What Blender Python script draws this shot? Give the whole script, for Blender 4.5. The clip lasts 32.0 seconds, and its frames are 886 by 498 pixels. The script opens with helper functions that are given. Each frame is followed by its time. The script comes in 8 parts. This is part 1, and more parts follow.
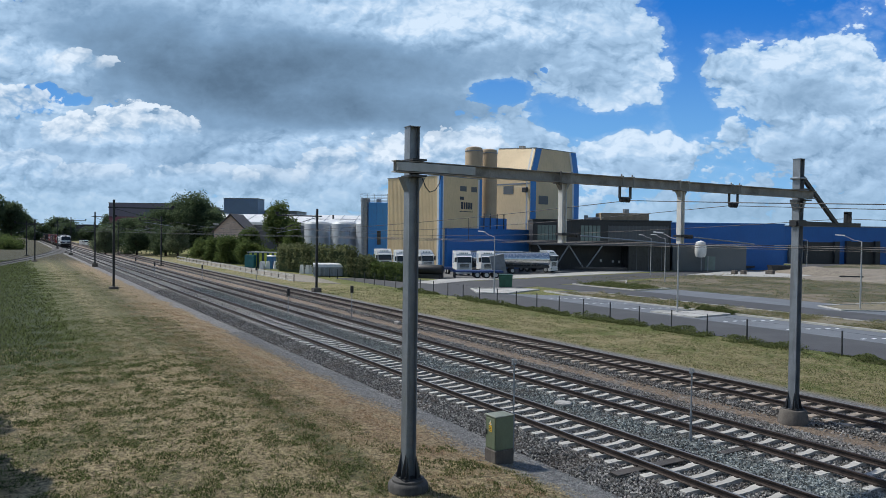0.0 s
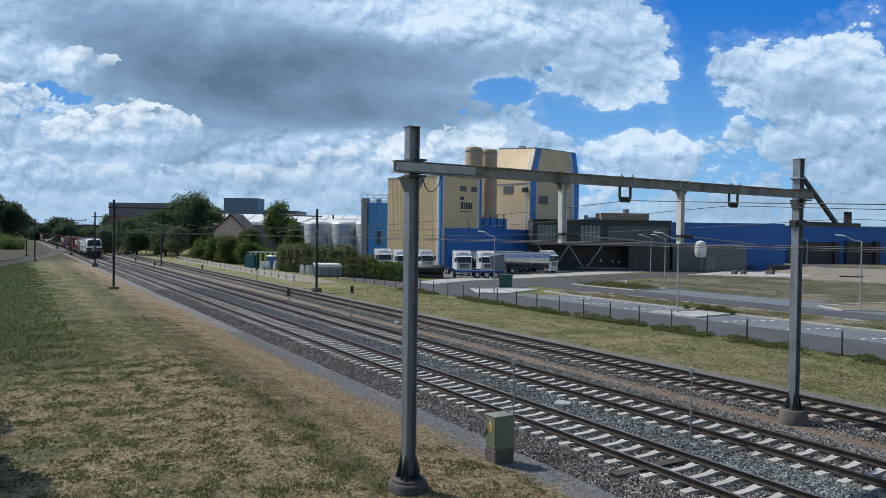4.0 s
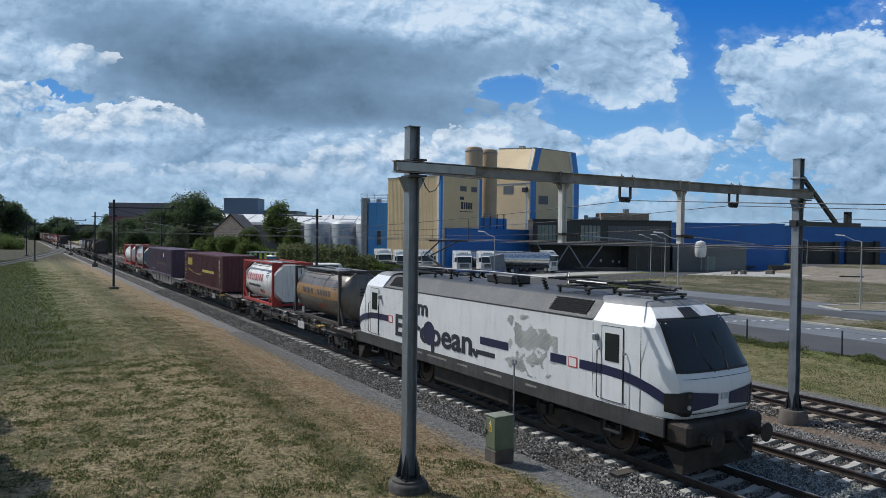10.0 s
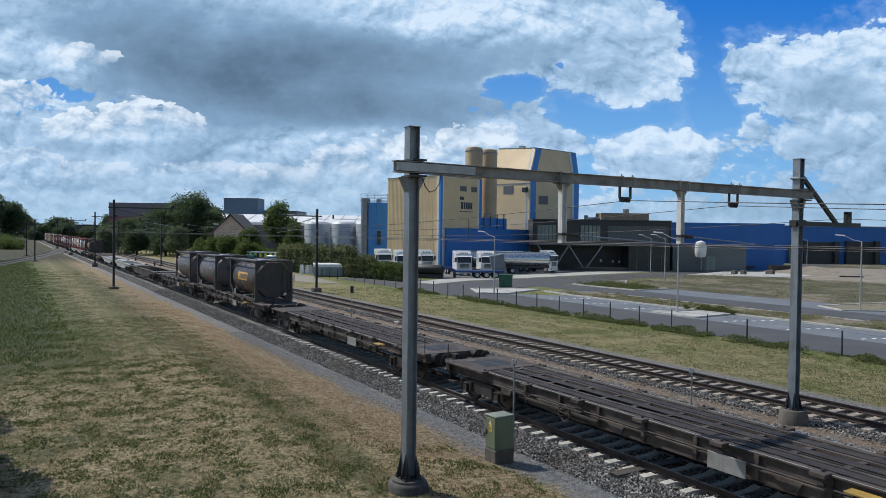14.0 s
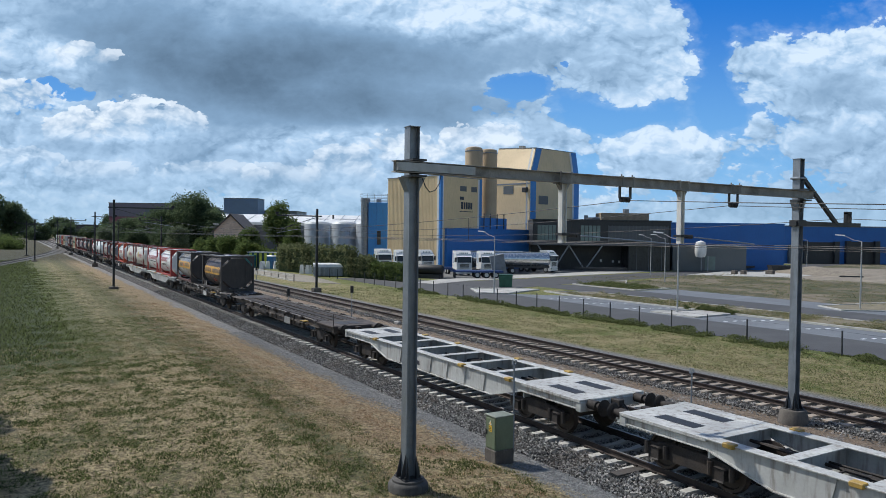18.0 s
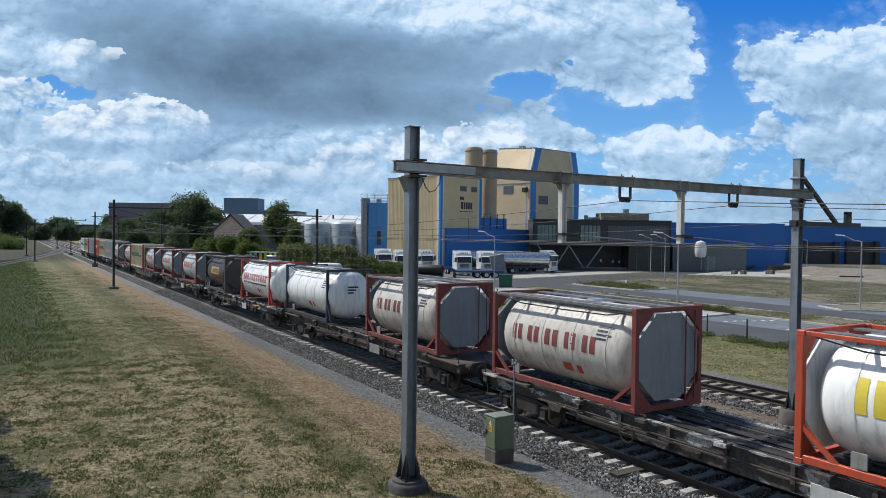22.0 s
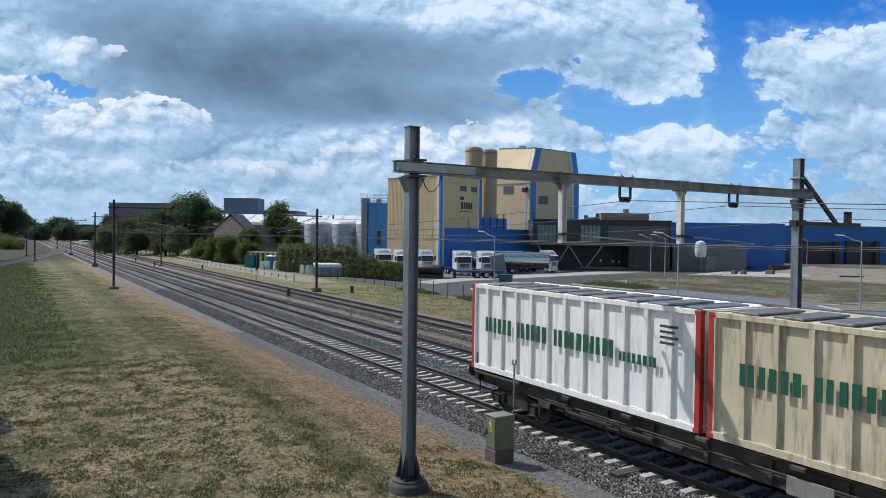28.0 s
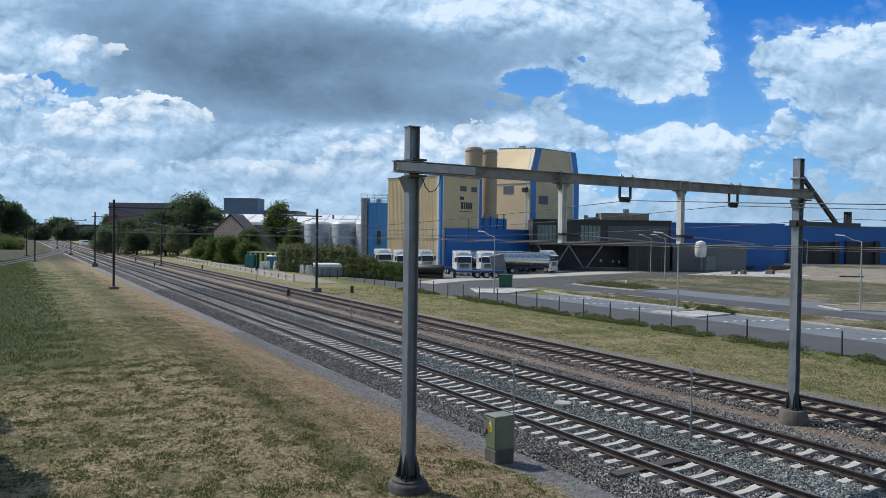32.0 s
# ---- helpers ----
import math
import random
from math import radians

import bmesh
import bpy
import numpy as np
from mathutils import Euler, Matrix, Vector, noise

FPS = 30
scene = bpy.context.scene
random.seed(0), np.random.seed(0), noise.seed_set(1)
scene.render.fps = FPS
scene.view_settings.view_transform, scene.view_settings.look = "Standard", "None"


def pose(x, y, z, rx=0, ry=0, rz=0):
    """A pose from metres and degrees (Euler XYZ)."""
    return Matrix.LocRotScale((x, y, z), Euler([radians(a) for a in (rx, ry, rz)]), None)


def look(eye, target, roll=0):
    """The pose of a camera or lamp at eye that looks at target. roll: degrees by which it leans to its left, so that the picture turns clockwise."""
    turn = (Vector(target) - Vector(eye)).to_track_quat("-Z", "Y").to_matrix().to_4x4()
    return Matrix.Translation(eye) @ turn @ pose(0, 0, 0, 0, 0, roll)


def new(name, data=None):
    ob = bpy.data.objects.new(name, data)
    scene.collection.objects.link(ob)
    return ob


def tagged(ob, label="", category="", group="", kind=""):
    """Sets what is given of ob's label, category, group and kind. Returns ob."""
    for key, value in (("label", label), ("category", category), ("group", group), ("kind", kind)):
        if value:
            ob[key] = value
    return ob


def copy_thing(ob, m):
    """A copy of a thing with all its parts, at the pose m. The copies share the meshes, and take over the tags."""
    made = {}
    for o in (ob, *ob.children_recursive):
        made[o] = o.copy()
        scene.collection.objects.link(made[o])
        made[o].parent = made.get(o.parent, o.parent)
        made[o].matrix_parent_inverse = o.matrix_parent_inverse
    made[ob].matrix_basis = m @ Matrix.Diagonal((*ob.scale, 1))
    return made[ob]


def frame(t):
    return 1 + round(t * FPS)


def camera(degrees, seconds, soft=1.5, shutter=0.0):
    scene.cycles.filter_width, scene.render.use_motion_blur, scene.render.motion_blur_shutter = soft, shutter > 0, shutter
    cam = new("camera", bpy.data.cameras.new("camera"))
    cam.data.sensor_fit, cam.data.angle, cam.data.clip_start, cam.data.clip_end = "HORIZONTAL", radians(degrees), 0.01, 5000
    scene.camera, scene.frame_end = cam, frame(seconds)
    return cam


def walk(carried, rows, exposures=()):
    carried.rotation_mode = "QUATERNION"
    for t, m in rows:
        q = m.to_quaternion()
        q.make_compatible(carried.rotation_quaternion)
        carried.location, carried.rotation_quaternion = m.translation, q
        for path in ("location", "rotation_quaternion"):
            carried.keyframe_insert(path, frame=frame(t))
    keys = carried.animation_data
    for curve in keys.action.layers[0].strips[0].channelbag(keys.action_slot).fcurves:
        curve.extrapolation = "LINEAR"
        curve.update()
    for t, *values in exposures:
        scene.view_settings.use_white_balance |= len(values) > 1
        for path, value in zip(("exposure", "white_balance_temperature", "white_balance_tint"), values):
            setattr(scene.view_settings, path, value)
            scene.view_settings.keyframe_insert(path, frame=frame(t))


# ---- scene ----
cam = camera(64.1, 32.0, soft=0.45)
EYE = Vector((0.0, -14.24, 5.57))
YAW, PITCH = radians(58.69), radians(-1.118)
AHEAD = Vector((-math.sin(YAW) * math.cos(PITCH), math.cos(YAW) * math.cos(PITCH), math.sin(PITCH)))
STAND = look(EYE, EYE + AHEAD * 50, 0.734)
walk(cam, [(0.0, STAND), (32.0, STAND)], exposures=[(0.0, 0.0, 6300, 8), (5.0, 0.0, 6300, 8), (6.5, -0.06, 6300, 8), (8.0, -0.12, 6300, 8), (10.2, -0.14, 6300, 8), (11.5, -0.05, 6300, 8), (13.0, -0.02, 6300, 8), (17.0, 0.06, 6300, 8), (32.0, 0.06, 6300, 8)])

# ---- light: high sun behind a broken sky ----
SUNWAY = Vector((1.0, 0.6, -1.5)).normalized()
world = bpy.data.worlds.new("sky")
scene.world = world
world.use_nodes = True
wn = world.node_tree.nodes
sky = wn.new("ShaderNodeTexSky")
sky.sky_type, sky.sun_disc = "NISHITA", False
sky.sun_elevation, sky.sun_rotation = math.asin(-SUNWAY.z), math.atan2(-SUNWAY.x, -SUNWAY.y)
world.node_tree.links.new(sky.outputs[0], wn["Background"].inputs[0])
wn["Background"].inputs[1].default_value = 0.112
sun = new("sun", bpy.data.lights.new("sun", "SUN"))
sun.data.energy, sun.data.angle, sun.data.color = 4.0, radians(0.6), (1.0, 0.96, 0.90)
sun.matrix_world = look((0, 0, 60), Vector((0, 0, 60)) + SUNWAY)


# ---- geometry helpers ----
class Geo:
    """Vertices and faces of one part."""

    def __init__(self):
        self.v, self.f = [], []

    def add(self, verts, faces):
        n = len(self.v)
        self.v += [tuple(p) for p in verts]
        self.f += [tuple(i + n for i in f) for f in faces]
        return self

    def box(self, x0, x1, y0, y1, z0, z1, c=0.0, m=None):
        """A box, its edges chamfered by c."""
        if c <= 0:
            vs = [(x, y, z) for x in (x0, x1) for y in (y0, y1) for z in (z0, z1)]
            fs = [(0, 1, 3, 2), (4, 6, 7, 5), (0, 4, 5, 1), (2, 3, 7, 6), (0, 2, 6, 4), (1, 5, 7, 3)]
        else:
            lo, hi, vs, ix = (x0, y0, z0), (x1, y1, z1), [], {}
            for s in [(a, b, d) for a in (0, 1) for b in (0, 1) for d in (0, 1)]:
                for k in range(3):
                    p = [((hi[i] if s[i] else lo[i]) - (0 if i == k else (c if s[i] else -c))) for i in range(3)]
                    ix[s, k] = len(vs)
                    vs.append(p)
            fs = []
            for k in range(3):
                i, j = [q for q in range(3) if q != k]
                for side in (0, 1):
                    ring = []
                    for a, b in ((0, 0), (1, 0), (1, 1), (0, 1)):
                        s = [0, 0, 0]
                        s[k], s[i], s[j] = side, a, b
                        ring.append(ix[tuple(s), k])
                    fs.append(ring if (side == 1) == (k != 1) else ring[::-1])
                for a in (0, 1):
                    for b in (0, 1):
                        s0, s1 = [0, 0, 0], [0, 0, 0]
                        s0[i], s0[j], s1[i], s1[j] = a, b, a, b
                        s1[k] = 1
                        s0, s1 = tuple(s0), tuple(s1)
                        q = [ix[s0, i], ix[s1, i], ix[s1, j], ix[s0, j]]
                        fs.append(q if (a == b) == (k != 1) else q[::-1])
            for s in [(a, b, d) for a in (0, 1) for b in (0, 1) for d in (0, 1)]:
                q = [ix[s, 0], ix[s, 1], ix[s, 2]]
                fs.append(q if sum(s) % 2 else q[::-1])
        if m is not None:
            vs = [m @ Vector(p) for p in vs]
        return self.add(vs, fs)

    def bar(self, p, q, w, h, up=(0, 0, 1)):
        """A beam of section w x h from p to q."""
        p, q = Vector(p), Vector(q)
        d = (q - p).normalized()
        side = d.cross(Vector(up))
        side = side.normalized() if side.length > 1e-4 else Vector((0, 1, 0))
        top = side.cross(d)
        vs = [o + side * a * w / 2 + top * b * h / 2 for o in (p, q) for a, b in ((-1, -1), (1, -1), (1, 1), (-1, 1))]
        return self.add(vs, [(3, 2, 1, 0), (4, 5, 6, 7), (0, 1, 5, 4), (1, 2, 6, 5), (2, 3, 7, 6), (3, 0, 4, 7)])

    def rod(self, p, q, r, n=10, r2=None):
        """A round bar, tapered where r2 is given."""
        p, q = Vector(p), Vector(q)
        d = (q - p).normalized()
        a = d.orthogonal().normalized()
        b = d.cross(a)
        r2 = r if r2 is None else r2
        vs = [o + (a * math.cos(2 * math.pi * i / n) + b * math.sin(2 * math.pi * i / n)) * rr for o, rr in ((p, r), (q, r2)) for i in range(n)]
        fs = [(i, (i + 1) % n, n + (i + 1) % n, n + i) for i in range(n)] + [tuple(range(n))[::-1], tuple(range(n, 2 * n))]
        return self.add(vs, fs)

    def tube(self, pts, r, n=6):
        pts = [Vector(p) for p in pts]
        rings = []
        for i, p in enumerate(pts):
            d = (pts[min(i + 1, len(pts) - 1)] - pts[max(i - 1, 0)]).normalized()
            a = Vector((0, 0, 1)).cross(d)
            a = a.normalized() if a.length > 1e-3 else Vector((1, 0, 0))
            b = d.cross(a)
            rings.append([p + (a * math.cos(2 * math.pi * k / n) + b * math.sin(2 * math.pi * k / n)) * r for k in range(n)])
        return self.loft(rings)

    def loft(self, rings, caps=True):
        """Skin over rings of equal count."""
        n = len(rings[0])
        fs = [(j * n + i, j * n + (i + 1) % n, (j + 1) * n + (i + 1) % n, (j + 1) * n + i) for j in range(len(rings) - 1) for i in range(n)]
        if caps:
            fs += [tuple(range(n))[::-1], tuple(range((len(rings) - 1) * n, len(rings) * n))]
        return self.add([p for r in rings for p in r], fs)

    def prism(self, outline, a, b, axis="y"):
        """An outline pulled from a to b along an axis."""
        def at(p, k):
            return {"x": (k, p[0], p[1]), "y": (p[0], k, p[1]), "z": (p[0], p[1], k)}[axis]
        return self.loft([[at(p, a) for p in outline], [at(p, b) for p in outline]])

    def lathe(self, prof, n=24, axis="z", o=(0, 0, 0)):
        """A profile of (radius, height) turned about an axis."""
        rings = []
        for r, h in prof:
            ring = []
            for i in range(n):
                a = 2 * math.pi * i / n
                c, s = r * math.cos(a), r * math.sin(a)
                ring.append({"z": (o[0] + c, o[1] + s, o[2] + h), "x": (o[0] + h, o[1] + c, o[2] + s), "y": (o[0] + s, o[1] + h, o[2] + c)}[axis])
            rings.append(ring)
        return self.loft(rings)

    def move(self, m):
        self.v = [tuple(m @ Vector(p)) for p in self.v]
        return self

    def mesh(self, name, material, smooth=35):
        me = bpy.data.meshes.new(name)
        me.from_pydata(self.v, [], self.f)
        bm = bmesh.new()
        bm.from_mesh(me)
        bmesh.ops.recalc_face_normals(bm, faces=bm.faces)
        bm.to_mesh(me)
        bm.free()
        if smooth:
            me.shade_smooth()
            me.set_sharp_from_angle(angle=radians(smooth))
        me.materials.append(material)
        return me


def part(name, geo, material, parent, label="", smooth=35):
    """One mesh object under a thing or a part."""
    ob = new(name, geo.mesh(name, material, smooth) if isinstance(geo, Geo) else geo)
    ob.parent = parent
    return tagged(ob, label=label)


def base(name, label, category, group="", m=None, kind=""):
    """The empty at the foot of a thing."""
    ob = tagged(new(name), label, category, group, kind)
    ob.empty_display_size = 0.3
    if m is not None:
        ob.matrix_basis = m
    return ob


def solo(name, geo, material, label, category, group="", kind="", smooth=35):
    """A thing of a single mesh."""
    return tagged(new(name, geo.mesh(name, material, smooth)), label, category, group, kind)


# ---- materials ----
def srgb(r, g, b):
    return tuple(((c / 255 + 0.055) / 1.055) ** 2.4 if c > 10 else c / 255 / 12.92 for c in (r, g, b)) + (1.0,)


class Nodes:
    """A short way to wire a node tree."""

    def __init__(self, name):
        self.m = bpy.data.materials.new(name)
        self.m.use_nodes = True
        self.t = self.m.node_tree
        self.bsdf = self.t.nodes["Principled BSDF"]
        self.out = self.t.nodes["Material Output"]

    def n(self, kind, **kw):
        node = self.t.nodes.new("ShaderNode" + kind)
        for k, v in kw.items():
            if k == "op":
                node.operation = v
            elif k == "blend":
                node.blend_type = v
        return node

    def put(self, socket, v):
        if isinstance(v, bpy.types.NodeSocket):
            self.t.links.new(v, socket)
        else:
            socket.default_value = v

    def math(self, op, a, b=0.0, clamp=False):
        node = self.n("Math", op=op)
        node.use_clamp = clamp
        self.put(node.inputs[0], a)
        self.put(node.inputs[1], b)
        return node.outputs[0]

    def vec(self, op, a, b=(0, 0, 0)):
        node = self.n("VectorMath", op=op)
        self.put(node.inputs[0], a)
        self.put(node.inputs[1], b)
        return node.outputs["Value" if op in ("LENGTH", "DOT_PRODUCT") else "Vector"]

    def noise(self, p, scale, detail=4.0, rough=0.55, dist=0.0):
        node = self.n("TexNoise")
        self.put(node.inputs["Vector"], p)
        node.inputs["Scale"].default_value, node.inputs["Detail"].default_value = scale, detail
        node.inputs["Roughness"].default_value, node.inputs["Distortion"].default_value = rough, dist
        return node.outputs["Fac"]

    def ramp(self, v, lo, hi, a=0.0, b=1.0):
        node = self.n("MapRange")
        node.interpolation_type = "SMOOTHSTEP"
        for i, x in enumerate((v, lo, hi, a, b)):
            self.put(node.inputs[i], x)
        return node.outputs[0]

    def mix(self, f, a, b, blend="MIX"):
        node = self.n("MixRGB", blend=blend)
        for i, x in enumerate((f, a, b)):
            self.put(node.inputs[i], x)
        return node.outputs[0]

    def where(self):
        return self.n("TexCoord").outputs["Object"]

    def random(self):
        return self.n("ObjectInfo").outputs["Random"]

    def scaled(self, p, s):
        return self.vec("MULTIPLY", p, s)

    def bump(self, height, strength, dist=0.02):
        node = self.n("Bump")
        node.inputs["Strength"].default_value, node.inputs["Distance"].default_value = strength, dist
        self.put(node.inputs["Height"], height)
        self.t.links.new(node.outputs[0], self.bsdf.inputs["Normal"])

    def set(self, col=None, rough=None, metal=None):
        if col is not None:
            self.put(self.bsdf.inputs["Base Color"], col)
        if rough is not None:
            self.put(self.bsdf.inputs["Roughness"], rough)
        if metal is not None:
            self.put(self.bsdf.inputs["Metallic"], metal)
        return self.m


def dim(c, k):
    return tuple(min(1.0, x * k) for x in c[:3]) + (1.0,)


def paint(name, col, rough=0.5, metal=0.0, var=0.2, scale=1.5, dirt=None, amount=0.4, streak=True, bump=0.0, rnd=0.0):
    """Painted or plain stuff: soft blotches, fine grain, and dirt that runs down it."""
    n = Nodes(name)
    p = n.where()
    big = n.noise(p, scale, 3)
    fine = n.noise(p, scale * 14, 4, 0.65)
    c = n.mix(n.ramp(big, 0.3, 0.7), dim(col, 1 - var), dim(col, 1 + var))
    c = n.mix(n.math("MULTIPLY", n.ramp(fine, 0.35, 0.75), 0.35), c, dim(col, 1 - 1.6 * var))
    if dirt:
        run = n.noise(n.scaled(p, (3.5, 3.5, 0.5)) if streak else p, 1.6, 5, 0.62)
        c = n.mix(n.math("MULTIPLY", n.ramp(run, 0.46, 0.72), amount), c, dirt)
    if rnd:
        c = n.mix(n.math("MULTIPLY", n.random(), rnd), c, dim(col, 0.35))
    r = n.ramp(fine, 0.2, 0.8, max(0.05, rough - 0.12), min(1.0, rough + 0.12))
    if bump:
        n.bump(n.math("ADD", big, n.math("MULTIPLY", fine, 0.5)), bump)
    return n.set(c, r, metal)


CONCRETE = paint("concrete", (0.36, 0.345, 0.32, 1), 0.9, 0, 0.18, 2.0, (0.12, 0.105, 0.09, 1), 0.55, bump=0.3)
SLEEPER = paint("sleeper_concrete", (0.46, 0.44, 0.40, 1), 0.9, 0, 0.14, 3.0, (0.22, 0.18, 0.14, 1), 0.5, False, 0.2, rnd=0.25)
WOODSLEEPER = paint("sleeper_old", (0.33, 0.275, 0.22, 1), 0.9, 0, 0.25, 4.0, (0.06, 0.045, 0.035, 1), 0.6, False, 0.3, rnd=0.4)
RUST = paint("rail_rust", (0.042, 0.030, 0.025, 1), 0.75, 0.2, 0.3, 3.0)
SHINE = paint("rail_head", (0.20, 0.19, 0.18, 1), 0.45, 0.35, 0.1, 2.0, (0.1, 0.07, 0.05, 1), 0.35, False)
DULLHEAD = paint("rail_head_dull", (0.085, 0.062, 0.05, 1), 0.55, 0.6, 0.2, 2.0)
GALV = paint("galvanised_steel", (0.25, 0.275, 0.305, 1), 0.5, 0.45, 0.14, 2.5, (0.11, 0.11, 0.11, 1), 0.45)
DARKSTEEL = paint("dark_steel", (0.05, 0.052, 0.056, 1), 0.55, 0.4, 0.25, 2.0)
BLACK = paint("black_rubber", (0.018, 0.018, 0.019, 1), 0.6, 0, 0.2, 4.0)
WIRE = paint("copper_wire", (0.045, 0.042, 0.04, 1), 0.5, 0.6, 0.1, 1.0)
WHITE = paint("white_paint", (0.78, 0.78, 0.77, 1), 0.42, 0, 0.04, 1.0, (0.35, 0.32, 0.28, 1), 0.25)
GLASS = paint("dark_glass", (0.02, 0.026, 0.03, 1), 0.06, 0, 0.1, 0.4)
YELLOW = paint("yellow_paint", (0.75, 0.47, 0.03, 1), 0.5, 0, 0.08, 3.0, (0.2, 0.14, 0.05, 1), 0.3)
INK = paint("dark_lettering", (0.025, 0.028, 0.045, 1), 0.45, 0, 0.1, 1.0)


# ---- the cloudy sky far behind everything, drifting towards the place ----
def sky_backdrop():
    far = 3000.0
    n = Nodes("cloudy_sky")
    p = n.scaled(n.where(), (1 / far, 0, 1 / far))
    sep = n.n("SeparateXYZ")
    n.put(sep.inputs[0], p)
    height = sep.outputs[2]
    flat = n.n("CombineXYZ")
    n.put(flat.inputs[0], sep.outputs[0])
    n.put(flat.inputs[1], n.math("MULTIPLY", height, 1.5))
    q = flat.outputs[0]
    soft = n.n("TexNoise")
    n.put(soft.inputs["Vector"], q)
    soft.inputs["Scale"].default_value, soft.inputs["Detail"].default_value = 9.0, 6.0
    warp = n.scaled(n.vec("SUBTRACT", soft.outputs["Color"], (0.5, 0.5, 0.5)), (0.12, 0.0, 0.08))
    w = n.vec("ADD", p, warp)

    def blots(rows, start):
        total = start
        for u, v, ru, rv, amp in rows:
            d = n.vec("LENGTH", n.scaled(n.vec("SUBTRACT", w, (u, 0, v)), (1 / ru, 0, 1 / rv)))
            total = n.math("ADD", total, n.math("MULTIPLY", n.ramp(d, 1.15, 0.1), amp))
        return total

    def lumps(at):
        """Heaped billows: rounded cells of four sizes, each with its sharp creases."""
        total = 0.0
        for k, (size, amp) in enumerate(((12.0, 1.0), (27.0, 0.6), (61.0, 0.38), (136.0, 0.22))):
            v = n.n("TexVoronoi")
            v.voronoi_dimensions, v.feature = "2D", "SMOOTH_F1"
            n.put(v.inputs["Vector"], n.vec("ADD", at, (0.31 * k, 0.17 * k, 0)))
            v.inputs["Scale"].default_value, v.inputs["Smoothness"].default_value = size, 0.18
            total = n.math("ADD", total, n.math("MULTIPLY", n.math("SUBTRACT", 0.42, v.outputs["Distance"]), amp))
        return total

    curl = n.n("TexNoise")
    n.put(curl.inputs["Vector"], q)
    curl.inputs["Scale"].default_value, curl.inputs["Detail"].default_value, curl.inputs["Roughness"].default_value = 26.0, 7.0, 0.62
    bent = n.vec("ADD", q, n.vec("ADD", n.scaled(n.vec("SUBTRACT", soft.outputs["Color"], (0.5, 0.5, 0.5)), (0.05, 0.05, 0)), n.scaled(n.vec("SUBTRACT", curl.outputs["Color"], (0.5, 0.5, 0.5)), (0.028, 0.024, 0))))
    puff = n.noise(q, 9.0, 9, 0.58, 0.3)
    fine = n.noise(q, 34.0, 9, 0.66, 0.2)
    wisp = n.noise(n.scaled(q, (0.6, 1.8, 1)), 3.6, 7, 0.55)
    heap = lumps(bent)
    sunny = n.math("SUBTRACT", heap, lumps(n.vec("ADD", bent, (-0.006, 0.015, 0))))
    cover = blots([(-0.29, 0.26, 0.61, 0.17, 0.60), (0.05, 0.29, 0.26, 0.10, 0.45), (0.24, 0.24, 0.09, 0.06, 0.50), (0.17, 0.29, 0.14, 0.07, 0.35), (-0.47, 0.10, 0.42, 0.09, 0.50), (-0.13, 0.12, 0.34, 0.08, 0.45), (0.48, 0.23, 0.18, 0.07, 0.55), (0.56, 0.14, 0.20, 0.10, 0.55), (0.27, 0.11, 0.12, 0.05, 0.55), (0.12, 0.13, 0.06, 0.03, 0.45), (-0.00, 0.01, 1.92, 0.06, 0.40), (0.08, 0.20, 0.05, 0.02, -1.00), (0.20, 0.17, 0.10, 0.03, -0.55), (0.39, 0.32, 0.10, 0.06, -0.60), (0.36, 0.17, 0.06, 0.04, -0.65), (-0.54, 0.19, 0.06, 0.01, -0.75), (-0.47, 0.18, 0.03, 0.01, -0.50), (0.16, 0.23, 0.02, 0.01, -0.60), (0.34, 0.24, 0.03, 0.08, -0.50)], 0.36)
    cover = n.math("ADD", cover, n.math("MULTIPLY", n.math("SUBTRACT", puff, 0.5), 0.75))
    cover = n.math("ADD", cover, n.math("MULTIPLY", heap, 0.36))
    cover = n.math("ADD", cover, n.math("MULTIPLY", n.math("SUBTRACT", fine, 0.5), 0.40))
    alpha = n.math("MAXIMUM", n.ramp(cover, 0.43, 0.53), n.ramp(cover, 0.12, 0.5, 0.0, 0.2))
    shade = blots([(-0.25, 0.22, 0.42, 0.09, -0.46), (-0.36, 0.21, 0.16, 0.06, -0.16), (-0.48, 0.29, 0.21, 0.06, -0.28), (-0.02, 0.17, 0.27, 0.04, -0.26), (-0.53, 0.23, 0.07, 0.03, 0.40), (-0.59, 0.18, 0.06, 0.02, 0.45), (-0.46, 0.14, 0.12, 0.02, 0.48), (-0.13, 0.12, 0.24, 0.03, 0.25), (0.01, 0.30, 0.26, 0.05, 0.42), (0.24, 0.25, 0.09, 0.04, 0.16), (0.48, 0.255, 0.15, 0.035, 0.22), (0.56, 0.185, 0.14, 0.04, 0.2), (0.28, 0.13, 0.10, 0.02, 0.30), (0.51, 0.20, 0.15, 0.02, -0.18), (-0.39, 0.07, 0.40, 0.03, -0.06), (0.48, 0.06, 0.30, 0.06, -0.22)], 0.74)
    shade = n.math("SUBTRACT", shade, n.math("MULTIPLY", n.ramp(cover, 0.60, 1.25), 0.24))
    shade = n.math("ADD", shade, n.math("MULTIPLY", n.math("SUBTRACT", wisp, 0.5), 0.5))
    crisp = n.ramp(shade, 0.35, 0.80, 0.22, 1.0)
    detail = n.math("ADD", n.math("MULTIPLY", n.math("SUBTRACT", fine, 0.5), 0.30), n.math("ADD", n.math("MULTIPLY", sunny, 0.42), n.math("MULTIPLY", heap, 0.25)))
    shade = n.math("ADD", shade, n.math("MULTIPLY", detail, crisp))
    cr = n.n("ValToRGB")
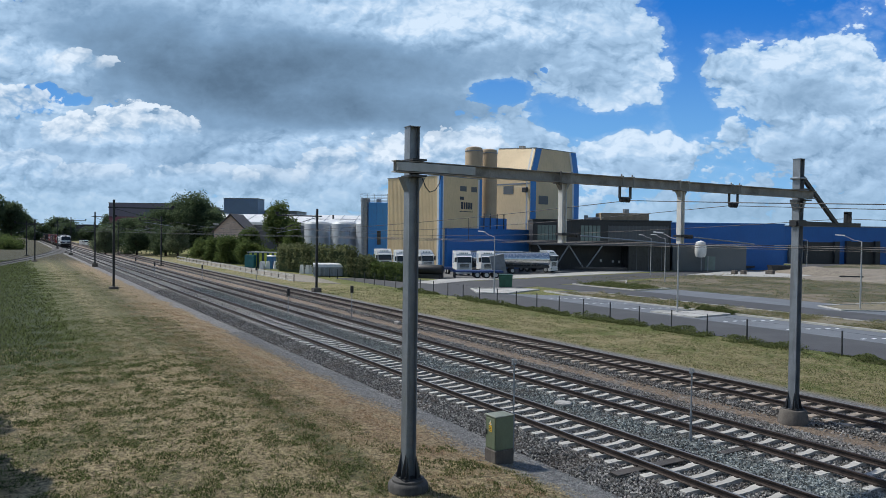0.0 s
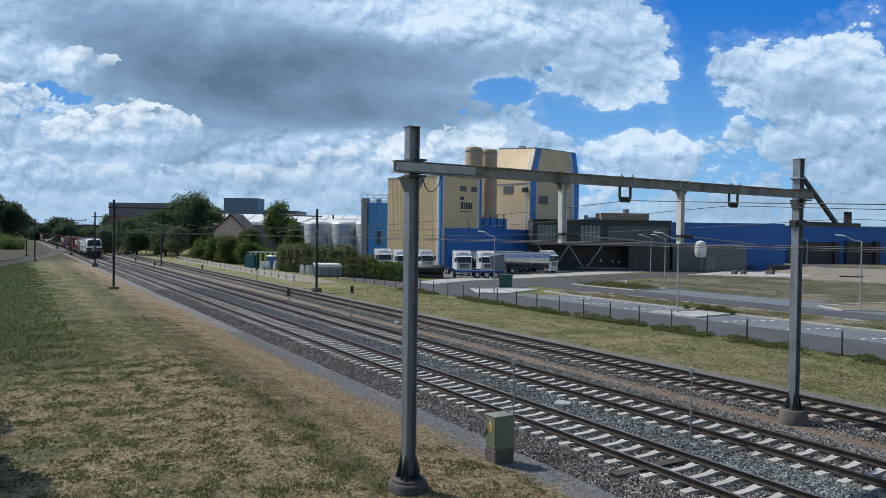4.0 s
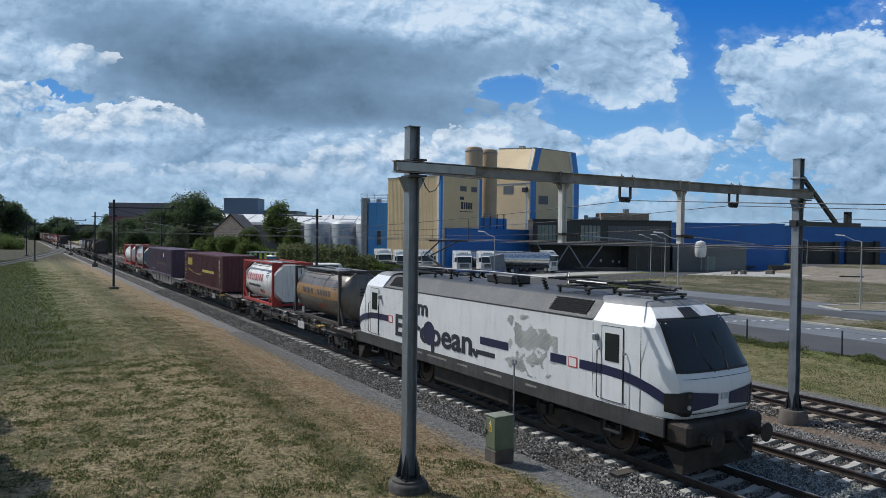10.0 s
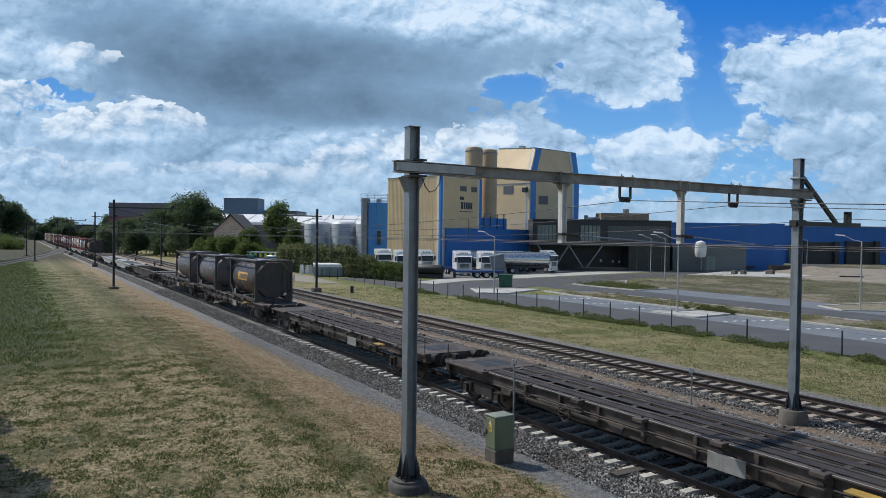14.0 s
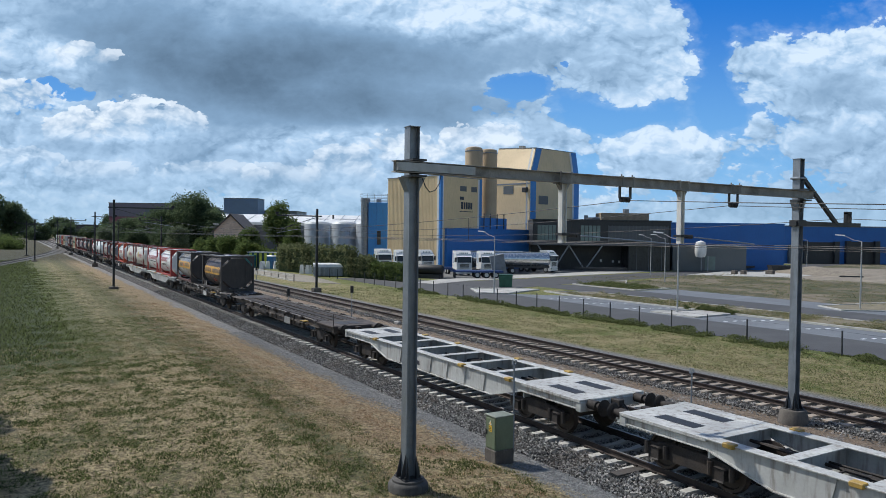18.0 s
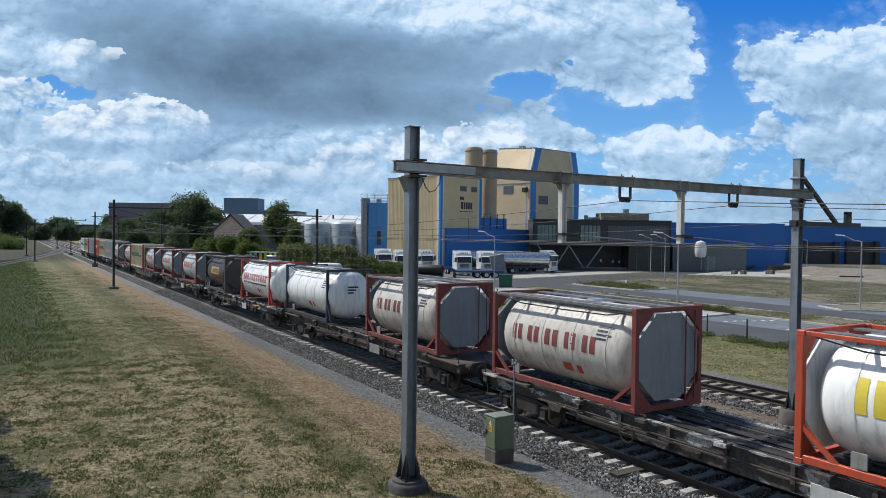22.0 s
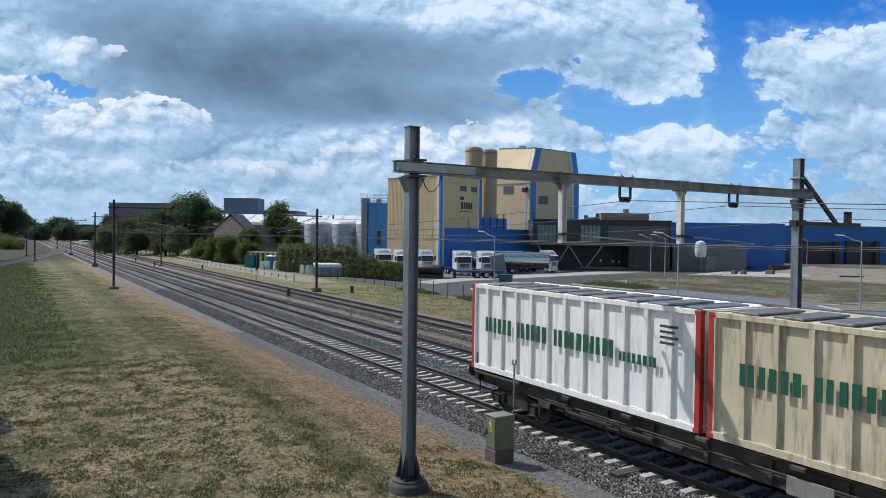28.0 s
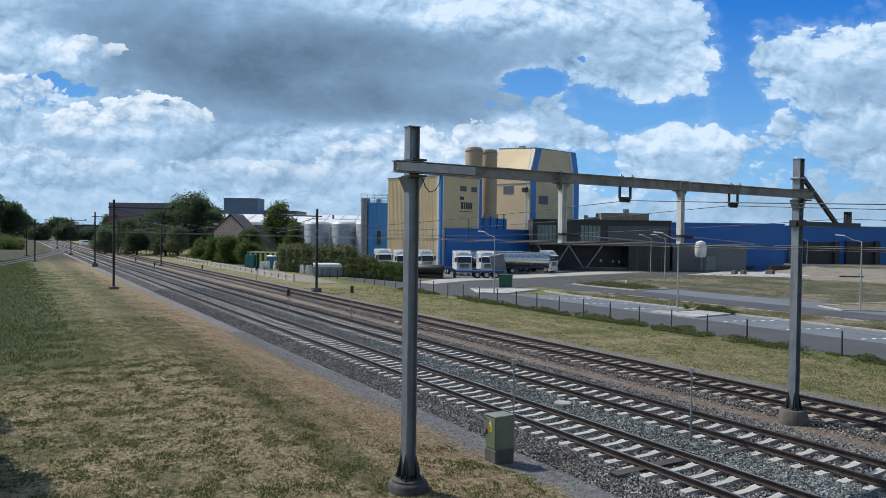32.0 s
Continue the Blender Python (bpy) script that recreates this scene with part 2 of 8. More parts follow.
    n.put(cr.inputs[0], shade)
    el = cr.color_ramp.elements
    el[0].position, el[0].color = 0.0, srgb(95, 119, 144)
    el[1].position, el[1].color = 1.0, srgb(217, 233, 251)
    mid = el.new(0.40)
    mid.color = srgb(133, 163, 194)
    top = el.new(0.72)
    top.color = srgb(175, 203, 232)
    blue = n.mix(n.ramp(height, 0.02, 0.36), srgb(132, 188, 235), srgb(40, 118, 208))
    col = n.mix(alpha, blue, cr.outputs[0])
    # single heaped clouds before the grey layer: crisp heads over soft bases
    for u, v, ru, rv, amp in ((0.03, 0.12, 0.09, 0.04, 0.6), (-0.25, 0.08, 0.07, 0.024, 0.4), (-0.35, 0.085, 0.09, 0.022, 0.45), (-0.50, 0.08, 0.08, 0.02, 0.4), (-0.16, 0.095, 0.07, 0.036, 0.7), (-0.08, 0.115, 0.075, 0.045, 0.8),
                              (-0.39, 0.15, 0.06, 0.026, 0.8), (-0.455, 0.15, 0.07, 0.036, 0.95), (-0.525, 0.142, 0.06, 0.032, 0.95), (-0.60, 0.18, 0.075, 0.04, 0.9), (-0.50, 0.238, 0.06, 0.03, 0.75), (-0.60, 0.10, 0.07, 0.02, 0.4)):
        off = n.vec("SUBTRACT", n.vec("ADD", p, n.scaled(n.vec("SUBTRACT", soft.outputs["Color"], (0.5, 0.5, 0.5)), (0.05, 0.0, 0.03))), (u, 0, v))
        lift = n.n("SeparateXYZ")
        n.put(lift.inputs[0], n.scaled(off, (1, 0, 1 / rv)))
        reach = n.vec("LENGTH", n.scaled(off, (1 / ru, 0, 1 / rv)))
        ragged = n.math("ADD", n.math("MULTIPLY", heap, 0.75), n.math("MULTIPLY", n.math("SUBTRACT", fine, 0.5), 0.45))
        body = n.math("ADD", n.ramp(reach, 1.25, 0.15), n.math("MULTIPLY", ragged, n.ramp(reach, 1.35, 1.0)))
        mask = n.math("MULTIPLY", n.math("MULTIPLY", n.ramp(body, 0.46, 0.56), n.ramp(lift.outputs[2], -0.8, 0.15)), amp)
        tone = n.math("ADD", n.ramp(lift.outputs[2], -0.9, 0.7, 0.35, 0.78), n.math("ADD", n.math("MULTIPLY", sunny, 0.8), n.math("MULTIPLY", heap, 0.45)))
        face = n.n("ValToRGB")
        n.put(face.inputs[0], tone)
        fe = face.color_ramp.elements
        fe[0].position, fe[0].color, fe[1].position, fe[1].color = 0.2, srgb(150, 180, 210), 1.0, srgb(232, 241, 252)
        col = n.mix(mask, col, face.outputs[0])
    haze = n.ramp(height, 0.10, 0.0)
    col = n.mix(n.math("MULTIPLY", haze, 0.6), col, srgb(164, 195, 220))
    em = n.n("Emission")
    n.put(em.inputs[0], col)
    n.t.links.new(em.outputs[0], n.out.inputs[0])
    g = Geo().add([(-4200, 0, -60), (4200, 0, -60), (4200, 0, 3200), (-4200, 0, 3200)], [(0, 1, 2, 3)])
    ob = solo("backdrop", g, n.m, "broken grey and white clouds over blue sky", "sky", kind="structure", smooth=0)
    return ob, far


SKY, SKYFAR = sky_backdrop()


# ---- ground, ballast and tracks ----
TRACKS = (0.0, 3.87, 9.23)
rng = np.random.default_rng(7)


def many(name, verts, quads, material, label, category, parent=None, tri=False):
    """One mesh of countless small pieces. verts: pieces x corners x 3."""
    k, c, _ = verts.shape
    quads = np.asarray(quads)
    idx = (quads[None] + (np.arange(k) * c)[:, None, None]).reshape(-1)
    me = bpy.data.meshes.new(name)
    me.vertices.add(k * c)
    me.vertices.foreach_set("co", verts.reshape(-1).astype(np.float32))
    side = quads.shape[1]
    me.loops.add(len(idx))
    me.loops.foreach_set("vertex_index", idx.astype(np.int32))
    me.polygons.add(len(idx) // side)
    me.polygons.foreach_set("loop_start", np.arange(0, len(idx), side, dtype=np.int32))
    me.update(calc_edges=True)
    me.shade_flat()
    me.materials.append(material)
    ob = tagged(new(name, me), label, "" if parent else category, kind="stuff")
    ob.parent = parent
    return ob


def ground_material():
    n = Nodes("meadow")
    p = n.where()
    sep = n.n("SeparateXYZ")
    n.put(sep.inputs[0], p)
    x, yy = sep.outputs[0], sep.outputs[1]
    wob = n.math("MULTIPLY", n.math("SUBTRACT", n.noise(p, 0.35, 4, 0.6), 0.5), 1.6)
    fray = n.math("MULTIPLY", n.math("SUBTRACT", n.noise(p, 3.4, 6, 0.75), 0.5), 2.2)
    y = n.math("ADD", n.math("ADD", yy, wob), fray)
    big, mid, fine = n.noise(p, 0.25, 5, 0.65), n.noise(p, 1.3, 7, 0.75), n.noise(p, 7.0, 6, 0.75)
    tiny = n.noise(p, 19.0, 5, 0.8)
    grain = n.math("ADD", n.math("MULTIPLY", fine, 0.6), n.math("MULTIPLY", tiny, 0.4))
    green = n.mix(n.ramp(grain, 0.40, 0.60), (0.044, 0.044, 0.014, 1), (0.24, 0.225, 0.088, 1))
    dry = n.mix(n.ramp(grain, 0.40, 0.60), (0.085, 0.066, 0.03, 1), (0.60, 0.48, 0.26, 1))
    burnt = n.mix(n.ramp(grain, 0.40, 0.60), (0.12, 0.083, 0.044, 1), (0.46, 0.33, 0.19, 1))
    patch = n.noise(p, 3.2, 6, 0.72)
    lush = n.math("ADD", n.math("MULTIPLY", big, 0.3), n.math("ADD", n.math("MULTIPLY", mid, 0.28), n.math("ADD", n.math("MULTIPLY", patch, 0.3), n.math("MULTIPLY", fine, 0.12))))
    far = n.math("MULTIPLY", n.ramp(x, -28.0, -42.0), n.ramp(yy, -6.8, -9.5, 0.0, 0.2))
    left = n.ramp(yy, -8.0, -11.5, 0.0, 0.035)
    edge = n.math("MULTIPLY", n.ramp(yy, -6.4, -6.9), n.ramp(yy, -8.2, -7.2, 0.0, 0.10))
    lush = n.math("ADD", lush, n.math("ADD", n.math("ADD", far, left), edge))
    c = n.mix(n.ramp(lush, 0.525, 0.585), dry, green)
    band = n.math("MULTIPLY", n.ramp(y, -6.9, -5.2), n.ramp(y, -2.6, -3.4))
    band = n.math("MULTIPLY", band, n.ramp(mid, 0.32, 0.58, 0.25, 0.95))
    band = n.math("MULTIPLY", band, n.ramp(n.math("ADD", x, wob), -13.0, -16.5))
    c = n.mix(band, c, burnt)
    lane = n.math("MULTIPLY", n.ramp(y, -10.6, -9.4), n.ramp(y, -7.9, -8.9))
    c = n.mix(n.math("MULTIPLY", lane, n.ramp(mid, 0.4, 0.6, 0.0, 0.65)), c, dry)
    rank = n.mix(n.ramp(grain, 0.38, 0.62), (0.042, 0.055, 0.017, 1), (0.18, 0.205, 0.07, 1))
    side = n.math("MULTIPLY", n.ramp(n.math("ADD", x, n.math("MULTIPLY", wob, 4.0)), -27.0, -36.0), n.ramp(n.math("ADD", yy, wob), -9.4, -13.0))
    c = n.mix(n.math("MULTIPLY", side, n.ramp(mid, 0.36, 0.58, 0.45, 1.0)), c, rank)
    rough = n.mix(n.ramp(grain, 0.38, 0.62), (0.024, 0.036, 0.011, 1), (0.105, 0.13, 0.042, 1))
    c = n.mix(n.math("MULTIPLY", n.ramp(n.math("ADD", x, n.math("MULTIPLY", wob, 2.0)), -31.0, -36.0), n.ramp(n.math("ADD", yy, wob), -11.4, -12.8)), c, rough)
    olive = n.mix(n.ramp(grain, 0.38, 0.62), (0.05, 0.043, 0.018, 1), (0.20, 0.165, 0.08, 1))
    c = n.mix(n.math("MULTIPLY", n.math("MULTIPLY", n.ramp(n.math("ADD", yy, wob), -8.0, -7.0), n.ramp(yy, -5.2, -6.2)), n.math("MULTIPLY", n.ramp(x, -16.0, -24.0), n.ramp(mid, 0.36, 0.6, 0.3, 0.8))), c, olive)
    dull = n.mix(n.ramp(grain, 0.4, 0.6), (0.028, 0.028, 0.011, 1), (0.07, 0.062, 0.028, 1))
    c = n.mix(n.math("MULTIPLY", n.ramp(x, -125.0, -165.0, 0.0, 0.95), n.ramp(yy, -2.0, -4.0)), c, dull)
    beyond = n.ramp(yy, 11.0, 12.5)
    verge = n.mix(n.ramp(n.math("ADD", lush, n.ramp(yy, 19.0, 22.5, -0.01, 0.05)), 0.47, 0.56), n.mix(n.ramp(grain, 0.35, 0.65), (0.11, 0.09, 0.036, 1), (0.46, 0.39, 0.19, 1)),
                  n.mix(n.ramp(grain, 0.35, 0.65), (0.05, 0.064, 0.012, 1), (0.23, 0.25, 0.06, 1)))
    c = n.mix(beyond, c, verge)
    gravel = n.mix(n.ramp(grain, 0.40, 0.60), (0.12, 0.115, 0.108, 1), (0.37, 0.36, 0.345, 1))
    c = n.mix(n.math("MULTIPLY", n.ramp(y, -3.55, -3.1), n.ramp(yy, 13.2, 12.0)), c, gravel)
    sand = n.mix(n.ramp(grain, 0.35, 0.65), (0.16, 0.115, 0.078, 1), (0.35, 0.265, 0.185, 1))
    sm = n.math("MULTIPLY", n.ramp(y, 6.0, 6.8), n.ramp(y, 8.5, 7.7))
    c = n.mix(n.math("MULTIPLY", sm, n.ramp(mid, 0.34, 0.5, 0.3, 1.0)), c, sand)
    n.bump(n.math("ADD", fine, n.math("MULTIPLY", tiny, 0.8)), 1.0, 0.14)
    return n.set(c, 0.95)


def level(y):
    """Height of the ground across the line."""
    prof = [(-3000, 0.0), (-6.6, 0.0), (-4.8, -0.06), (-3.6, -0.28), (-2.4, -0.36), (-2.0, -0.5), (6.0, -0.5), (6.9, -0.32), (7.6, -0.36), (11.5, -0.4), (14.0, -0.5), (22.0, -0.6), (3000, -0.6)]
    for (a, za), (b, zb) in zip(prof, prof[1:]):
        if a <= y <= b:
            return za + (zb - za) * (y - a) / (b - a)


def swell(x, y):
    """Gentle unevenness of the meadow."""
    fade = min(1, max(0, (-4.8 - y) / 1.5)) * min(1, max(0, (y + 40) / 10)) + min(1, max(0, (y - 12) / 1.5)) * min(1, max(0, (22 - y) / 1.5))
    return 0.035 * fade * noise.noise((x * 0.3, y * 0.4, 0)) if -140 < x < 8 else 0.0


def ground_sheet():
    xs = [-2900, -1200, -600, -350, -250, -180] + list(np.arange(-140, 8.1, 1.0)) + [20, 60, 200, 800, 1800]
    ys = [-1900, -700, -250, -100, -50, -30, -22] + list(np.arange(-18, 26.1, 0.5)) + [32, 45, 70, 120, 250, 600, 1400, 2900]
    g, ny = Geo(), len(ys)
    for x in xs:
        for y in ys:
            g.v.append((x, y, level(y) + swell(x, y)))
    g.f = [(i * ny + j, (i + 1) * ny + j, (i + 1) * ny + j + 1, i * ny + j + 1) for i in range(len(xs) - 1) for j in range(ny - 1)]
    return solo("ground", g, ground_material(), "dry mown grass with bare sandy patches", "ground", kind="structure", smooth=60)


ground_sheet()


def ballast_material():
    n = Nodes("ballast")
    p = n.where()
    v = n.n("TexVoronoi")
    n.put(v.inputs["Vector"], p)
    v.inputs["Scale"].default_value = 16.0
    stone = n.n("SeparateColor")
    n.put(stone.inputs[0], v.outputs["Color"])
    c = n.mix(stone.outputs[0], (0.045, 0.044, 0.043, 1), (0.25, 0.243, 0.235, 1))
    # Near-black between the stones: the shade of the gaps is painted in.
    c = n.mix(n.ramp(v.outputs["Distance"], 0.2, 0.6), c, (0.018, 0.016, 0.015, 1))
    c = n.mix(n.math("MULTIPLY", n.ramp(n.noise(p, 0.5, 3), 0.45, 0.7), 0.45), c, (0.10, 0.075, 0.056, 1))
    n.bump(n.math("SUBTRACT", 1.0, v.outputs["Distance"]), 1.0, 0.06)
    return n.set(c, 0.92)


def stone_material():
    n = Nodes("ballast_stone")
    isl = n.n("NewGeometry").outputs["Random Per Island"]
    p = n.where()
    sep = n.n("SeparateXYZ")
    n.put(sep.inputs[0], p)
    y = n.math("ADD", sep.outputs[1], n.math("MULTIPLY", n.math("SUBTRACT", n.noise(p, 0.8, 4), 0.5), 1.2))
    c = n.mix(n.ramp(isl, 0.0, 1.0), (0.062, 0.060, 0.056, 1), (0.38, 0.365, 0.34, 1))
    fresh = n.mix(n.ramp(isl, 0.0, 1.0), (0.09, 0.104, 0.100, 1), (0.37, 0.40, 0.38, 1))
    c = n.mix(n.math("MULTIPLY", n.ramp(y, 0.9, 1.5), n.ramp(y, 3.0, 2.4)), c, fresh)
    c = n.mix(n.math("MULTIPLY", n.ramp(n.noise(p, 0.6, 3), 0.45, 0.7), 0.4), c, (0.12, 0.088, 0.066, 1))
    return n.set(c, 0.9)


BALLAST, STONE = ballast_material(), stone_material()


def crest(y):
    """Height of the ballast across the line: low between the sleeper ends, heaped outside them."""
    z = -0.215
    for yc, reach in ((0.0, 1.05), (3.87, 1.05), (9.23, 1.1)):
        if abs(y - yc) < reach:
            z = -0.268
    if y < -1.55:
        z -= (-1.55 - y) * 0.24
    if 5.5 < y < 7.0:
        z -= (y - 5.5) * 0.14
    if 7.0 <= y < 7.9:
        z -= (7.9 - y) * 0.17
    if y > 10.6:
        z -= (y - 10.6) * 0.2
    return z


def bed(name, y0, y1):
    g = Geo()
    xs = [-900, -400, -250] + list(np.arange(-160, 6.1, 2.0)) + [60, 300]
    ys = [y0] + list(np.arange(y0 + 0.15, y1, 0.15)) + [y1]
    for x in xs:
        for y in ys:
            z = crest(y) - 0.03 - (0.22 if y in (y0, y1) else 0)
            g.v.append((x, y, z + 0.02 * noise.noise((x * 0.3, y, 0))))
    k = len(ys)
    g.f = [(i * k + j, (i + 1) * k + j, (i + 1) * k + j + 1, i * k + j + 1) for i in range(len(xs) - 1) for j in range(k - 1)]
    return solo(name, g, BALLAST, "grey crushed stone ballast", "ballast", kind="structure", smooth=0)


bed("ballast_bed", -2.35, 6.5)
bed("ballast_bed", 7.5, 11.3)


def stones(count, y0, y1, x0, x1, power=1.5):
    """Loose stones, closest together where the line is passed nearest."""
    x = x1 - (x1 - x0) * rng.random(count) ** power
    y = y0 + (y1 - y0) * rng.random(count)
    y += 0.22 * np.sin(x * 0.9) * (y < -2.0) + rng.normal(0, 0.1, count) * (y < -2.0)
    z = np.array([crest(b) for b in y])
    corner = np.array([(-1, -1, -0.8), (1, -1, -0.8), (1, 1, -0.8), (-1, 1, -0.8), (-0.6, -0.1, 1), (0.6, 0.1, 1)], float)
    size = rng.uniform(0.014, 0.033, (count, 1, 3))
    body = corner[None] * size * rng.uniform(0.45, 1.3, (count, 6, 3))
    ang = rng.uniform(0, math.tau, count)
    c, s = np.cos(ang)[:, None], np.sin(ang)[:, None]
    tilt = rng.uniform(-0.9, 0.9, count)
    ct, st = np.cos(tilt)[:, None], np.sin(tilt)[:, None]
    bx, by, bz = body[..., 0], body[..., 1] * ct - body[..., 2] * st, body[..., 1] * st + body[..., 2] * ct
    return np.stack([bx * c - by * s + x[:, None], bx * s + by * c + y[:, None], bz + z[:, None] + rng.uniform(-0.025, 0.035, (count, 1))], -1)


CUBE = [(0, 1, 3, 2), (4, 6, 7, 5), (0, 4, 5, 1), (2, 3, 7, 6), (0, 2, 6, 4), (1, 5, 7, 3)]
SHARD = [(0, 1, 5), (0, 5, 4), (1, 2, 5), (2, 3, 4), (2, 4, 5), (3, 0, 4)]
many("ballast_stones", np.concatenate([stones(136000, -2.75, 6.4, -75, -7.5, 1.9), stones(22000, 7.5, 11.4, -65, -9, 1.7), stones(7000, 6.1, 7.7, -55, -9), stones(1200, -3.4, -2.6, -30, -8)]), SHARD, STONE, "loose grey ballast stones between the rails", "ballast")



def gravel(count, y0, y1, x0, x1):
    """Fine grit lying on the path beside the line."""
    g = stones(count, y0, y1, x0, x1, 1.3)
    mid = g.mean(axis=1, keepdims=True)
    g = mid + (g - mid) * 0.5
    g[..., 2] += (np.array([level(b) for b in mid[:, 0, 1]]) - mid[:, 0, 2])[:, None] + 0.004
    return g


many("path_gravel", gravel(20000, -3.75, -2.5, -42, -8), SHARD, paint("grit", (0.27, 0.275, 0.272, 1), 0.9, 0, 0.3, 9.0), "fine grey gravel on the path beside the line", "gravel")


def rail_profile(k):
    return [(-0.07, -0.17), (0.07, -0.17), (0.07, -0.155), (0.012, -0.135), (0.012, -0.045), (0.036, -0.035), (0.036, -0.006), (-0.036, -0.006), (-0.036, -0.035), (-0.012, -0.045), (-0.012, -0.135), (-0.07, -0.155)]


def sleeper_mesh(material, concrete):
    g = Geo()
    if concrete:
        ys = [(-1.25, 0.12, -0.175), (-1.22, 0.13, -0.168), (-0.55, 0.13, -0.168), (-0.3, 0.105, -0.20), (0.3, 0.105, -0.20), (0.55, 0.13, -0.168), (1.22, 0.13, -0.168), (1.25, 0.12, -0.175)]
        rings = [[(-w, y, -0.4), (w, y, -0.4), (w * 0.8, y, z), (-w * 0.8, y, z)] for y, w, z in ys]
        g.loft(rings)
    else:
        g.box(-0.13, 0.13, -1.28, 1.28, -0.36, -0.172, 0.015)
    return g.mesh("sleeper", material, 0)


def railway_track(k, yc):
    concrete = k < 2
    words = ["concrete sleepered main line under the passing train", "concrete sleepered running line beside the main line", "rusty siding on old dark sleepers"][k]
    tr = base("railway_track", words, "railway track", "railway tracks", pose(0, yc, 0), "structure")
    for y in (-0.7525, 0.7525):
        g = Geo().prism([(a + y, b) for a, b in rail_profile(0)], -900, 300, "x")
        rail = part("rail", g, RUST, tr, "rust-brown steel rail", 0)
        head = Geo().box(-900, 300, y - 0.033, y + 0.033, -0.0055, 0.0)
        part("rail_head", head, SHINE if k == 0 else DULLHEAD, rail, "worn running surface", 0)
    mesh = sleeper_mesh(SLEEPER if concrete else WOODSLEEPER, concrete)
    off = -20.95 - 0.6 * 200 + (0.2 if k == 1 else 0.35 if k == 2 else 0)
    for i in range(230):
        ob = part("sleeper", mesh, None, tr)
        ob.location = (off + 0.6 * i, rng.uniform(-0.02, 0.02), rng.uniform(-0.01, 0.004) - 0.055 * min(1.0, max(0.0, (-36 - off - 0.6 * i) / 30)))
    rest = np.array([(off - 0.6 * (i + 1), 0, 0) for i in range(500)])
    corner = np.array([(a * 0.13, b * 1.25, z) for a in (-1, 1) for b in (-1, 1) for z in (-0.4, -0.225)])
    ob = many("far_sleepers", rest[:, None] + corner[None], CUBE, SLEEPER if concrete else WOODSLEEPER, "row of sleepers", "sleeper", tr)
    # fastenings
    pads = np.array([(off + 0.6 * i, y + s * 0.105, -0.15) for i in range(110, 230) for y in (-0.7525, 0.7525) for s in (-1, 1)])
    corner = np.array([(a * 0.05, b * 0.03, z) for a in (-1, 1) for b in (-1, 1) for z in (-0.03, 0.02)])
    many("rail_clips", pads[:, None] + corner[None], CUBE, RUST, "rusty rail clips", "clip", tr)
    return tr


for k, yc in enumerate(TRACKS):
    railway_track(k, yc)


def spur():
    """The single line that curves away over the meadow."""
    tr = base("railway_track", "curved single line that joins the main line", "railway track", "railway tracks", pose(0, 0, 0), "structure")
    def way(t):
        x = -270 + t * 150
        return Vector((x, -1.2 - 17.5 * t ** 1.75, 0.16)), Vector((150, -17.5 * 1.75 * max(t, 0.001) ** 0.75, 0)).normalized()
    for s in (-0.75, 0.75):
        pts = []
        for i in range(40):
            p, d = way(i / 30)
            pts.append(p + Vector((-d.y, d.x, 0)) * s + Vector((0, 0, 0.02)))
        part("rail", Geo().tube(pts, 0.065, 5), RUST, tr, "rust-brown steel rail")
    g = Geo()
    for i in range(40):
        p, d = way(i / 30)
        nn = Vector((-d.y, d.x, 0))
        g.v += [tuple(p + nn * w + Vector((0, 0, z))) for w, z in ((-2.0, -0.3), (-1.25, -0.06), (1.25, -0.06), (2.0, -0.3))]
    g.f = [(i * 4 + j, i * 4 + j + 1, i * 4 + j + 5, i * 4 + j + 4) for i in range(39) for j in range(3)]
    part("ballast_bed", g, paint("pale_ballast", (0.095, 0.09, 0.083, 1), 0.95, 0, 0.35, 2.0, (0.06, 0.05, 0.045, 1), 0.4, False), tr, "pale ballast", 0)
    return tr


spur()


# ---- grass ----
def blade_material(name, a, b):
    n = Nodes(name)
    isl = n.n("NewGeometry").outputs["Random Per Island"]
    c = n.mix(isl, a, b)
    n.bsdf.inputs["Specular IOR Level"].default_value = 0.12
    thin = n.n("BsdfTranslucent")
    n.put(thin.inputs["Color"], c)
    both = n.n("MixShader")
    both.inputs[0].default_value = 0.45
    n.t.links.new(n.bsdf.outputs[0], both.inputs[1])
    n.t.links.new(thin.outputs[0], both.inputs[2])
    n.t.links.new(both.outputs[0], n.out.inputs[0])
    return n.set(c, 0.8)


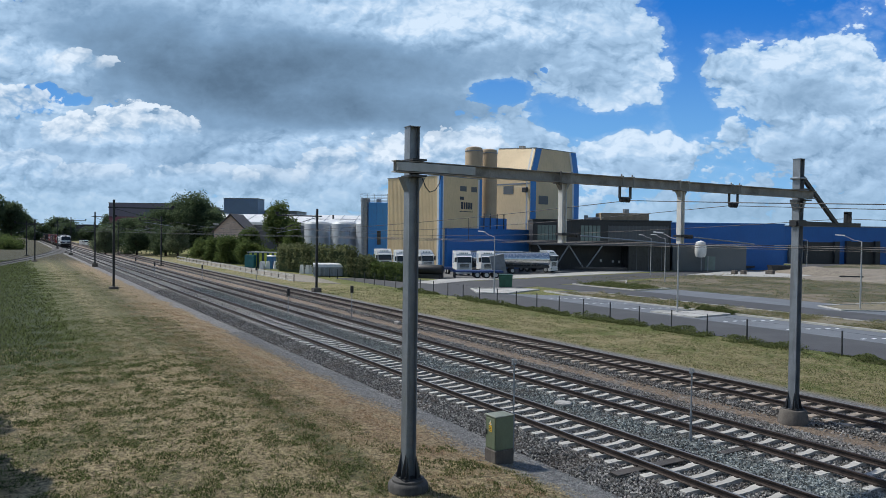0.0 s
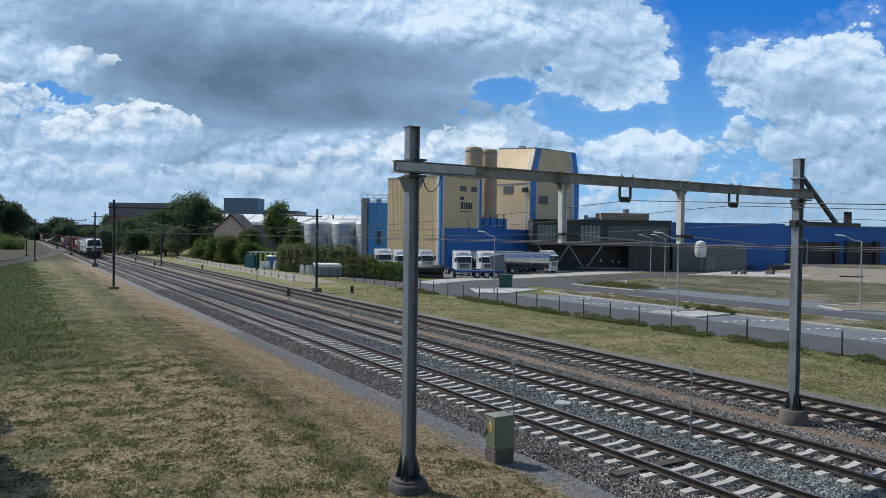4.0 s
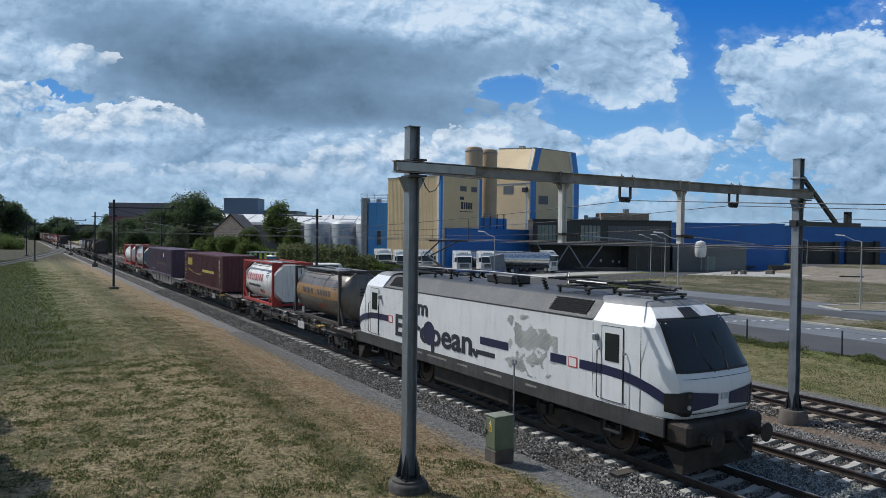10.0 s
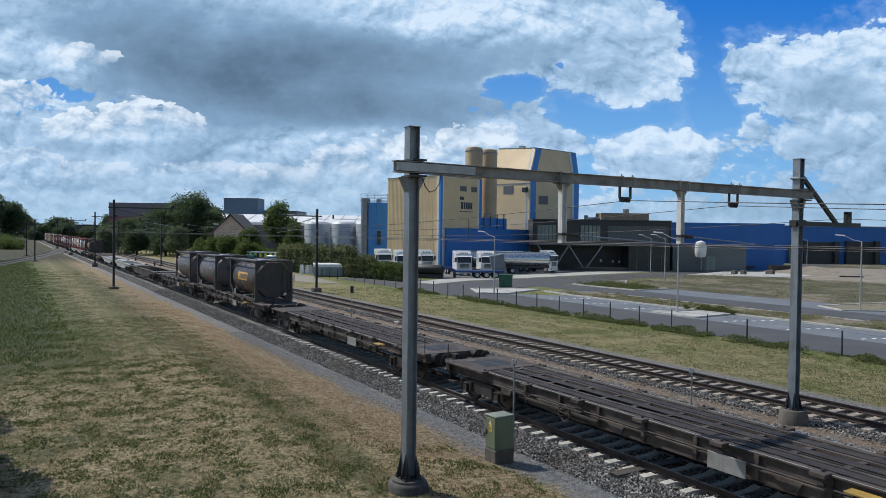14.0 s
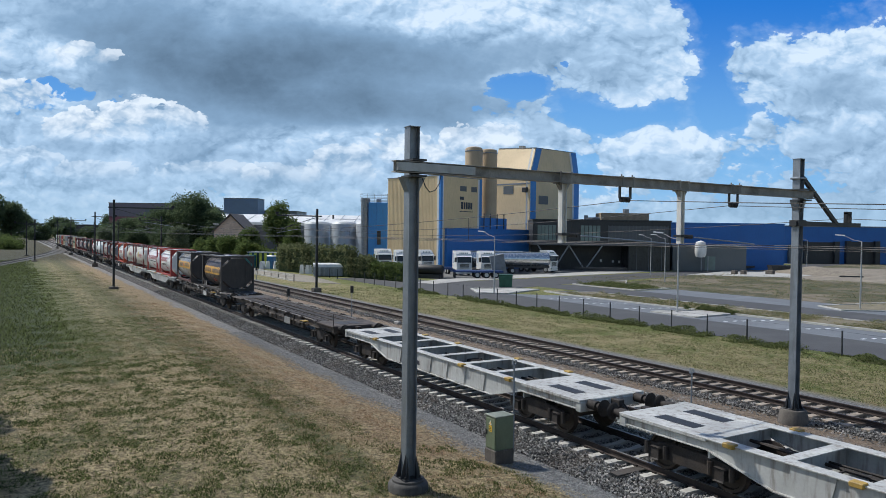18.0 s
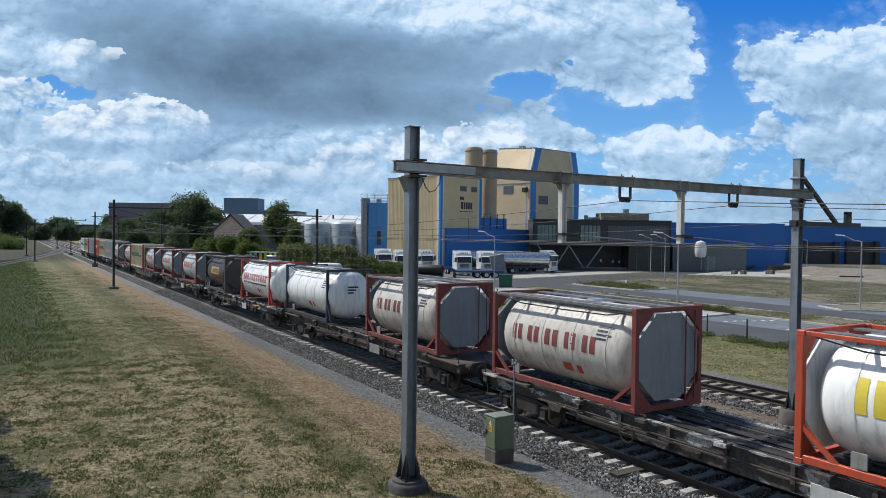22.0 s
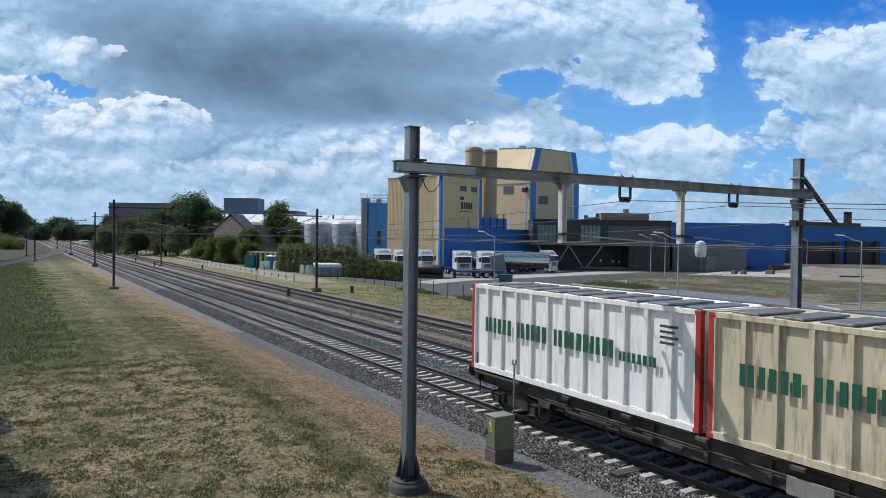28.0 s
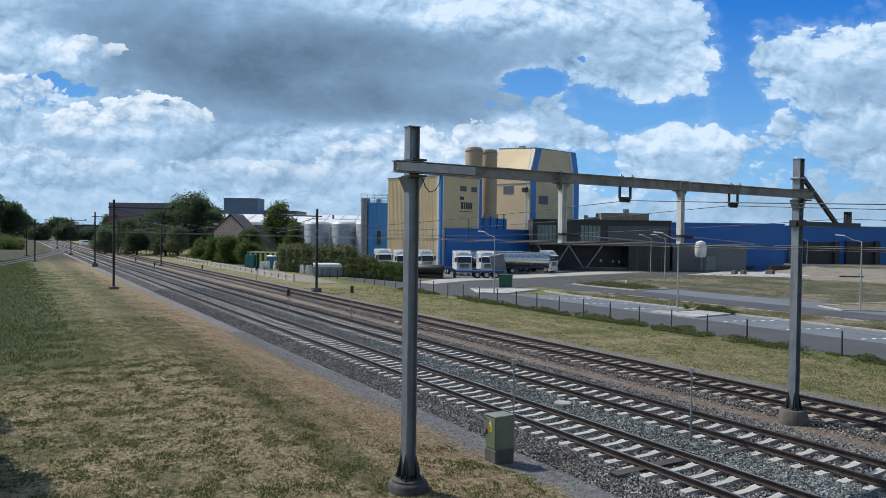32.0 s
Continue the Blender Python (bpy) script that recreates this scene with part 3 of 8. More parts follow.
def blades(count, area, material, label, tall, lean=0.6, clump=None, name="grass", power=1.3, width=0.10, freq=1.0, fade=0.6):
    x0, x1, y0, y1 = area
    u = rng.random(count)
    x = x1 - (x1 - x0) * u ** power
    y = y0 + (y1 - y0) * rng.random(count)
    if clump is not None:
        rim = np.clip(np.minimum(np.minimum(x - x0, x1 - x + 3), np.minimum(y - y0, y1 - y)) / fade, 0, 1)
        clump = clump + (1 - rim) * 0.7
        keep = np.array([noise.noise((a * 0.45 * freq, b * 0.6 * freq, 7)) + 0.6 * noise.noise((a * 1.9 * freq, b * 2.1 * freq, 3)) + 0.35 * noise.noise((a * 6, b * 6, 5)) for a, b in zip(x, y)]) > clump
        x, y = x[keep], y[keep]
    k = len(x)
    z = np.array([level(b) + swell(a, b) for a, b in zip(x, y)])
    ang = rng.uniform(0, math.tau, k)
    h = rng.uniform(*tall, k)
    w = h * width + 0.004
    dx, dy = np.cos(ang), np.sin(ang)
    la = rng.uniform(0, math.tau, k)
    le = rng.uniform(0, lean, k) * h
    v = np.zeros((k, 3, 3))
    v[:, 0] = np.stack([x - dx * w, y - dy * w, z - 0.03], -1)
    v[:, 1] = np.stack([x + dx * w, y + dy * w, z - 0.03], -1)
    v[:, 2] = np.stack([x + np.cos(la) * le, y + np.sin(la) * le, z + h], -1)
    return many(name, v, [(0, 1, 2)], material, label, "grass")


GREEN = blade_material("grass_green", (0.028, 0.040, 0.011, 1), (0.22, 0.24, 0.085, 1))
LUSH = blade_material("grass_lush", (0.03, 0.043, 0.014, 1), (0.18, 0.21, 0.075, 1))
RANK = blade_material("grass_rank", (0.042, 0.058, 0.018, 1), (0.22, 0.255, 0.09, 1))
STRAW = blade_material("grass_straw", (0.20, 0.150, 0.082, 1), (0.62, 0.495, 0.31, 1))
BURNT = blade_material("grass_burnt", (0.21, 0.132, 0.072, 1), (0.62, 0.43, 0.265, 1))
blades(240000, (-40, -9.5, -16, -4.6), STRAW, "short straw-coloured dry grass", (0.012, 0.042), 3.4, clump=-0.05, width=0.26, freq=2.0)
blades(170000, (-50, -9.5, -16, -5.2), GREEN, "patches of green mown grass", (0.018, 0.06), 2.0, clump=-0.03, width=0.30, freq=3.0)
blades(120000, (-60, -12.0, -8.2, -3.2), BURNT, "short burnt brown grass beside the line", (0.012, 0.04), 3.0, clump=0.0, width=0.25, freq=2.2)
blades(170000, (-34, -9.5, -16, -6.4), LUSH, "dark leafy tufts in the mown grass", (0.02, 0.065), 2.1, clump=0.16, width=0.42, freq=2.5)
blades(22000, (-16.5, -9.0, -6.5, -3.3), GREEN, "green grass round the mast foot", (0.02, 0.07), 1.8, clump=0.05, power=1.0, width=0.22, freq=2.4)
blades(90000, (-150, -34, -26, -11.4), LUSH, "rough dark green grass on the bank", (0.05, 0.18), 1.3, clump=-0.6, power=1.1, fade=3.0, width=0.2, freq=1.6)
blades(80000, (-120, -29, -14, -9.0), RANK, "bright green grass along the bank", (0.03, 0.08), 2.0, clump=-0.1, power=1.1, fade=3.0, width=0.2, freq=1.6)
blades(60000, (-110, -38, -13, -4.6), GREEN, "mown grass along the far bank", (0.02, 0.07), 1.2, clump=0.05, power=1.0, width=0.2)
blades(90000, (-60, -11, 12.0, 23.0), STRAW, "dry grass on the verge", (0.02, 0.06), 3.2, clump=0.22, freq=2, width=0.2)
blades(90000, (-75, -11, 12.4, 23.2), GREEN, "green grass on the verge", (0.025, 0.08), 2.4, clump=-0.15, freq=1.6, width=0.2)


# ---- overhead line ----
GX = -13.51


def h_column(g, x, y, z0, z1, b, t=0.014):
    """A wide-flange column whose flanges face across the line."""
    g.box(x - b / 2, x + b / 2, y - b / 2, y - b / 2 + t, z0, z1)
    g.box(x - b / 2, x + b / 2, y + b / 2 - t, y + b / 2, z0, z1)
    g.box(x - t / 2, x + t / 2, y - b / 2 + t, y + b / 2 - t, z0, z1)
    return g


def insulator(g, p, q, r=0.07, ribs=5):
    p, q = Vector(p), Vector(q)
    g.rod(p, q, r * 0.4, 8)
    for i in range(ribs):
        c = p.lerp(q, (i + 0.5) / ribs)
        d = (q - p).normalized() * 0.018
        g.rod(c - d, c + d, r, 10)
    return g


PALEGALV = paint("pale_galvanised", (0.40, 0.41, 0.41, 1), 0.55, 0.2, 0.1, 2.5, (0.2, 0.19, 0.18, 1), 0.3)
POSTPAINT = paint("pale_post_paint", (0.66, 0.65, 0.62, 1), 0.55, 0, 0.08, 2.5, (0.3, 0.28, 0.25, 1), 0.35)
WEATHER = paint("weathered_beam", (0.32, 0.305, 0.285, 1), 0.7, 0.25, 0.2, 2.2, (0.10, 0.085, 0.07, 1), 0.6, False)
SILL = paint("old_concrete", (0.12, 0.105, 0.09, 1), 0.92, 0, 0.25, 3.0, (0.06, 0.05, 0.045, 1), 0.6, bump=0.4)


FOOT = paint("damp_concrete", (0.065, 0.06, 0.055, 1), 0.85, 0, 0.35, 3.0, (0.14, 0.13, 0.115, 1), 0.4, bump=0.4)


def portal():
    th = base("catenary_portal", "grey steel overhead line portal across three tracks", "portal", m=pose(GX, 0, 0))
    # columns
    for y, z0, z1, r in ((-6.84, 0.26, 7.9, 0.44), (7.28, 0.12, 8.15, 0.46)):
        col = part("column", h_column(Geo(), 0, y, z0, z1, 0.245), GALV, th, "galvanised wide-flange column", 0)
        foot = Geo()
        foot.box(-0.25, 0.25, y - 0.22, y + 0.22, z0, z0 + 0.03, 0.005)
        for s in (-1, 1):
            foot.prism([(y + s * 0.123, z0 + 0.03), (y + s * 0.25, z0 + 0.03), (y + s * 0.123, z0 + 0.55)], -0.11, -0.095, "x")
            foot.prism([(y + s * 0.123, z0 + 0.03), (y + s * 0.25, z0 + 0.03), (y + s * 0.123, z0 + 0.55)], 0.095, 0.11, "x")
            foot.prism([(s * 0.123, z0 + 0.03), (s * 0.25, z0 + 0.03), (s * 0.123, z0 + 0.5)], y - 0.11, y - 0.095, "y")
            foot.prism([(s * 0.123, z0 + 0.03), (s * 0.25, z0 + 0.03), (s * 0.123, z0 + 0.5)], y + 0.095, y + 0.11, "y")
        part("foot_plate", foot, DARKSTEEL, col, "gusseted foot plate", 0)
        for a in (-1, 1):
            for b in (-1, 1):
                part("bolt", Geo().rod((a * 0.2, y + b * 0.18, z0), (a * 0.2, y + b * 0.18, z0 + 0.09), 0.022, 6), DARKSTEEL, col)
        if y < 0:
            g = Geo().lathe([(0.02, -0.2), (r + 0.02, -0.2), (r, 0.14), (r - 0.03, 0.18), (r - 0.05, 0.2), (0.36, 0.21), (0.355, 0.25), (0.33, 0.26), (0.02, 0.26)], 28, "z", (0, y, 0))
        else:
            g = Geo().lathe([(0.02, -0.6), (0.47, -0.6), (0.46, -0.3), (0.40, 0.06), (0.37, 0.11), (0.02, 0.12)], 28, "z", (0, y, 0))
        part("foundation", g, FOOT if y < 0 else SILL, th, "round weathered concrete foundation", 40)
        cap = Geo().box(-0.14, 0.14, y - 0.14, y + 0.14, z1, z1 + 0.012)
        part("cap_plate", cap, GALV, th)
    # crossbeam
    bx = 0.22
    o = [(-0.11, 6.887), (0.11, 6.887), (0.11, 6.903), (0.006, 6.903), (0.006, 7.117), (0.11, 7.117), (0.11, 7.133), (-0.11, 7.133), (-0.11, 7.117), (-0.006, 7.117), (-0.006, 6.903), (-0.11, 6.903)]
    g = Geo().loft([[(bx + a, y, z) for a, z in o] for y in (-7.4, 7.75)])
    part("crossbeam", g, WEATHER, th, "weathered steel crossbeam", 0)
    g = Geo()
    g.box(bx + 0.008, bx + 0.112, -7.35, -5.4, 6.92, 7.1)
    part("splice_plate", g, PALEGALV, th, "pale cover plate", 0)
    for y in (-6.84, 7.28):
        for z in (6.83, 7.17):
            part("clamp_plate", Geo().box(-0.17, 0.36, y - 0.17, y + 0.17, z - 0.02, z + 0.02), DARKSTEEL, th, "", 0)
        for s in (-1, 1):
            part("knee_plate", Geo().prism([(y + s * 0.125, 6.81), (y + s * 0.28, 6.81), (y + s * 0.125, 6.5)], -0.1, 0.1, "x"), GALV, th, "", 0)
    # stay and arm beyond the far column
    arm = part("outrigger", Geo().box(0.05, 0.13, 7.0, 10.75, 6.02, 6.16), DARKSTEEL, th, "dark outrigger arm", 0)
    part("stay", Geo().bar((0.09, 7.38, 7.55), (0.09, 9.35, 6.1), 0.1, 0.12), DARKSTEEL, arm, "", 0)
    part("clamp", Geo().box(-0.16, 0.18, 7.08, 7.48, 6.0, 6.2, 0.01), DARKSTEEL, arm, "", 0)
    part("clamp", Geo().box(-0.16, 0.18, 7.08, 7.48, 7.5, 7.56, 0.01), GALV, arm, "", 0)
    g = Geo()
    for s in (-0.12, 0.12):
        g.box(0.04, 0.14, 10.0 + s - 0.04, 10.0 + s + 0.04, 6.16, 6.5)
    g.box(0.04, 0.14, 9.84, 10.16, 6.46, 6.54)
    part("wire_saddle", g, BLACK, arm, "", 0)
    # drop posts with steady arms
    for y, wire in ((-2.75, 0.15), (1.5, 3.87), ):
        post = part("drop_post", h_column(Geo(), bx, y, 5.42, 6.885, 0.15), POSTPAINT, th, "pale drop post", 0)
        g = Geo()
        g.box(bx - 0.17, bx + 0.17, y - 0.17, y + 0.17, 6.86, 6.885)
        for s in (-1, 1):
            g.prism([(y + s * 0.075, 6.86), (y + s * 0.19, 6.86), (y + s * 0.075, 6.7)], bx - 0.05, bx + 0.05, "x")
            strap = Geo()
            for x in (-1, 1):
                strap.box(bx + x * 0.12 - 0.008, bx + x * 0.12 + 0.008, y + s * 0.17 - 0.02, y + s * 0.17 + 0.02, 6.88, 7.134)
            strap.box(bx - 0.128, bx + 0.128, y + s * 0.17 - 0.02, y + s * 0.17 + 0.02, 7.134, 7.152)
            part("strap", strap, WEATHER, post, "", 0)
        part("bracket", g, WEATHER, post, "", 0)
        g = Geo().box(bx - 0.13, bx + 0.13, y - 0.12, y + 0.12, 5.6, 5.66)
        part("bracket", g, DARKSTEEL, post, "", 0)
        part("insulator", insulator(Geo(), (bx, y + 0.12, 5.62), (bx, y + 0.5, 5.61), 0.058), BLACK, post, "black ribbed insulator")
        part("steady_arm", Geo().rod((bx, y + 0.6, 5.6), (bx, wire + 0.9, 5.42), 0.02, 6), GALV, post)
    # messenger hangers
    for y in (-0.64, 3.75):
        hang = part("hanger", Geo().box(bx - 0.025, bx + 0.025, y - 0.215, y - 0.165, 6.6, 6.886), DARKSTEEL, th, "", 0)
        part("hanger_leg", Geo().box(bx - 0.025, bx + 0.025, y + 0.165, y + 0.215, 6.6, 6.886), DARKSTEEL, hang, "", 0)
        for s in (-0.19, 0.19):
            g = Geo()
            for x in (-1, 1):
                g.box(bx + x * 0.119 - 0.007, bx + x * 0.119 + 0.007, y + s - 0.02, y + s + 0.02, 6.88, 7.15)
            g.box(bx - 0.126, bx + 0.126, y + s - 0.02, y + s + 0.02, 7.134, 7.152).rod((bx + 0.06, y + s, 7.14), (bx + 0.06, y + s, 7.2), 0.018, 6)
            part("hook_strap", g, WEATHER, hang, "", 0)
        g = Geo().rod((bx, y - 0.22, 6.6), (bx, y + 0.22, 6.6), 0.026, 8)
        for s in (-0.09, 0.09):
            g.lathe([(0.01, -0.075), (0.055, -0.075), (0.072, -0.03), (0.05, 0.015), (0.072, 0.045), (0.04, 0.075), (0.01, 0.075)], 10, "y", (bx, y + s, 6.55))
        part("insulator", g, BLACK, hang, "black twin insulator")
    # loose cables at the columns
    part("cable", Geo().tube([(0.15, -6.66, 6.8), (0.18, -6.6, 6.62), (0.2, -6.5, 6.5), (0.2, -6.36, 6.55), (0.2, -6.26, 6.7), (0.2, -6.22, 6.88)], 0.012, 5), BLACK, th)
    part("cable", Geo().tube([(0.2, 7.0, 6.88), (0.22, 7.02, 6.6), (0.2, 7.12, 6.45), (0.16, 7.22, 6.5), (0.14, 7.25, 6.8)], 0.012, 5), BLACK, th)
    return th


portal()


def line_mast(x, y, z0, h, arm, b=0.2, wood=False):
    """A single mast with a bracket arm over a track; arm: signed reach across the line."""
    th = base("catenary_mast", "dark steel overhead line mast with a bracket arm", "mast", "overhead line masts", pose(x, y, z0))
    part("column", h_column(Geo(), 0, 0, 0.15, h, b, 0.02), DARKSTEEL, th, "", 0)
    part("foundation", Geo().box(-0.4, 0.4, -0.4, 0.4, -0.4, 0.2, 0.03), SILL, th, "concrete block", 0)
    s = 1 if arm > 0 else -1
    br = part("bracket_arm", Geo().bar((0, -0.5 * s, h - 0.75), (0, arm, h - 0.75), 0.09, 0.12), DARKSTEEL, th, "", 0)
    part("stay", Geo().rod((0, 0, h - 0.85), (0, arm * 0.62, h - 1.7), 0.03, 6), DARKSTEEL, br)
    part("insulator", insulator(Geo(), (0, arm * 0.62, h - 1.7), (0, arm * 0.78, h - 1.95), 0.09), BLACK, br)
    part("steady_arm", Geo().rod((0, arm * 0.5, h - 2.1), (0, arm, h - 2.5), 0.025, 6), GALV, br)
    part("wire_saddle", Geo().box(-0.06, 0.06, arm - 0.15, arm + 0.15, h - 0.7, h - 0.4, 0.02), BLACK, br)
    return th


line_mast(-74.9, -5.9, 0.0, 8.6, 5.4)
line_mast(-124.5, -3.1, 0.25, 8.3, 3.0)
line_mast(-182.0, -2.9, 0.3, 8.3, 3.0)
line_mast(-240.0, -2.9, 0.3, 8.3, 3.0)
line_mast(-68.8, 12.44, -0.2, 8.3, -4.2)
line_mast(-128.1, 7.4, -0.3, 8.5, -3.4)
line_mast(-187.6, 7.6, -0.3, 8.5, -3.4)
line_mast(-247.0, 7.6, -0.3, 8.5, -3.4)
line_mast(-144.4, -10.9, 0.0, 7.5, -3.0)
line_mast(-176.3, -11.7, 0.0, 7.5, 3.0)


def span_wires(y, stops, hi, lo):
    th = base("overhead_wire", "thin dark contact and carrier wires over a track", "wire", "overhead wires", pose(0, y, 0))
    pts, low = [], []
    for a, b in zip(stops, stops[1:]):
        for i in range(16):
            u = i / 16
            pts.append((a + (b - a) * u, 0, hi - (hi - lo - 0.35) * 4 * u * (1 - u)))
    pts.append((stops[-1], 0, hi))
    part("carrier_wire", Geo().tube(pts, 0.010, 4), WIRE, th)
    part("contact_wire", Geo().tube([(stops[0], 0, lo), (stops[-1], 0, lo)], 0.009, 4), WIRE, th)
    for a, b in zip(stops, stops[1:]):
        for i in (2, 5, 8, 11, 14):
            u = i / 16
            x = a + (b - a) * u
            part("dropper", Geo().rod((x, 0, lo), (x, 0, hi - (hi - lo - 0.35) * 4 * u * (1 - u)), 0.008, 4), WIRE, th)


span_wires(-0.3, [48, GX, -74.9, -124.5, -182, -240], 6.55, 5.4)
span_wires(3.87, [46, GX, -68.8, -128.1, -187.6, -247], 6.55, 5.4)
span_wires(9.9, [46, GX, -68.8, -128.1, -187.6, -247], 6.3, 5.2)


# ---- trackside ----
def marker_post(x, y, h, z0, head):
    th = base("marker_post", "thin steel post with a small head beside the track", "post", "trackside posts", pose(x, y, z0))
    part("pole", Geo().rod((0, 0, -0.3), (0, 0, h), 0.023, 8), GALV, th)
    if head == "box":
        part("head", Geo().box(-0.035, 0.035, -0.07, -0.045, h - 0.04, h + 0.12, 0.006).box(-0.035, 0.035, 0.045, 0.07, h - 0.02, h + 0.1, 0.006).box(-0.03, 0.03, -0.06, 0.06, h - 0.03, h + 0.0, 0.006), GALV, th, "small forked bracket")
    else:
        part("head", Geo().box(-0.1, 0.1, -0.09, 0.09, h - 0.35, h + 0.15, 0.02), BLACK, th, "black signal head")
    part("sleeve", Geo().rod((0, 0, -0.2), (0, 0, h * 0.42), 0.034, 8), GALV, th)


marker_post(-15.6, -2.4, 2.4, -0.35, "box")
marker_post(-13.5, 2.35, 2.0, -0.25, "box")
for x, y in ((-92, 6.2), (-101, 2.0), (-118, 2.0), (-86, 11.3)):
    marker_post(x, y, 1.55, -0.25, "lamp")
marker_post(-48.9, 2.6, 1.7, -0.25, "lamp")
marker_post(-45.6, 6.07, 2.05, -0.25, "lamp")

CABGREEN = paint("cabinet_green", (0.155, 0.19, 0.12, 1), 0.5, 0.1, 0.1, 2.0, (0.08, 0.09, 0.06, 1), 0.4)


def relay_cabinet():
    th = base("trackside_cabinet", "grey-green steel relay cabinet on a concrete base", "cabinet", m=pose(-14.8, -3.45, -0.34, 0, 0, 0))
    part("plinth", Geo().box(-0.24, 0.24, -0.3, 0.3, -0.3, 0.42, 0.02), SILL, th, "dark weathered concrete base")
    part("body", Geo().box(-0.22, 0.22, -0.28, 0.28, 0.42, 1.26, 0.012), CABGREEN, th, "", 0)
    door = part("door", Geo().box(-0.2, 0.2, -0.296, -0.281, 0.46, 1.22, 0.006), CABGREEN, th, "", 0)
    part("handle", Geo().box(-0.16, -0.13, -0.32, -0.297, 0.78, 0.92, 0.006), BLACK, door)
    part("roof", Geo().box(-0.24, 0.24, -0.305, 0.305, 1.26, 1.30, 0.015), paint("cabinet_lid", (0.19, 0.205, 0.16, 1), 0.6), th, "pale grey lid")
    tri = Geo().prism([(-0.06, 1.06), (0.06, 1.06), (0, 1.17)], -0.3, -0.298, "y")
    part("warning_sign", tri, WHITE, door, "white warning triangle", 0)
    tri = Geo().prism([(-0.035, 1.075), (0.035, 1.075), (0, 1.145)], -0.302, -0.3, "y")
    part("warning_bolt", tri, YELLOW, door, "yellow triangle", 0)
    lab = part("warning_label", Geo().box(-0.06, 0.07, -0.301, -0.298, 0.88, 1.04), YELLOW, door, "yellow label", 0)
    g = Geo()
    for z in (0.91, 0.95, 0.99):
        g.box(-0.04, 0.05, -0.304, -0.3015, z, z + 0.018)
    part("label_bars", g, BLACK, lab, "", 0)
    return th


relay_cabinet()
# cables and boards between the rails
solo("cable_board", Geo().box(-12.55, -12.25, -1.75, 0.62, -0.2, -0.165, 0.01), paint("tarred_board", (0.06, 0.052, 0.045, 1), 0.8), "dark flat cable cover across the near rail", "cable cover")
solo("cable_board", Geo().box(-12.35, -12.1, 2.0, 3.0, -0.2, -0.17, 0.01).move(pose(0, 0, 0)), paint("tarred_strip", (0.06, 0.052, 0.045, 1), 0.8), "dark flat cable cover between the tracks", "cable cover")
for x, y in ((-13.2, 0.55), (-12.5, 0.95)):
    solo("rail_bond", Geo().tube([(x - 0.3, y + 0.12, -0.1), (x - 0.15, y + 0.3, -0.16), (x, y + 0.36, -0.17), (x + 0.18, y + 0.28, -0.14), (x + 0.3, y + 0.14, -0.08)], 0.016, 6), DARKSTEEL, "dark looped rail bond cable", "cable", "rail bonds")
for x, y in ((-48.9, 2.2), (-41.6, 7.6)):
    solo("marker_stone", Geo().box(x - 0.3, x + 0.3, y - 0.14, y + 0.14, -0.4, -0.2, 0.03), CONCRETE, "small white slab beside the track", "slab", "trackside slabs")
solo("manhole_lid", Geo().lathe([(0.01, -0.25), (0.3, -0.25), (0.3, -0.16), (0.28, -0.14), (0.01, -0.14)], 24, "z", (-18.6, 2.0, 0)), CONCRETE, "round concrete lid in the ballast", "lid")


# ---- the works beyond the line; its yard lies square to SITE: u across, d deep ----
SITE = pose(0, -14.24, 0, 0, 0, 58.69)
LOW = -0.6


def spot(u, d, z=LOW):
    return SITE @ Vector((u, d, z))


def slab(name, pts, z0, z1, material, label, category="", kind="structure", parent=None):
    g = Geo().prism([(p[0], p[1]) for p in pts], z0, z1, "z")
    if parent:
        return part(name, g, material, parent, label, 0)
    return solo(name, g, material, label, category, kind=kind, smooth=0)


def asphalt(name, a, b, scale=1.0):
    n = Nodes(name)
    p = n.where()
    fine, big = n.noise(p, 22 * scale, 4, 0.7), n.noise(p, 0.35, 4, 0.6)
    c = n.mix(n.ramp(fine, 0.3, 0.7), a, b)
    c = n.mix(n.math("MULTIPLY", n.ramp(big, 0.45, 0.7), 0.4), c, dim(b, 1.35))
    return n.set(c, 0.85)


ASPHALT = asphalt("asphalt", (0.045, 0.044, 0.045, 1), (0.072, 0.071, 0.071, 1))
PAVING = asphalt("blue_grey_paving", (0.10, 0.109, 0.12, 1), (0.155, 0.166, 0.18, 1))
YARD = asphalt("pale_concrete_yard", (0.30, 0.29, 0.27, 1), (0.40, 0.39, 0.365, 1))
KERB = paint("kerb_concrete", (0.46, 0.45, 0.42, 1), 0.85, 0, 0.12, 2.0, (0.2, 0.18, 0.15, 1), 0.4, False)
SOIL = asphalt("weedy_soil", (0.10, 0.085, 0.05, 1), (0.21, 0.18, 0.115, 1), 0.4)
SAND = asphalt("bare_sand", (0.13, 0.107, 0.077, 1), (0.28, 0.238, 0.178, 1), 0.12)


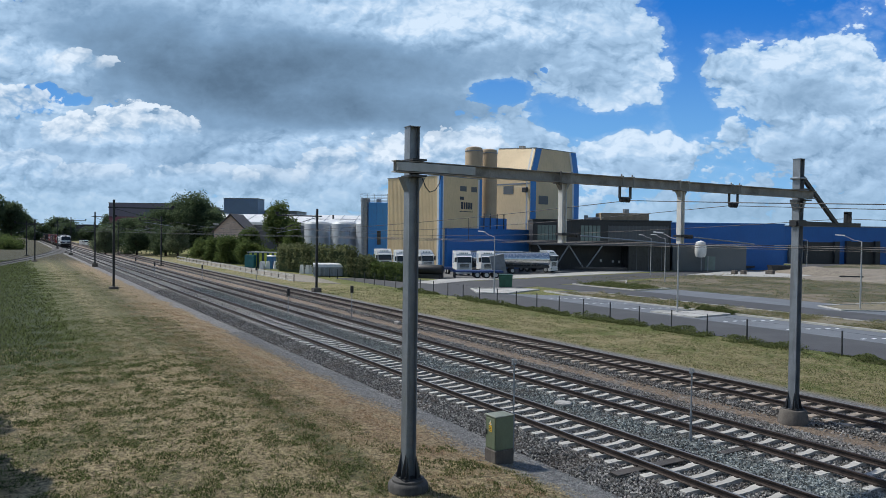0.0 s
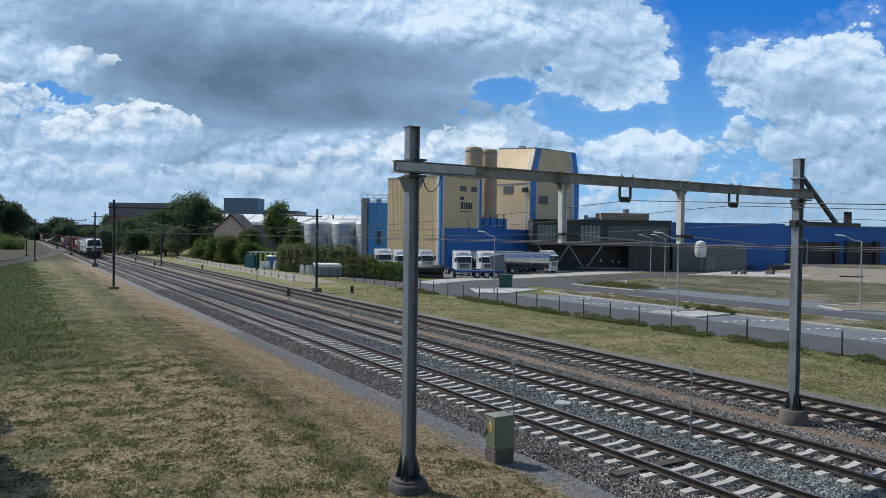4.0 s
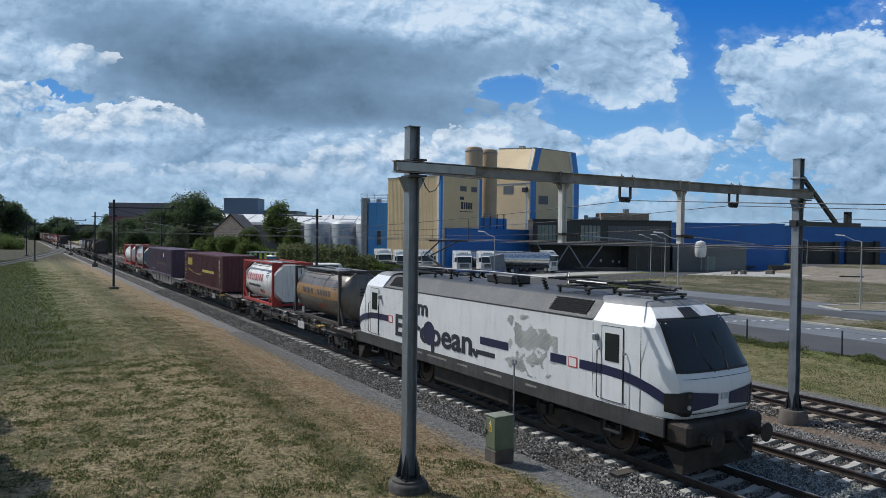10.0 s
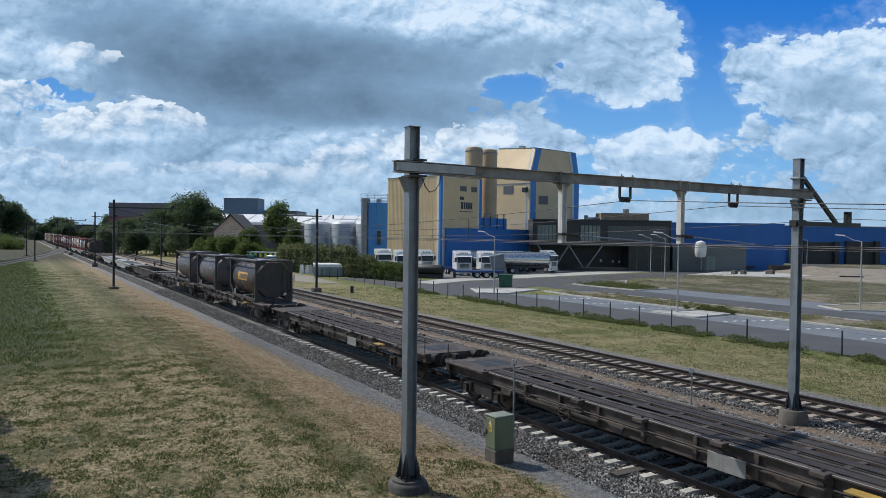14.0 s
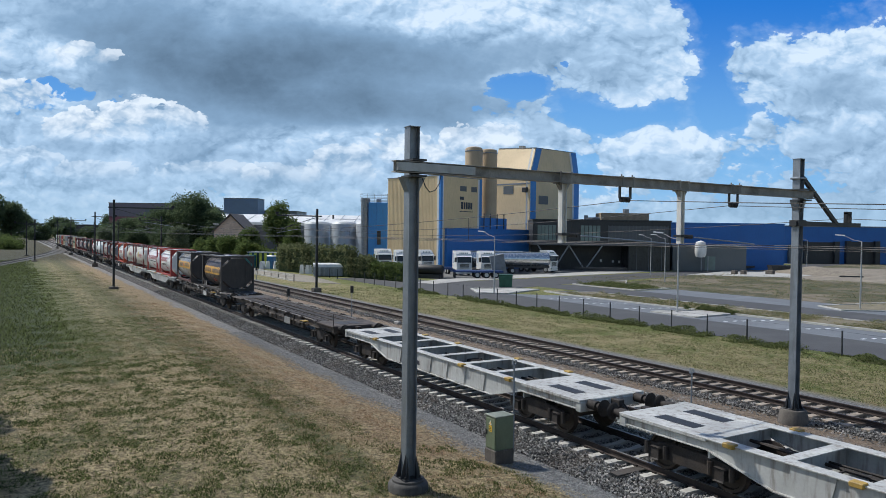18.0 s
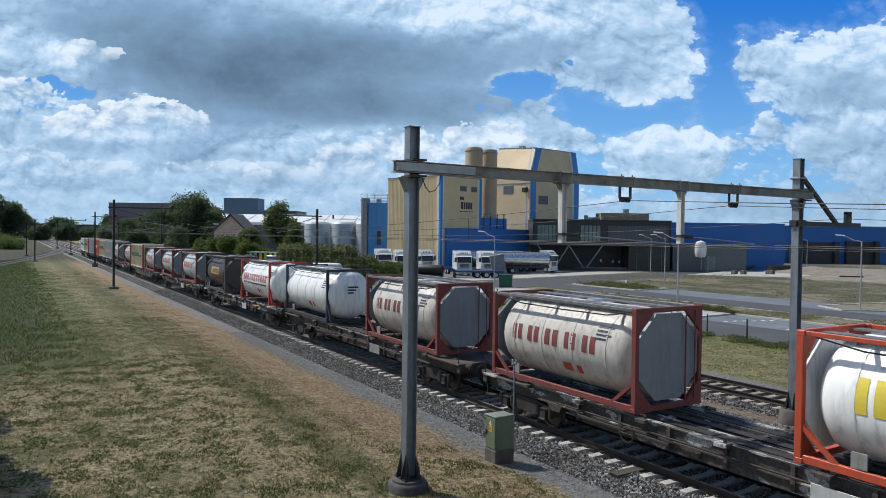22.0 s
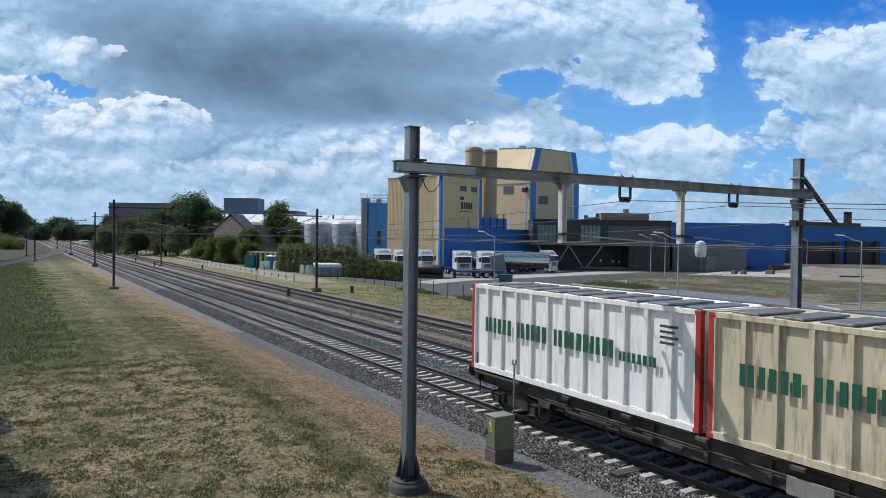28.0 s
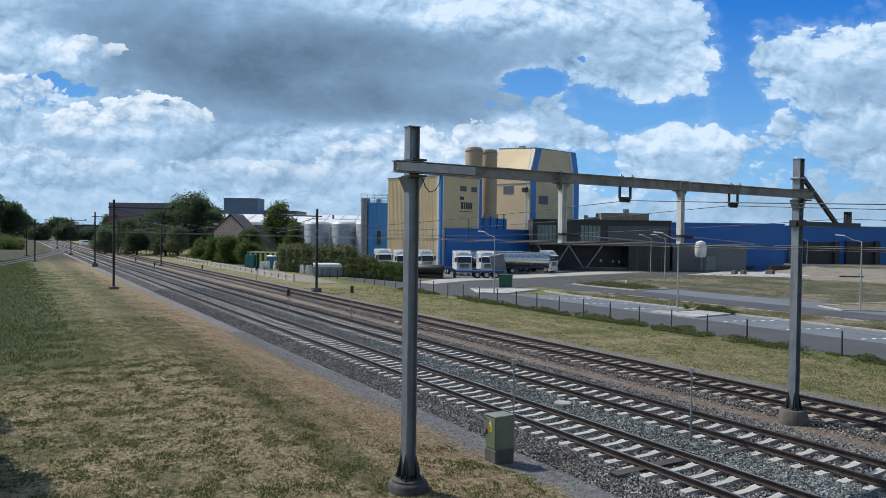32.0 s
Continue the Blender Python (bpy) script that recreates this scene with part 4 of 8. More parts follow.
def field_material():
    n = Nodes("rough_field")
    p = n.where()
    big, mid, fine = n.noise(n.scaled(p, (0.5, 1.0, 1)), 0.12, 5, 0.6), n.noise(p, 0.5, 6, 0.7), n.noise(p, 5.0, 5, 0.75)
    grass = n.mix(n.ramp(fine, 0.35, 0.65), (0.018, 0.024, 0.007, 1), (0.085, 0.092, 0.034, 1))
    dry = n.mix(n.ramp(fine, 0.35, 0.65), (0.045, 0.04, 0.02, 1), (0.15, 0.128, 0.07, 1))
    earth = n.mix(n.ramp(fine, 0.35, 0.65), (0.12, 0.098, 0.068, 1), (0.26, 0.215, 0.155, 1))
    c = n.mix(n.ramp(mid, 0.46, 0.56), dry, grass)
    c = n.mix(n.math("MULTIPLY", n.ramp(big, 0.46, 0.56), n.ramp(mid, 0.60, 0.46)), c, earth)
    n.bump(n.math("ADD", mid, n.math("MULTIPLY", fine, 0.6)), 1.0, 0.15)
    return n.set(c, 0.95)


FIELD = field_material()

slab("road", [(-92, 23.9), (0, 24.0), (40, 24.0), (40, 30.3), (-62, 30.3), (-66, 34), (-70, 46), (-88, 120), (-120, 245), (-129, 245), (-95, 120), (-81, 46), (-79, 34), (-92, 32)], LOW - 0.1, LOW + 0.012, ASPHALT, "grey asphalt access road", "road")
slab("parking_strip", [(-61, 30.34), (40, 30.34), (40, 35.6), (-56, 35.6)], LOW - 0.1, LOW + 0.02, PAVING, "blue-grey paved parking bays", "parking")
slab("road", [(-70.5, 41.0), (40, 41.0), (40, 47.2), (-69.5, 47.2)], LOW - 0.1, LOW + 0.016, ASPHALT, "second asphalt access road", "road")
slab("parking_strip", [(-58, 47.24), (40, 47.24), (40, 53.6), (-58, 53.6)], LOW - 0.1, LOW + 0.024, PAVING, "pale paved parking bays", "parking")
slab("pavement", [(-76.5, 31), (-80.5, 39), (-81.9, 46.7), (-88, 75.4), (-101, 123), (-126, 237), (-133, 237), (-107, 123), (-94.5, 84), (-92, 66), (-88, 50), (-84, 36), (-80, 30)], LOW - 0.1, LOW + 0.03, YARD, "pale concrete pavement before the works", "pavement")
slab("yard", [(-84.2, 36.2), (-88.2, 50), (-92.2, 66), (-94.7, 84), (-107.2, 123), (-133, 237), (-180, 237), (-180, 40), (-110, 36)], LOW - 0.1, LOW + 0.006, asphalt("dark_yard", (0.10, 0.098, 0.095, 1), (0.15, 0.147, 0.14, 1)), "dark paved works yard", "yard")
slab("field", [(-66.5, 47.6), (-58.3, 53.9), (40, 53.9), (160, 150), (-20, 330), (-118, 226), (-84.5, 112), (-78, 80)], LOW - 0.1, LOW + 0.014, FIELD, "rough grass field with bare earth", "field")
slab("concrete_slab", [(-80.3, 82.6), (-88.5, 106.4), (-74.7, 116.4), (-68.4, 93.2)], LOW - 0.1, LOW + 0.05, YARD, "pale concrete slab in the field", "slab")


def island(pts, label, soil=SOIL):
    th = base("planting_bed", label, "planting bed", "planting beds")
    slab("soil", pts, LOW - 0.1, LOW + 0.07, soil, "", parent=th)
    for a, b in zip(pts, pts[1:] + pts[:1]):
        part("kerb", Geo().bar((a[0], a[1], LOW + 0.03), (b[0], b[1], LOW + 0.03), 0.22, 0.2), KERB, th, "pale concrete kerb", 0)
    return th


island([(-56, 35.7), (-43.2, 35.7), (-36.5, 35.9), (40, 36.0), (40, 40.8), (-58, 40.8), (-61.5, 36.5)], "weedy planting bed between parking and road")
island([(-67.8, 30.9), (-62.5, 28.2), (-60.6, 30.6), (-63.5, 37.3), (-66.5, 36)], "pale paved corner island", YARD)
island([(-41.0, 31.0), (-36.5, 31.0), (-36.8, 35.4), (-40.0, 35.2)], "pale paved kerb island", YARD)
island([(-37.8, 49.6), (-34.5, 47.6), (-30, 53.5), (-36.5, 60.5)], "weedy kerbed island beside the lamp")
island([(-69.3, 47.6), (-58.6, 47.6), (-58.6, 53.6), (-66.0, 53.6), (-72, 60)], "weedy grass corner bed")

# sand heap and loose things in the field
g = Geo()
nx, ny = 26, 22
for i in range(nx):
    for j in range(ny):
        u, v = i / (nx - 1) * 2 - 1, j / (ny - 1) * 2 - 1
        r = math.hypot(u, v)
        z = max(0, 1 - r) * 1.5 * (0.8 + 0.4 * noise.noise((u * 2.2, v * 2.2, 1))) + (0.05 if r < 1 else -0.1)
        q = spot(70 + u * 9, 132 + v * 12)
        g.v.append((q.x, q.y, LOW + z))
g.f = [(i * ny + j, (i + 1) * ny + j, (i + 1) * ny + j + 1, i * ny + j + 1) for i in range(nx - 1) for j in range(ny - 1)]
solo("sand_mound", g, SAND, "low heap of pale bare sand", "sand heap", smooth=80)
slab("bare_patch", [spot(u, d)[:2] for u, d in ((52, 122), (56, 108), (64, 101), (80, 103), (110, 112), (105, 150), (80, 158), (62, 148), (54, 138))], LOW - 0.1, LOW + 0.02, SAND, "bare sandy ground in the field", "ground")
for x, y, w in ((-78.6, 92.9, 0.8), (-77.9, 94.4, 0.8), (-76.4, 99.7, 1.4)):
    solo("concrete_block", Geo().box(x - w / 2, x + w / 2, y - 0.4, y + 0.4, LOW + 0.05, LOW + 0.75, 0.05), SILL, "dark concrete block on the slab", "block", "loose blocks")
solo("steel_beam", Geo().bar((-66.0, 103, LOW + 0.2), (-63.5, 105.5, LOW + 0.2), 0.25, 0.22), DARKSTEEL, "dark beam lying in the field", "beam")
solo("flatbed_trailer", Geo().box(-90.5, -87.5, 107, 116, LOW + 0.5, LOW + 0.9, 0.05).box(-90, -88, 108, 109, LOW, LOW + 0.6, 0.1).box(-90, -88, 114, 115, LOW, LOW + 0.6, 0.1), DARKSTEEL, "dark empty flatbed trailer", "trailer")
solo("skip", Geo().prism([(-1.5, 0), (1.5, 0), (1.9, 1.3), (-1.9, 1.3)], -0.9, 0.9).move(pose(-81.5, 110, LOW, 0, 0, 60)), DARKSTEEL, "dark steel skip in the field", "skip")

# bay lines
for i in range(9):
    x = -54 + i * 5.0
    for j in range(6):
        y = 31.0 + j * 0.75
        if not (-43 < x < -36):
            solo("bay_mark", Geo().box(x - 0.09 + 0.25 * j, x + 0.09 + 0.25 * j, y, y + 0.4, LOW + 0.016, LOW + 0.027), WHITE, "white painted bay mark", "road marking", "bay marks", smooth=0)


def fence(name, x0, x1, y, n, h, label, mesh=True):
    th = base(name, label, "fence", m=pose(0, y, LOW))
    for i in range(n):
        x = x0 + (x1 - x0) * i / (n - 1)
        part("fence_post", Geo().box(x - 0.035, x + 0.035, -0.035, 0.035, -0.1, h, 0.008), DARKSTEEL, th, "", 0)
    for z in (0.12, h - 0.06):
        part("fence_rail", Geo().box(x0, x1, -0.004, 0.004, z, z + 0.008), DARKSTEEL, th, "", 0)
    if mesh:
        g = Geo()
        k = int(abs(x1 - x0) / 0.4)
        for i in range(k):
            x = x0 + (x1 - x0) * i / k
            g.box(x - 0.003, x + 0.003, -0.003, 0.003, 0.12, h - 0.06)
        ob = part("fence_wire", g, DARKSTEEL, th, "", 0)
        ob["kind"] = "stuff"
    return th


fence("wire_fence", -95.5, -12.5, 23.6, 30, 1.35, "low dark wire fence along the road", False)


def plank_fence():
    th = base("plank_fence", "low pale fence beside the siding", "fence", m=pose(0, 16.1, -0.5))
    for i in range(25):
        x = -160 + 74 * i / 24
        part("fence_post", Geo().box(x - 0.05, x + 0.05, -0.05, 0.05, -0.1, 0.9, 0.01), SILL, th, "", 0)
    part("fence_rail", Geo().box(-160, -86, -0.03, 0.03, 0.62, 0.82), KERB, th, "pale rail", 0)
    part("foot_board", Geo().box(-160, -86, -0.04, 0.04, -0.02, 0.16), KERB, th, "pale foot board", 0)


plank_fence()
solo("sand_path", Geo().prism([(-165, 17.2), (-86, 16.6), (-80, 20), (-96, 22.3), (-130, 20.8), (-165, 20)], -0.65, -0.52, "z"), asphalt("path_gravel", (0.15, 0.13, 0.10, 1), (0.27, 0.24, 0.19, 1), 0.5), "pale sandy path beside the siding", "path", kind="structure", smooth=0)


def lamp_post(x, y, h=6.1, turn=200):
    th = base("street_lamp", "thin grey lamp post with a curved arm", "street lamp", "street lamps", pose(x, y, LOW, 0, 0, turn))
    part("pole", Geo().rod((0, 0, -0.1), (0, 0, h), 0.075, 10, 0.05), PALEGALV, th)
    part("arm", Geo().tube([(0, 0, h - 0.05), (0.25, 0, h + 0.02), (0.7, 0, h + 0.12), (1.1, 0, h + 0.35), (1.5, 0, h + 0.5)], 0.035, 6), PALEGALV, th)
    part("lamp_head", Geo().prism([(1.35, h + 0.45), (2.1, h + 0.52), (2.1, h + 0.62), (1.35, h + 0.56)], -0.13, 0.13), WHITE, th, "white lamp head", 0)


for x, y in ((-39.7, 32.6), (-61.5, 29.6), (-82.4, 76.3), (-68.0, 63.3), (-100.5, 126.3), (-96.0, 142.7), (-34.7, 50.8)):
    lamp_post(x, y)

# ---- buildings ----
def cladding(name, col, pitch=0.5, rough=0.5, dirt=(0.1, 0.1, 0.1, 1)):
    """Ribbed sheet metal."""
    return paint(name, col, rough, 0, 0.06, 0.25, dirt, 0.2)


YCLAD = cladding("yellow_cladding", (0.70, 0.53, 0.31, 1), dirt=(0.25, 0.19, 0.1, 1))
BCLAD = cladding("blue_cladding", (0.03, 0.17, 0.50, 1), dirt=(0.02, 0.06, 0.2, 1))
LBLUE = cladding("bright_blue_cladding", (0.04, 0.22, 0.58, 1))
DCLAD = cladding("dark_cladding", (0.032, 0.034, 0.037, 1))
GCLAD = cladding("grey_cladding", (0.115, 0.13, 0.138, 1))
WCLAD = cladding("white_cladding", (0.70, 0.70, 0.68, 1))
PALEGLASS = paint("greenish_glass", (0.19, 0.26, 0.25, 1), 0.15, 0, 0.2, 0.3)
# Browner, darker than the yellow cladding: shade on the silos put into the colour.
SILOSHADE = cladding("silo_tan", (0.44, 0.33, 0.21, 1), dirt=(0.2, 0.14, 0.09, 1))
LOUVRE = cladding("grey_louvre", (0.105, 0.11, 0.118, 1))


def ribs(p, q, z0, z1, step, depth, material, parent, label):
    """Standing seams on a wall from p to q."""
    p, q = Vector((*p, 0)), Vector((*q, 0))
    d = (q - p).normalized()
    out = Vector((d.y, -d.x, 0)) * depth
    g = Geo()
    for i in range(1, int((q - p).length / step)):
        a = p + d * step * i
        g.add([tuple(a - d * 0.03 + Vector((0, 0, z0))), tuple(a + d * 0.03 + Vector((0, 0, z0))), tuple(a + out + Vector((0, 0, z0))), tuple(a - d * 0.03 + Vector((0, 0, z1))), tuple(a + d * 0.03 + Vector((0, 0, z1))), tuple(a + out + Vector((0, 0, z1)))], [(0, 1, 4, 3), (1, 2, 5, 4), (2, 0, 3, 5)])
    ob = part("seam", g, material, parent, label, 0)
    ob["kind"] = "stuff"
    return ob


MILL = pose(-102.8, 47.7, LOW, 0, 0, 15.7)  # x: out of the right-hand face, y: along it


def mill():
    th = base("feed_mill", "tall yellow and blue clad feed mill", "factory", m=MILL)
    # front block
    fb = part("front_block", Geo().box(-13.2, 0, 0, 10.7, 0, 16.25, 0.03), YCLAD, th, "yellow clad front block", 0)
    ribs((-13.1, 0), (-0.9, 0), 0, 16.0, 0.35, 0.03, YCLAD, fb, "")
    part("corner_strip", Geo().box(-0.75, 0.05, -0.06, 0.02, 0, 16.25), WCLAD, fb, "white corner strip", 0)
    part("corner_strip", Geo().box(-0.3, 0.09, -0.1, 0.42, 0, 16.3), LBLUE, fb, "bright blue corner strip", 0)
    part("corner_strip", Geo().box(-0.1, 0.06, 0.42, 0.72, 0, 16.25), WCLAD, fb, "white corner strip", 0)
    part("roof_edge", Geo().box(-13.3, 0.08, -0.08, 10.8, 16.25, 16.4), GALV, fb, "", 0)
    part("corner_strip", Geo().box(-0.1, 0.07, 10.1, 10.76, 0, 16.2), LBLUE, fb, "bright blue corner strip", 0)
    part("corner_strip", Geo().box(-0.1, 0.05, 9.7, 10.1, 0, 16.2), WCLAD, fb, "white corner strip", 0)
    for y0, y1 in ((4.9, 6.6), (7.9, 9.4)):
        part("window", Geo().box(0.0, 0.05, y0, y1, 13.9, 14.8, 0.01), LOUVRE, fb, "dark louvred window", 0)
    for y, w in ((4.3, 0.5), (5.0, 0.45), (5.6, 0.45), (6.2, 0.45), (6.8, 0.5)):
        part("brand_block", Geo().box(0.0, 0.03, y + 0.9, y + 0.9 + w, 10.8, 12.0), INK, fb, "dark block of company lettering", 0)
    part("brand_block", Geo().box(0.0, 0.03, 4.9, 5.9, 12.4, 12.95), INK, fb, "dark block of company lettering", 0)
    part("brand_line", Geo().box(0.0, 0.03, 4.9, 8.4, 10.3, 10.43), INK, fb, "", 0)
    part("door", Geo().box(-3.2, -2.2, -0.04, 0.0, 0, 2.3), WCLAD, fb, "white side door", 0)
    # blue base along the right-hand face
    an = part("annex", Geo().box(-6, 0.6, 1.1, 24.6, 0, 7.3, 0.03), BCLAD, th, "blue clad lower annex", 0)
    part("roof_edge", Geo().box(-6.1, 0.65, 1.05, 24.7, 7.3, 7.42), BCLAD, an, "", 0)
    part("annex_upper", Geo().box(-6, 0.2, 10.9, 18.0, 7.4, 9.4, 0.03), BCLAD, an, "blue roof plant", 0)
    for y in (11.2, 13, 15, 17):
        part("plant_post", Geo().box(0.22, 0.36, y - 0.06, y + 0.06, 7.4, 10.2), DARKSTEEL, an, "", 0)
    # silos
    for y in (12.0, 16.3):
        si = part("silo", Geo().lathe([(0.02, 0), (1.62, 0), (1.62, 22.0), (1.5, 22.3), (0.9, 22.5), (0.02, 22.6)], 28, "z", (-3.0, y, 0)), SILOSHADE, th, "yellow round silo, shade put into its colour")
        part("silo_rim", Geo().lathe([(1.62, 21.6), (1.68, 21.6), (1.68, 21.75), (1.62, 21.75)], 28, "z", (-3.0, y, 0)), GALV, si)
    # rear tower with a slanted head
    t0, x0, x1, y0, y1 = 18.4, -9.6, 0.0, 25.4, 43.0
    lo = [(x0, y0), (x1, y0), (x1, y1), (x0, y1)]
    hi = [(x0, y0 + 2.2, 24.2), (x1 - 0.3, y0 + 2.2, 23.7), (x1 - 0.3, y1 - 1.0, 24.0), (x0, y1 - 1.0, 24.6)]
    tw = part("tower", Geo().loft([[(*p, 0) for p in lo], [(*p, t0) for p in lo], hi]), YCLAD, th, "yellow clad tower with slanted top", 0)
    for ya, yb, sa, _, m, word in ((-0.9, 0.15, 2.2, 2.2, WCLAD, "white"), (0.15, 2.0, 2.2, 2.2, LBLUE, "bright blue")):
        g = Geo()
        for z, sh, xx in ((0, 0, 0.07), (t0, 0, 0.07), (23.75, sa, -0.22)):
            g.v += [(x1 + xx + (min(0, ya) if ya < 0 else 0), y0 + sh - 0.08 if ya < 0 else y0 + sh + ya, z), (x1 + xx, y0 + sh + yb, z)]
        g.f = [(0, 1, 3, 2), (2, 3, 5, 4)]
        part("corner_strip", g, m, tw, word + " corner strip", 0)
    for ya, yb, m, word in ((y1 - 2.6, y1 - 1.9, WCLAD, "white"), (y1 - 1.9, y1 + 0.05, LBLUE, "bright blue")):
        g = Geo()
        for z, sh, xx in ((0, 0, 0.06), (t0, 0, 0.06), (23.95, -1.0, -0.22)):
            g.v += [(x1 + xx, ya + sh, z), (x1 + xx, yb + sh, z)]
        g.f = [(0, 1, 3, 2), (2, 3, 5, 4)]
        part("corner_strip", g, m, tw, word + " corner strip", 0)
    part("roof_edge", Geo().bar(hi[0], hi[1], 0.2, 0.14), GALV, tw, "", 0)
    part("roof_edge", Geo().bar(hi[1], hi[2], 0.2, 0.14), GALV, tw, "", 0)
    part("floor_line", Geo().box(x0, x1 + 0.03, y0 - 0.05, y0, 16.4, 16.7), GALV, tw, "", 0)
    part("window", Geo().box(x1 + 0.0, x1 + 0.05, y0 + 3.0, y0 + 6.2, 12.6, 14.3, 0.01), LOUVRE, tw, "grey wall louvre", 0)
    part("window", Geo().box(x1 - 6.5, x1 - 4.0, y0 - 0.05, y0, 14.6, 16.2, 0.01), GCLAD, tw, "grey wall louvre", 0)
    part("wall_lamp", Geo().box(x1 - 1.4, x1 - 0.3, y0 - 0.8, y0 - 0.06, 14.8, 15.8, 0.1), DARKSTEEL, tw, "dark box lamp", 0)
    part("vent", Geo().box(x1 - 1.0, x1 - 0.8, y0 + 4.0, y0 + 4.8, 19.5, 20.2), GALV, tw, "", 0)
    part("roof_vent", Geo().box(-7, -6, 31, 32, 23.8, 24.9), GALV, tw, "", 0)
    return th


mill()


def blue_silo():
    th = base("blue_silo", "bright blue silo block with a steel stair tower", "silo", m=SITE @ pose(-12.7, 136, LOW))
    part("body", Geo().box(-1.7, 1.9, 0, 4.5, 0, 12.3, 0.05), LBLUE, th, "", 0)
    part("panel_line", Geo().box(-0.25, -0.15, -0.03, 0, 0, 12.3), BCLAD, th, "", 0)
    part("window", Geo().box(0.0, 0.7, -0.05, 0, 4.2, 6.8), DARKSTEEL, th, "", 0)
    part("stair_tower", Geo().lathe([(0.02, 0), (0.9, 0), (0.9, 13.1), (0.02, 13.2)], 16, "z", (-2.4, 1.2, 0)), GALV, th, "grey round stair tower")
    for z in (12.7, 13.3, 13.9):
        part("guard_rail", Geo().tube([(-3.2, 0, z), (1.9, 0, z), (1.9, 4.5, z), (-3.2, 4.5, z), (-3.2, 0, z)], 0.035, 5), GALV, th)
    for x in (-3.2, -1.9, -0.6, 0.7, 1.9):
        part("guard_post", Geo().rod((x, 0, 12.3), (x, 0, 13.9), 0.035, 5), GALV, th)
    part("hatch", Geo().lathe([(0.02, 12.3), (0.5, 12.3), (0.5, 13.0), (0.02, 13.2)], 12, "z", (0.1, 2, 0)), GALV, th)


blue_silo()


def storage_tank(u, d, r, h):
    th = base("storage_tank", "tall silver steel storage tank with a domed roof", "tank", "storage tanks", SITE @ pose(u, d, LOW))
    part("shell", Geo().lathe([(0.02, 0), (r, 0), (r, h - 0.9), (r * 0.93, h - 0.5), (r * 0.6, h - 0.15), (0.02, h)], 32, "z"), TANKSILVERY, th)
    part("roof", Geo().lathe([(r * 0.99, h - 0.86), (r * 1.0, h - 0.75), (r * 0.9, h - 0.4), (r * 0.5, h - 0.08), (0.02, h + 0.04)], 32, "z"), WCLAD, th, "white domed roof")
    part("guard_rail", Geo().tube([(r * 0.9 * math.cos(a), r * 0.9 * math.sin(a), h + 0.3) for a in np.linspace(0, math.tau, 20)], 0.04, 4), GALV, th)


TANKSILVERY = paint("silver_tank", (0.42, 0.43, 0.44, 1), 0.45, 0.3, 0.08, 0.4, (0.25, 0.25, 0.25, 1), 0.3)
for px, d in ((-27.0, 152), (-20.9, 150), (-15.5, 148)):
    storage_tank(px, d, 2.75, 9.0)


def hall(name, u0, u1, d0, d1, h, wall, roof, label, tilt=0.0):
    th = base(name, label, "factory hall", m=SITE @ pose(0, 0, LOW))
    body = part("wall", Geo().box(u0, u1, d0, d1, 0, h, 0.04), wall, th, "", 0)
    part("roof", Geo().box(u0 - 0.15, u1 + 0.15, d0 - 0.15, d1 + 0.15, h, h + 0.25, 0.03), roof, th, "", 0)
    return th


low = hall("warehouse", -72, -20, 205, 240, 9.0, WCLAD, WCLAD, "long white warehouse with a sloped sheet roof")
part("sloped_roof", Geo().prism([(204.8, 9.27), (219.0, 11.9), (240.0, 11.9), (240.0, 9.27)], -72.2, -19.8, "x"), WCLAD, low, "white sheet roof", 0)
for k in range(12):
    part("roof_rib", Geo().bar((-71 + k * 4.5, 204.9, 9.33), (-71 + k * 4.5, 219.0, 11.95), 0.15, 0.1), GALV, low, "", 0)
hall("warehouse", -60, -26, 185, 204, 8.2, GCLAD, WCLAD, "grey warehouse with a white roof edge")
hall("warehouse", -156, -120, 330, 380, 19.2, cladding("mauve_cladding", (0.17, 0.15, 0.20, 1)), GCLAD, "large mauve-grey warehouse far behind the trees")
hall("warehouse", -118, -58, 280, 300, 14.8, cladding("slate_cladding", (0.11, 0.13, 0.165, 1)), GCLAD, "slate grey flat-roofed factory hall behind trees")
hall("plant_house", -83.2, -70.3, 268, 278, 19.0, cladding("slate_blue_cladding", (0.11, 0.165, 0.28, 1)), GCLAD, "blue-grey plant room above the roofs")
solo("wall_band", Geo().box(-155.8, -121, 329.7, 329.95, 6.0, 13.0).move(SITE @ pose(0, 0, LOW)), cladding("maroon_cladding", (0.20, 0.06, 0.09, 1)), "dull maroon cladding band on the warehouse", "cladding")
for u in (-73, -70.5, -64, -47, -33):
    solo("roof_vent", Geo().rod(spot(u, 212, 9.5), spot(u, 212, 11.2), 0.3, 8), DARKSTEEL, "dark vent on the roof", "vent", "roof vents")


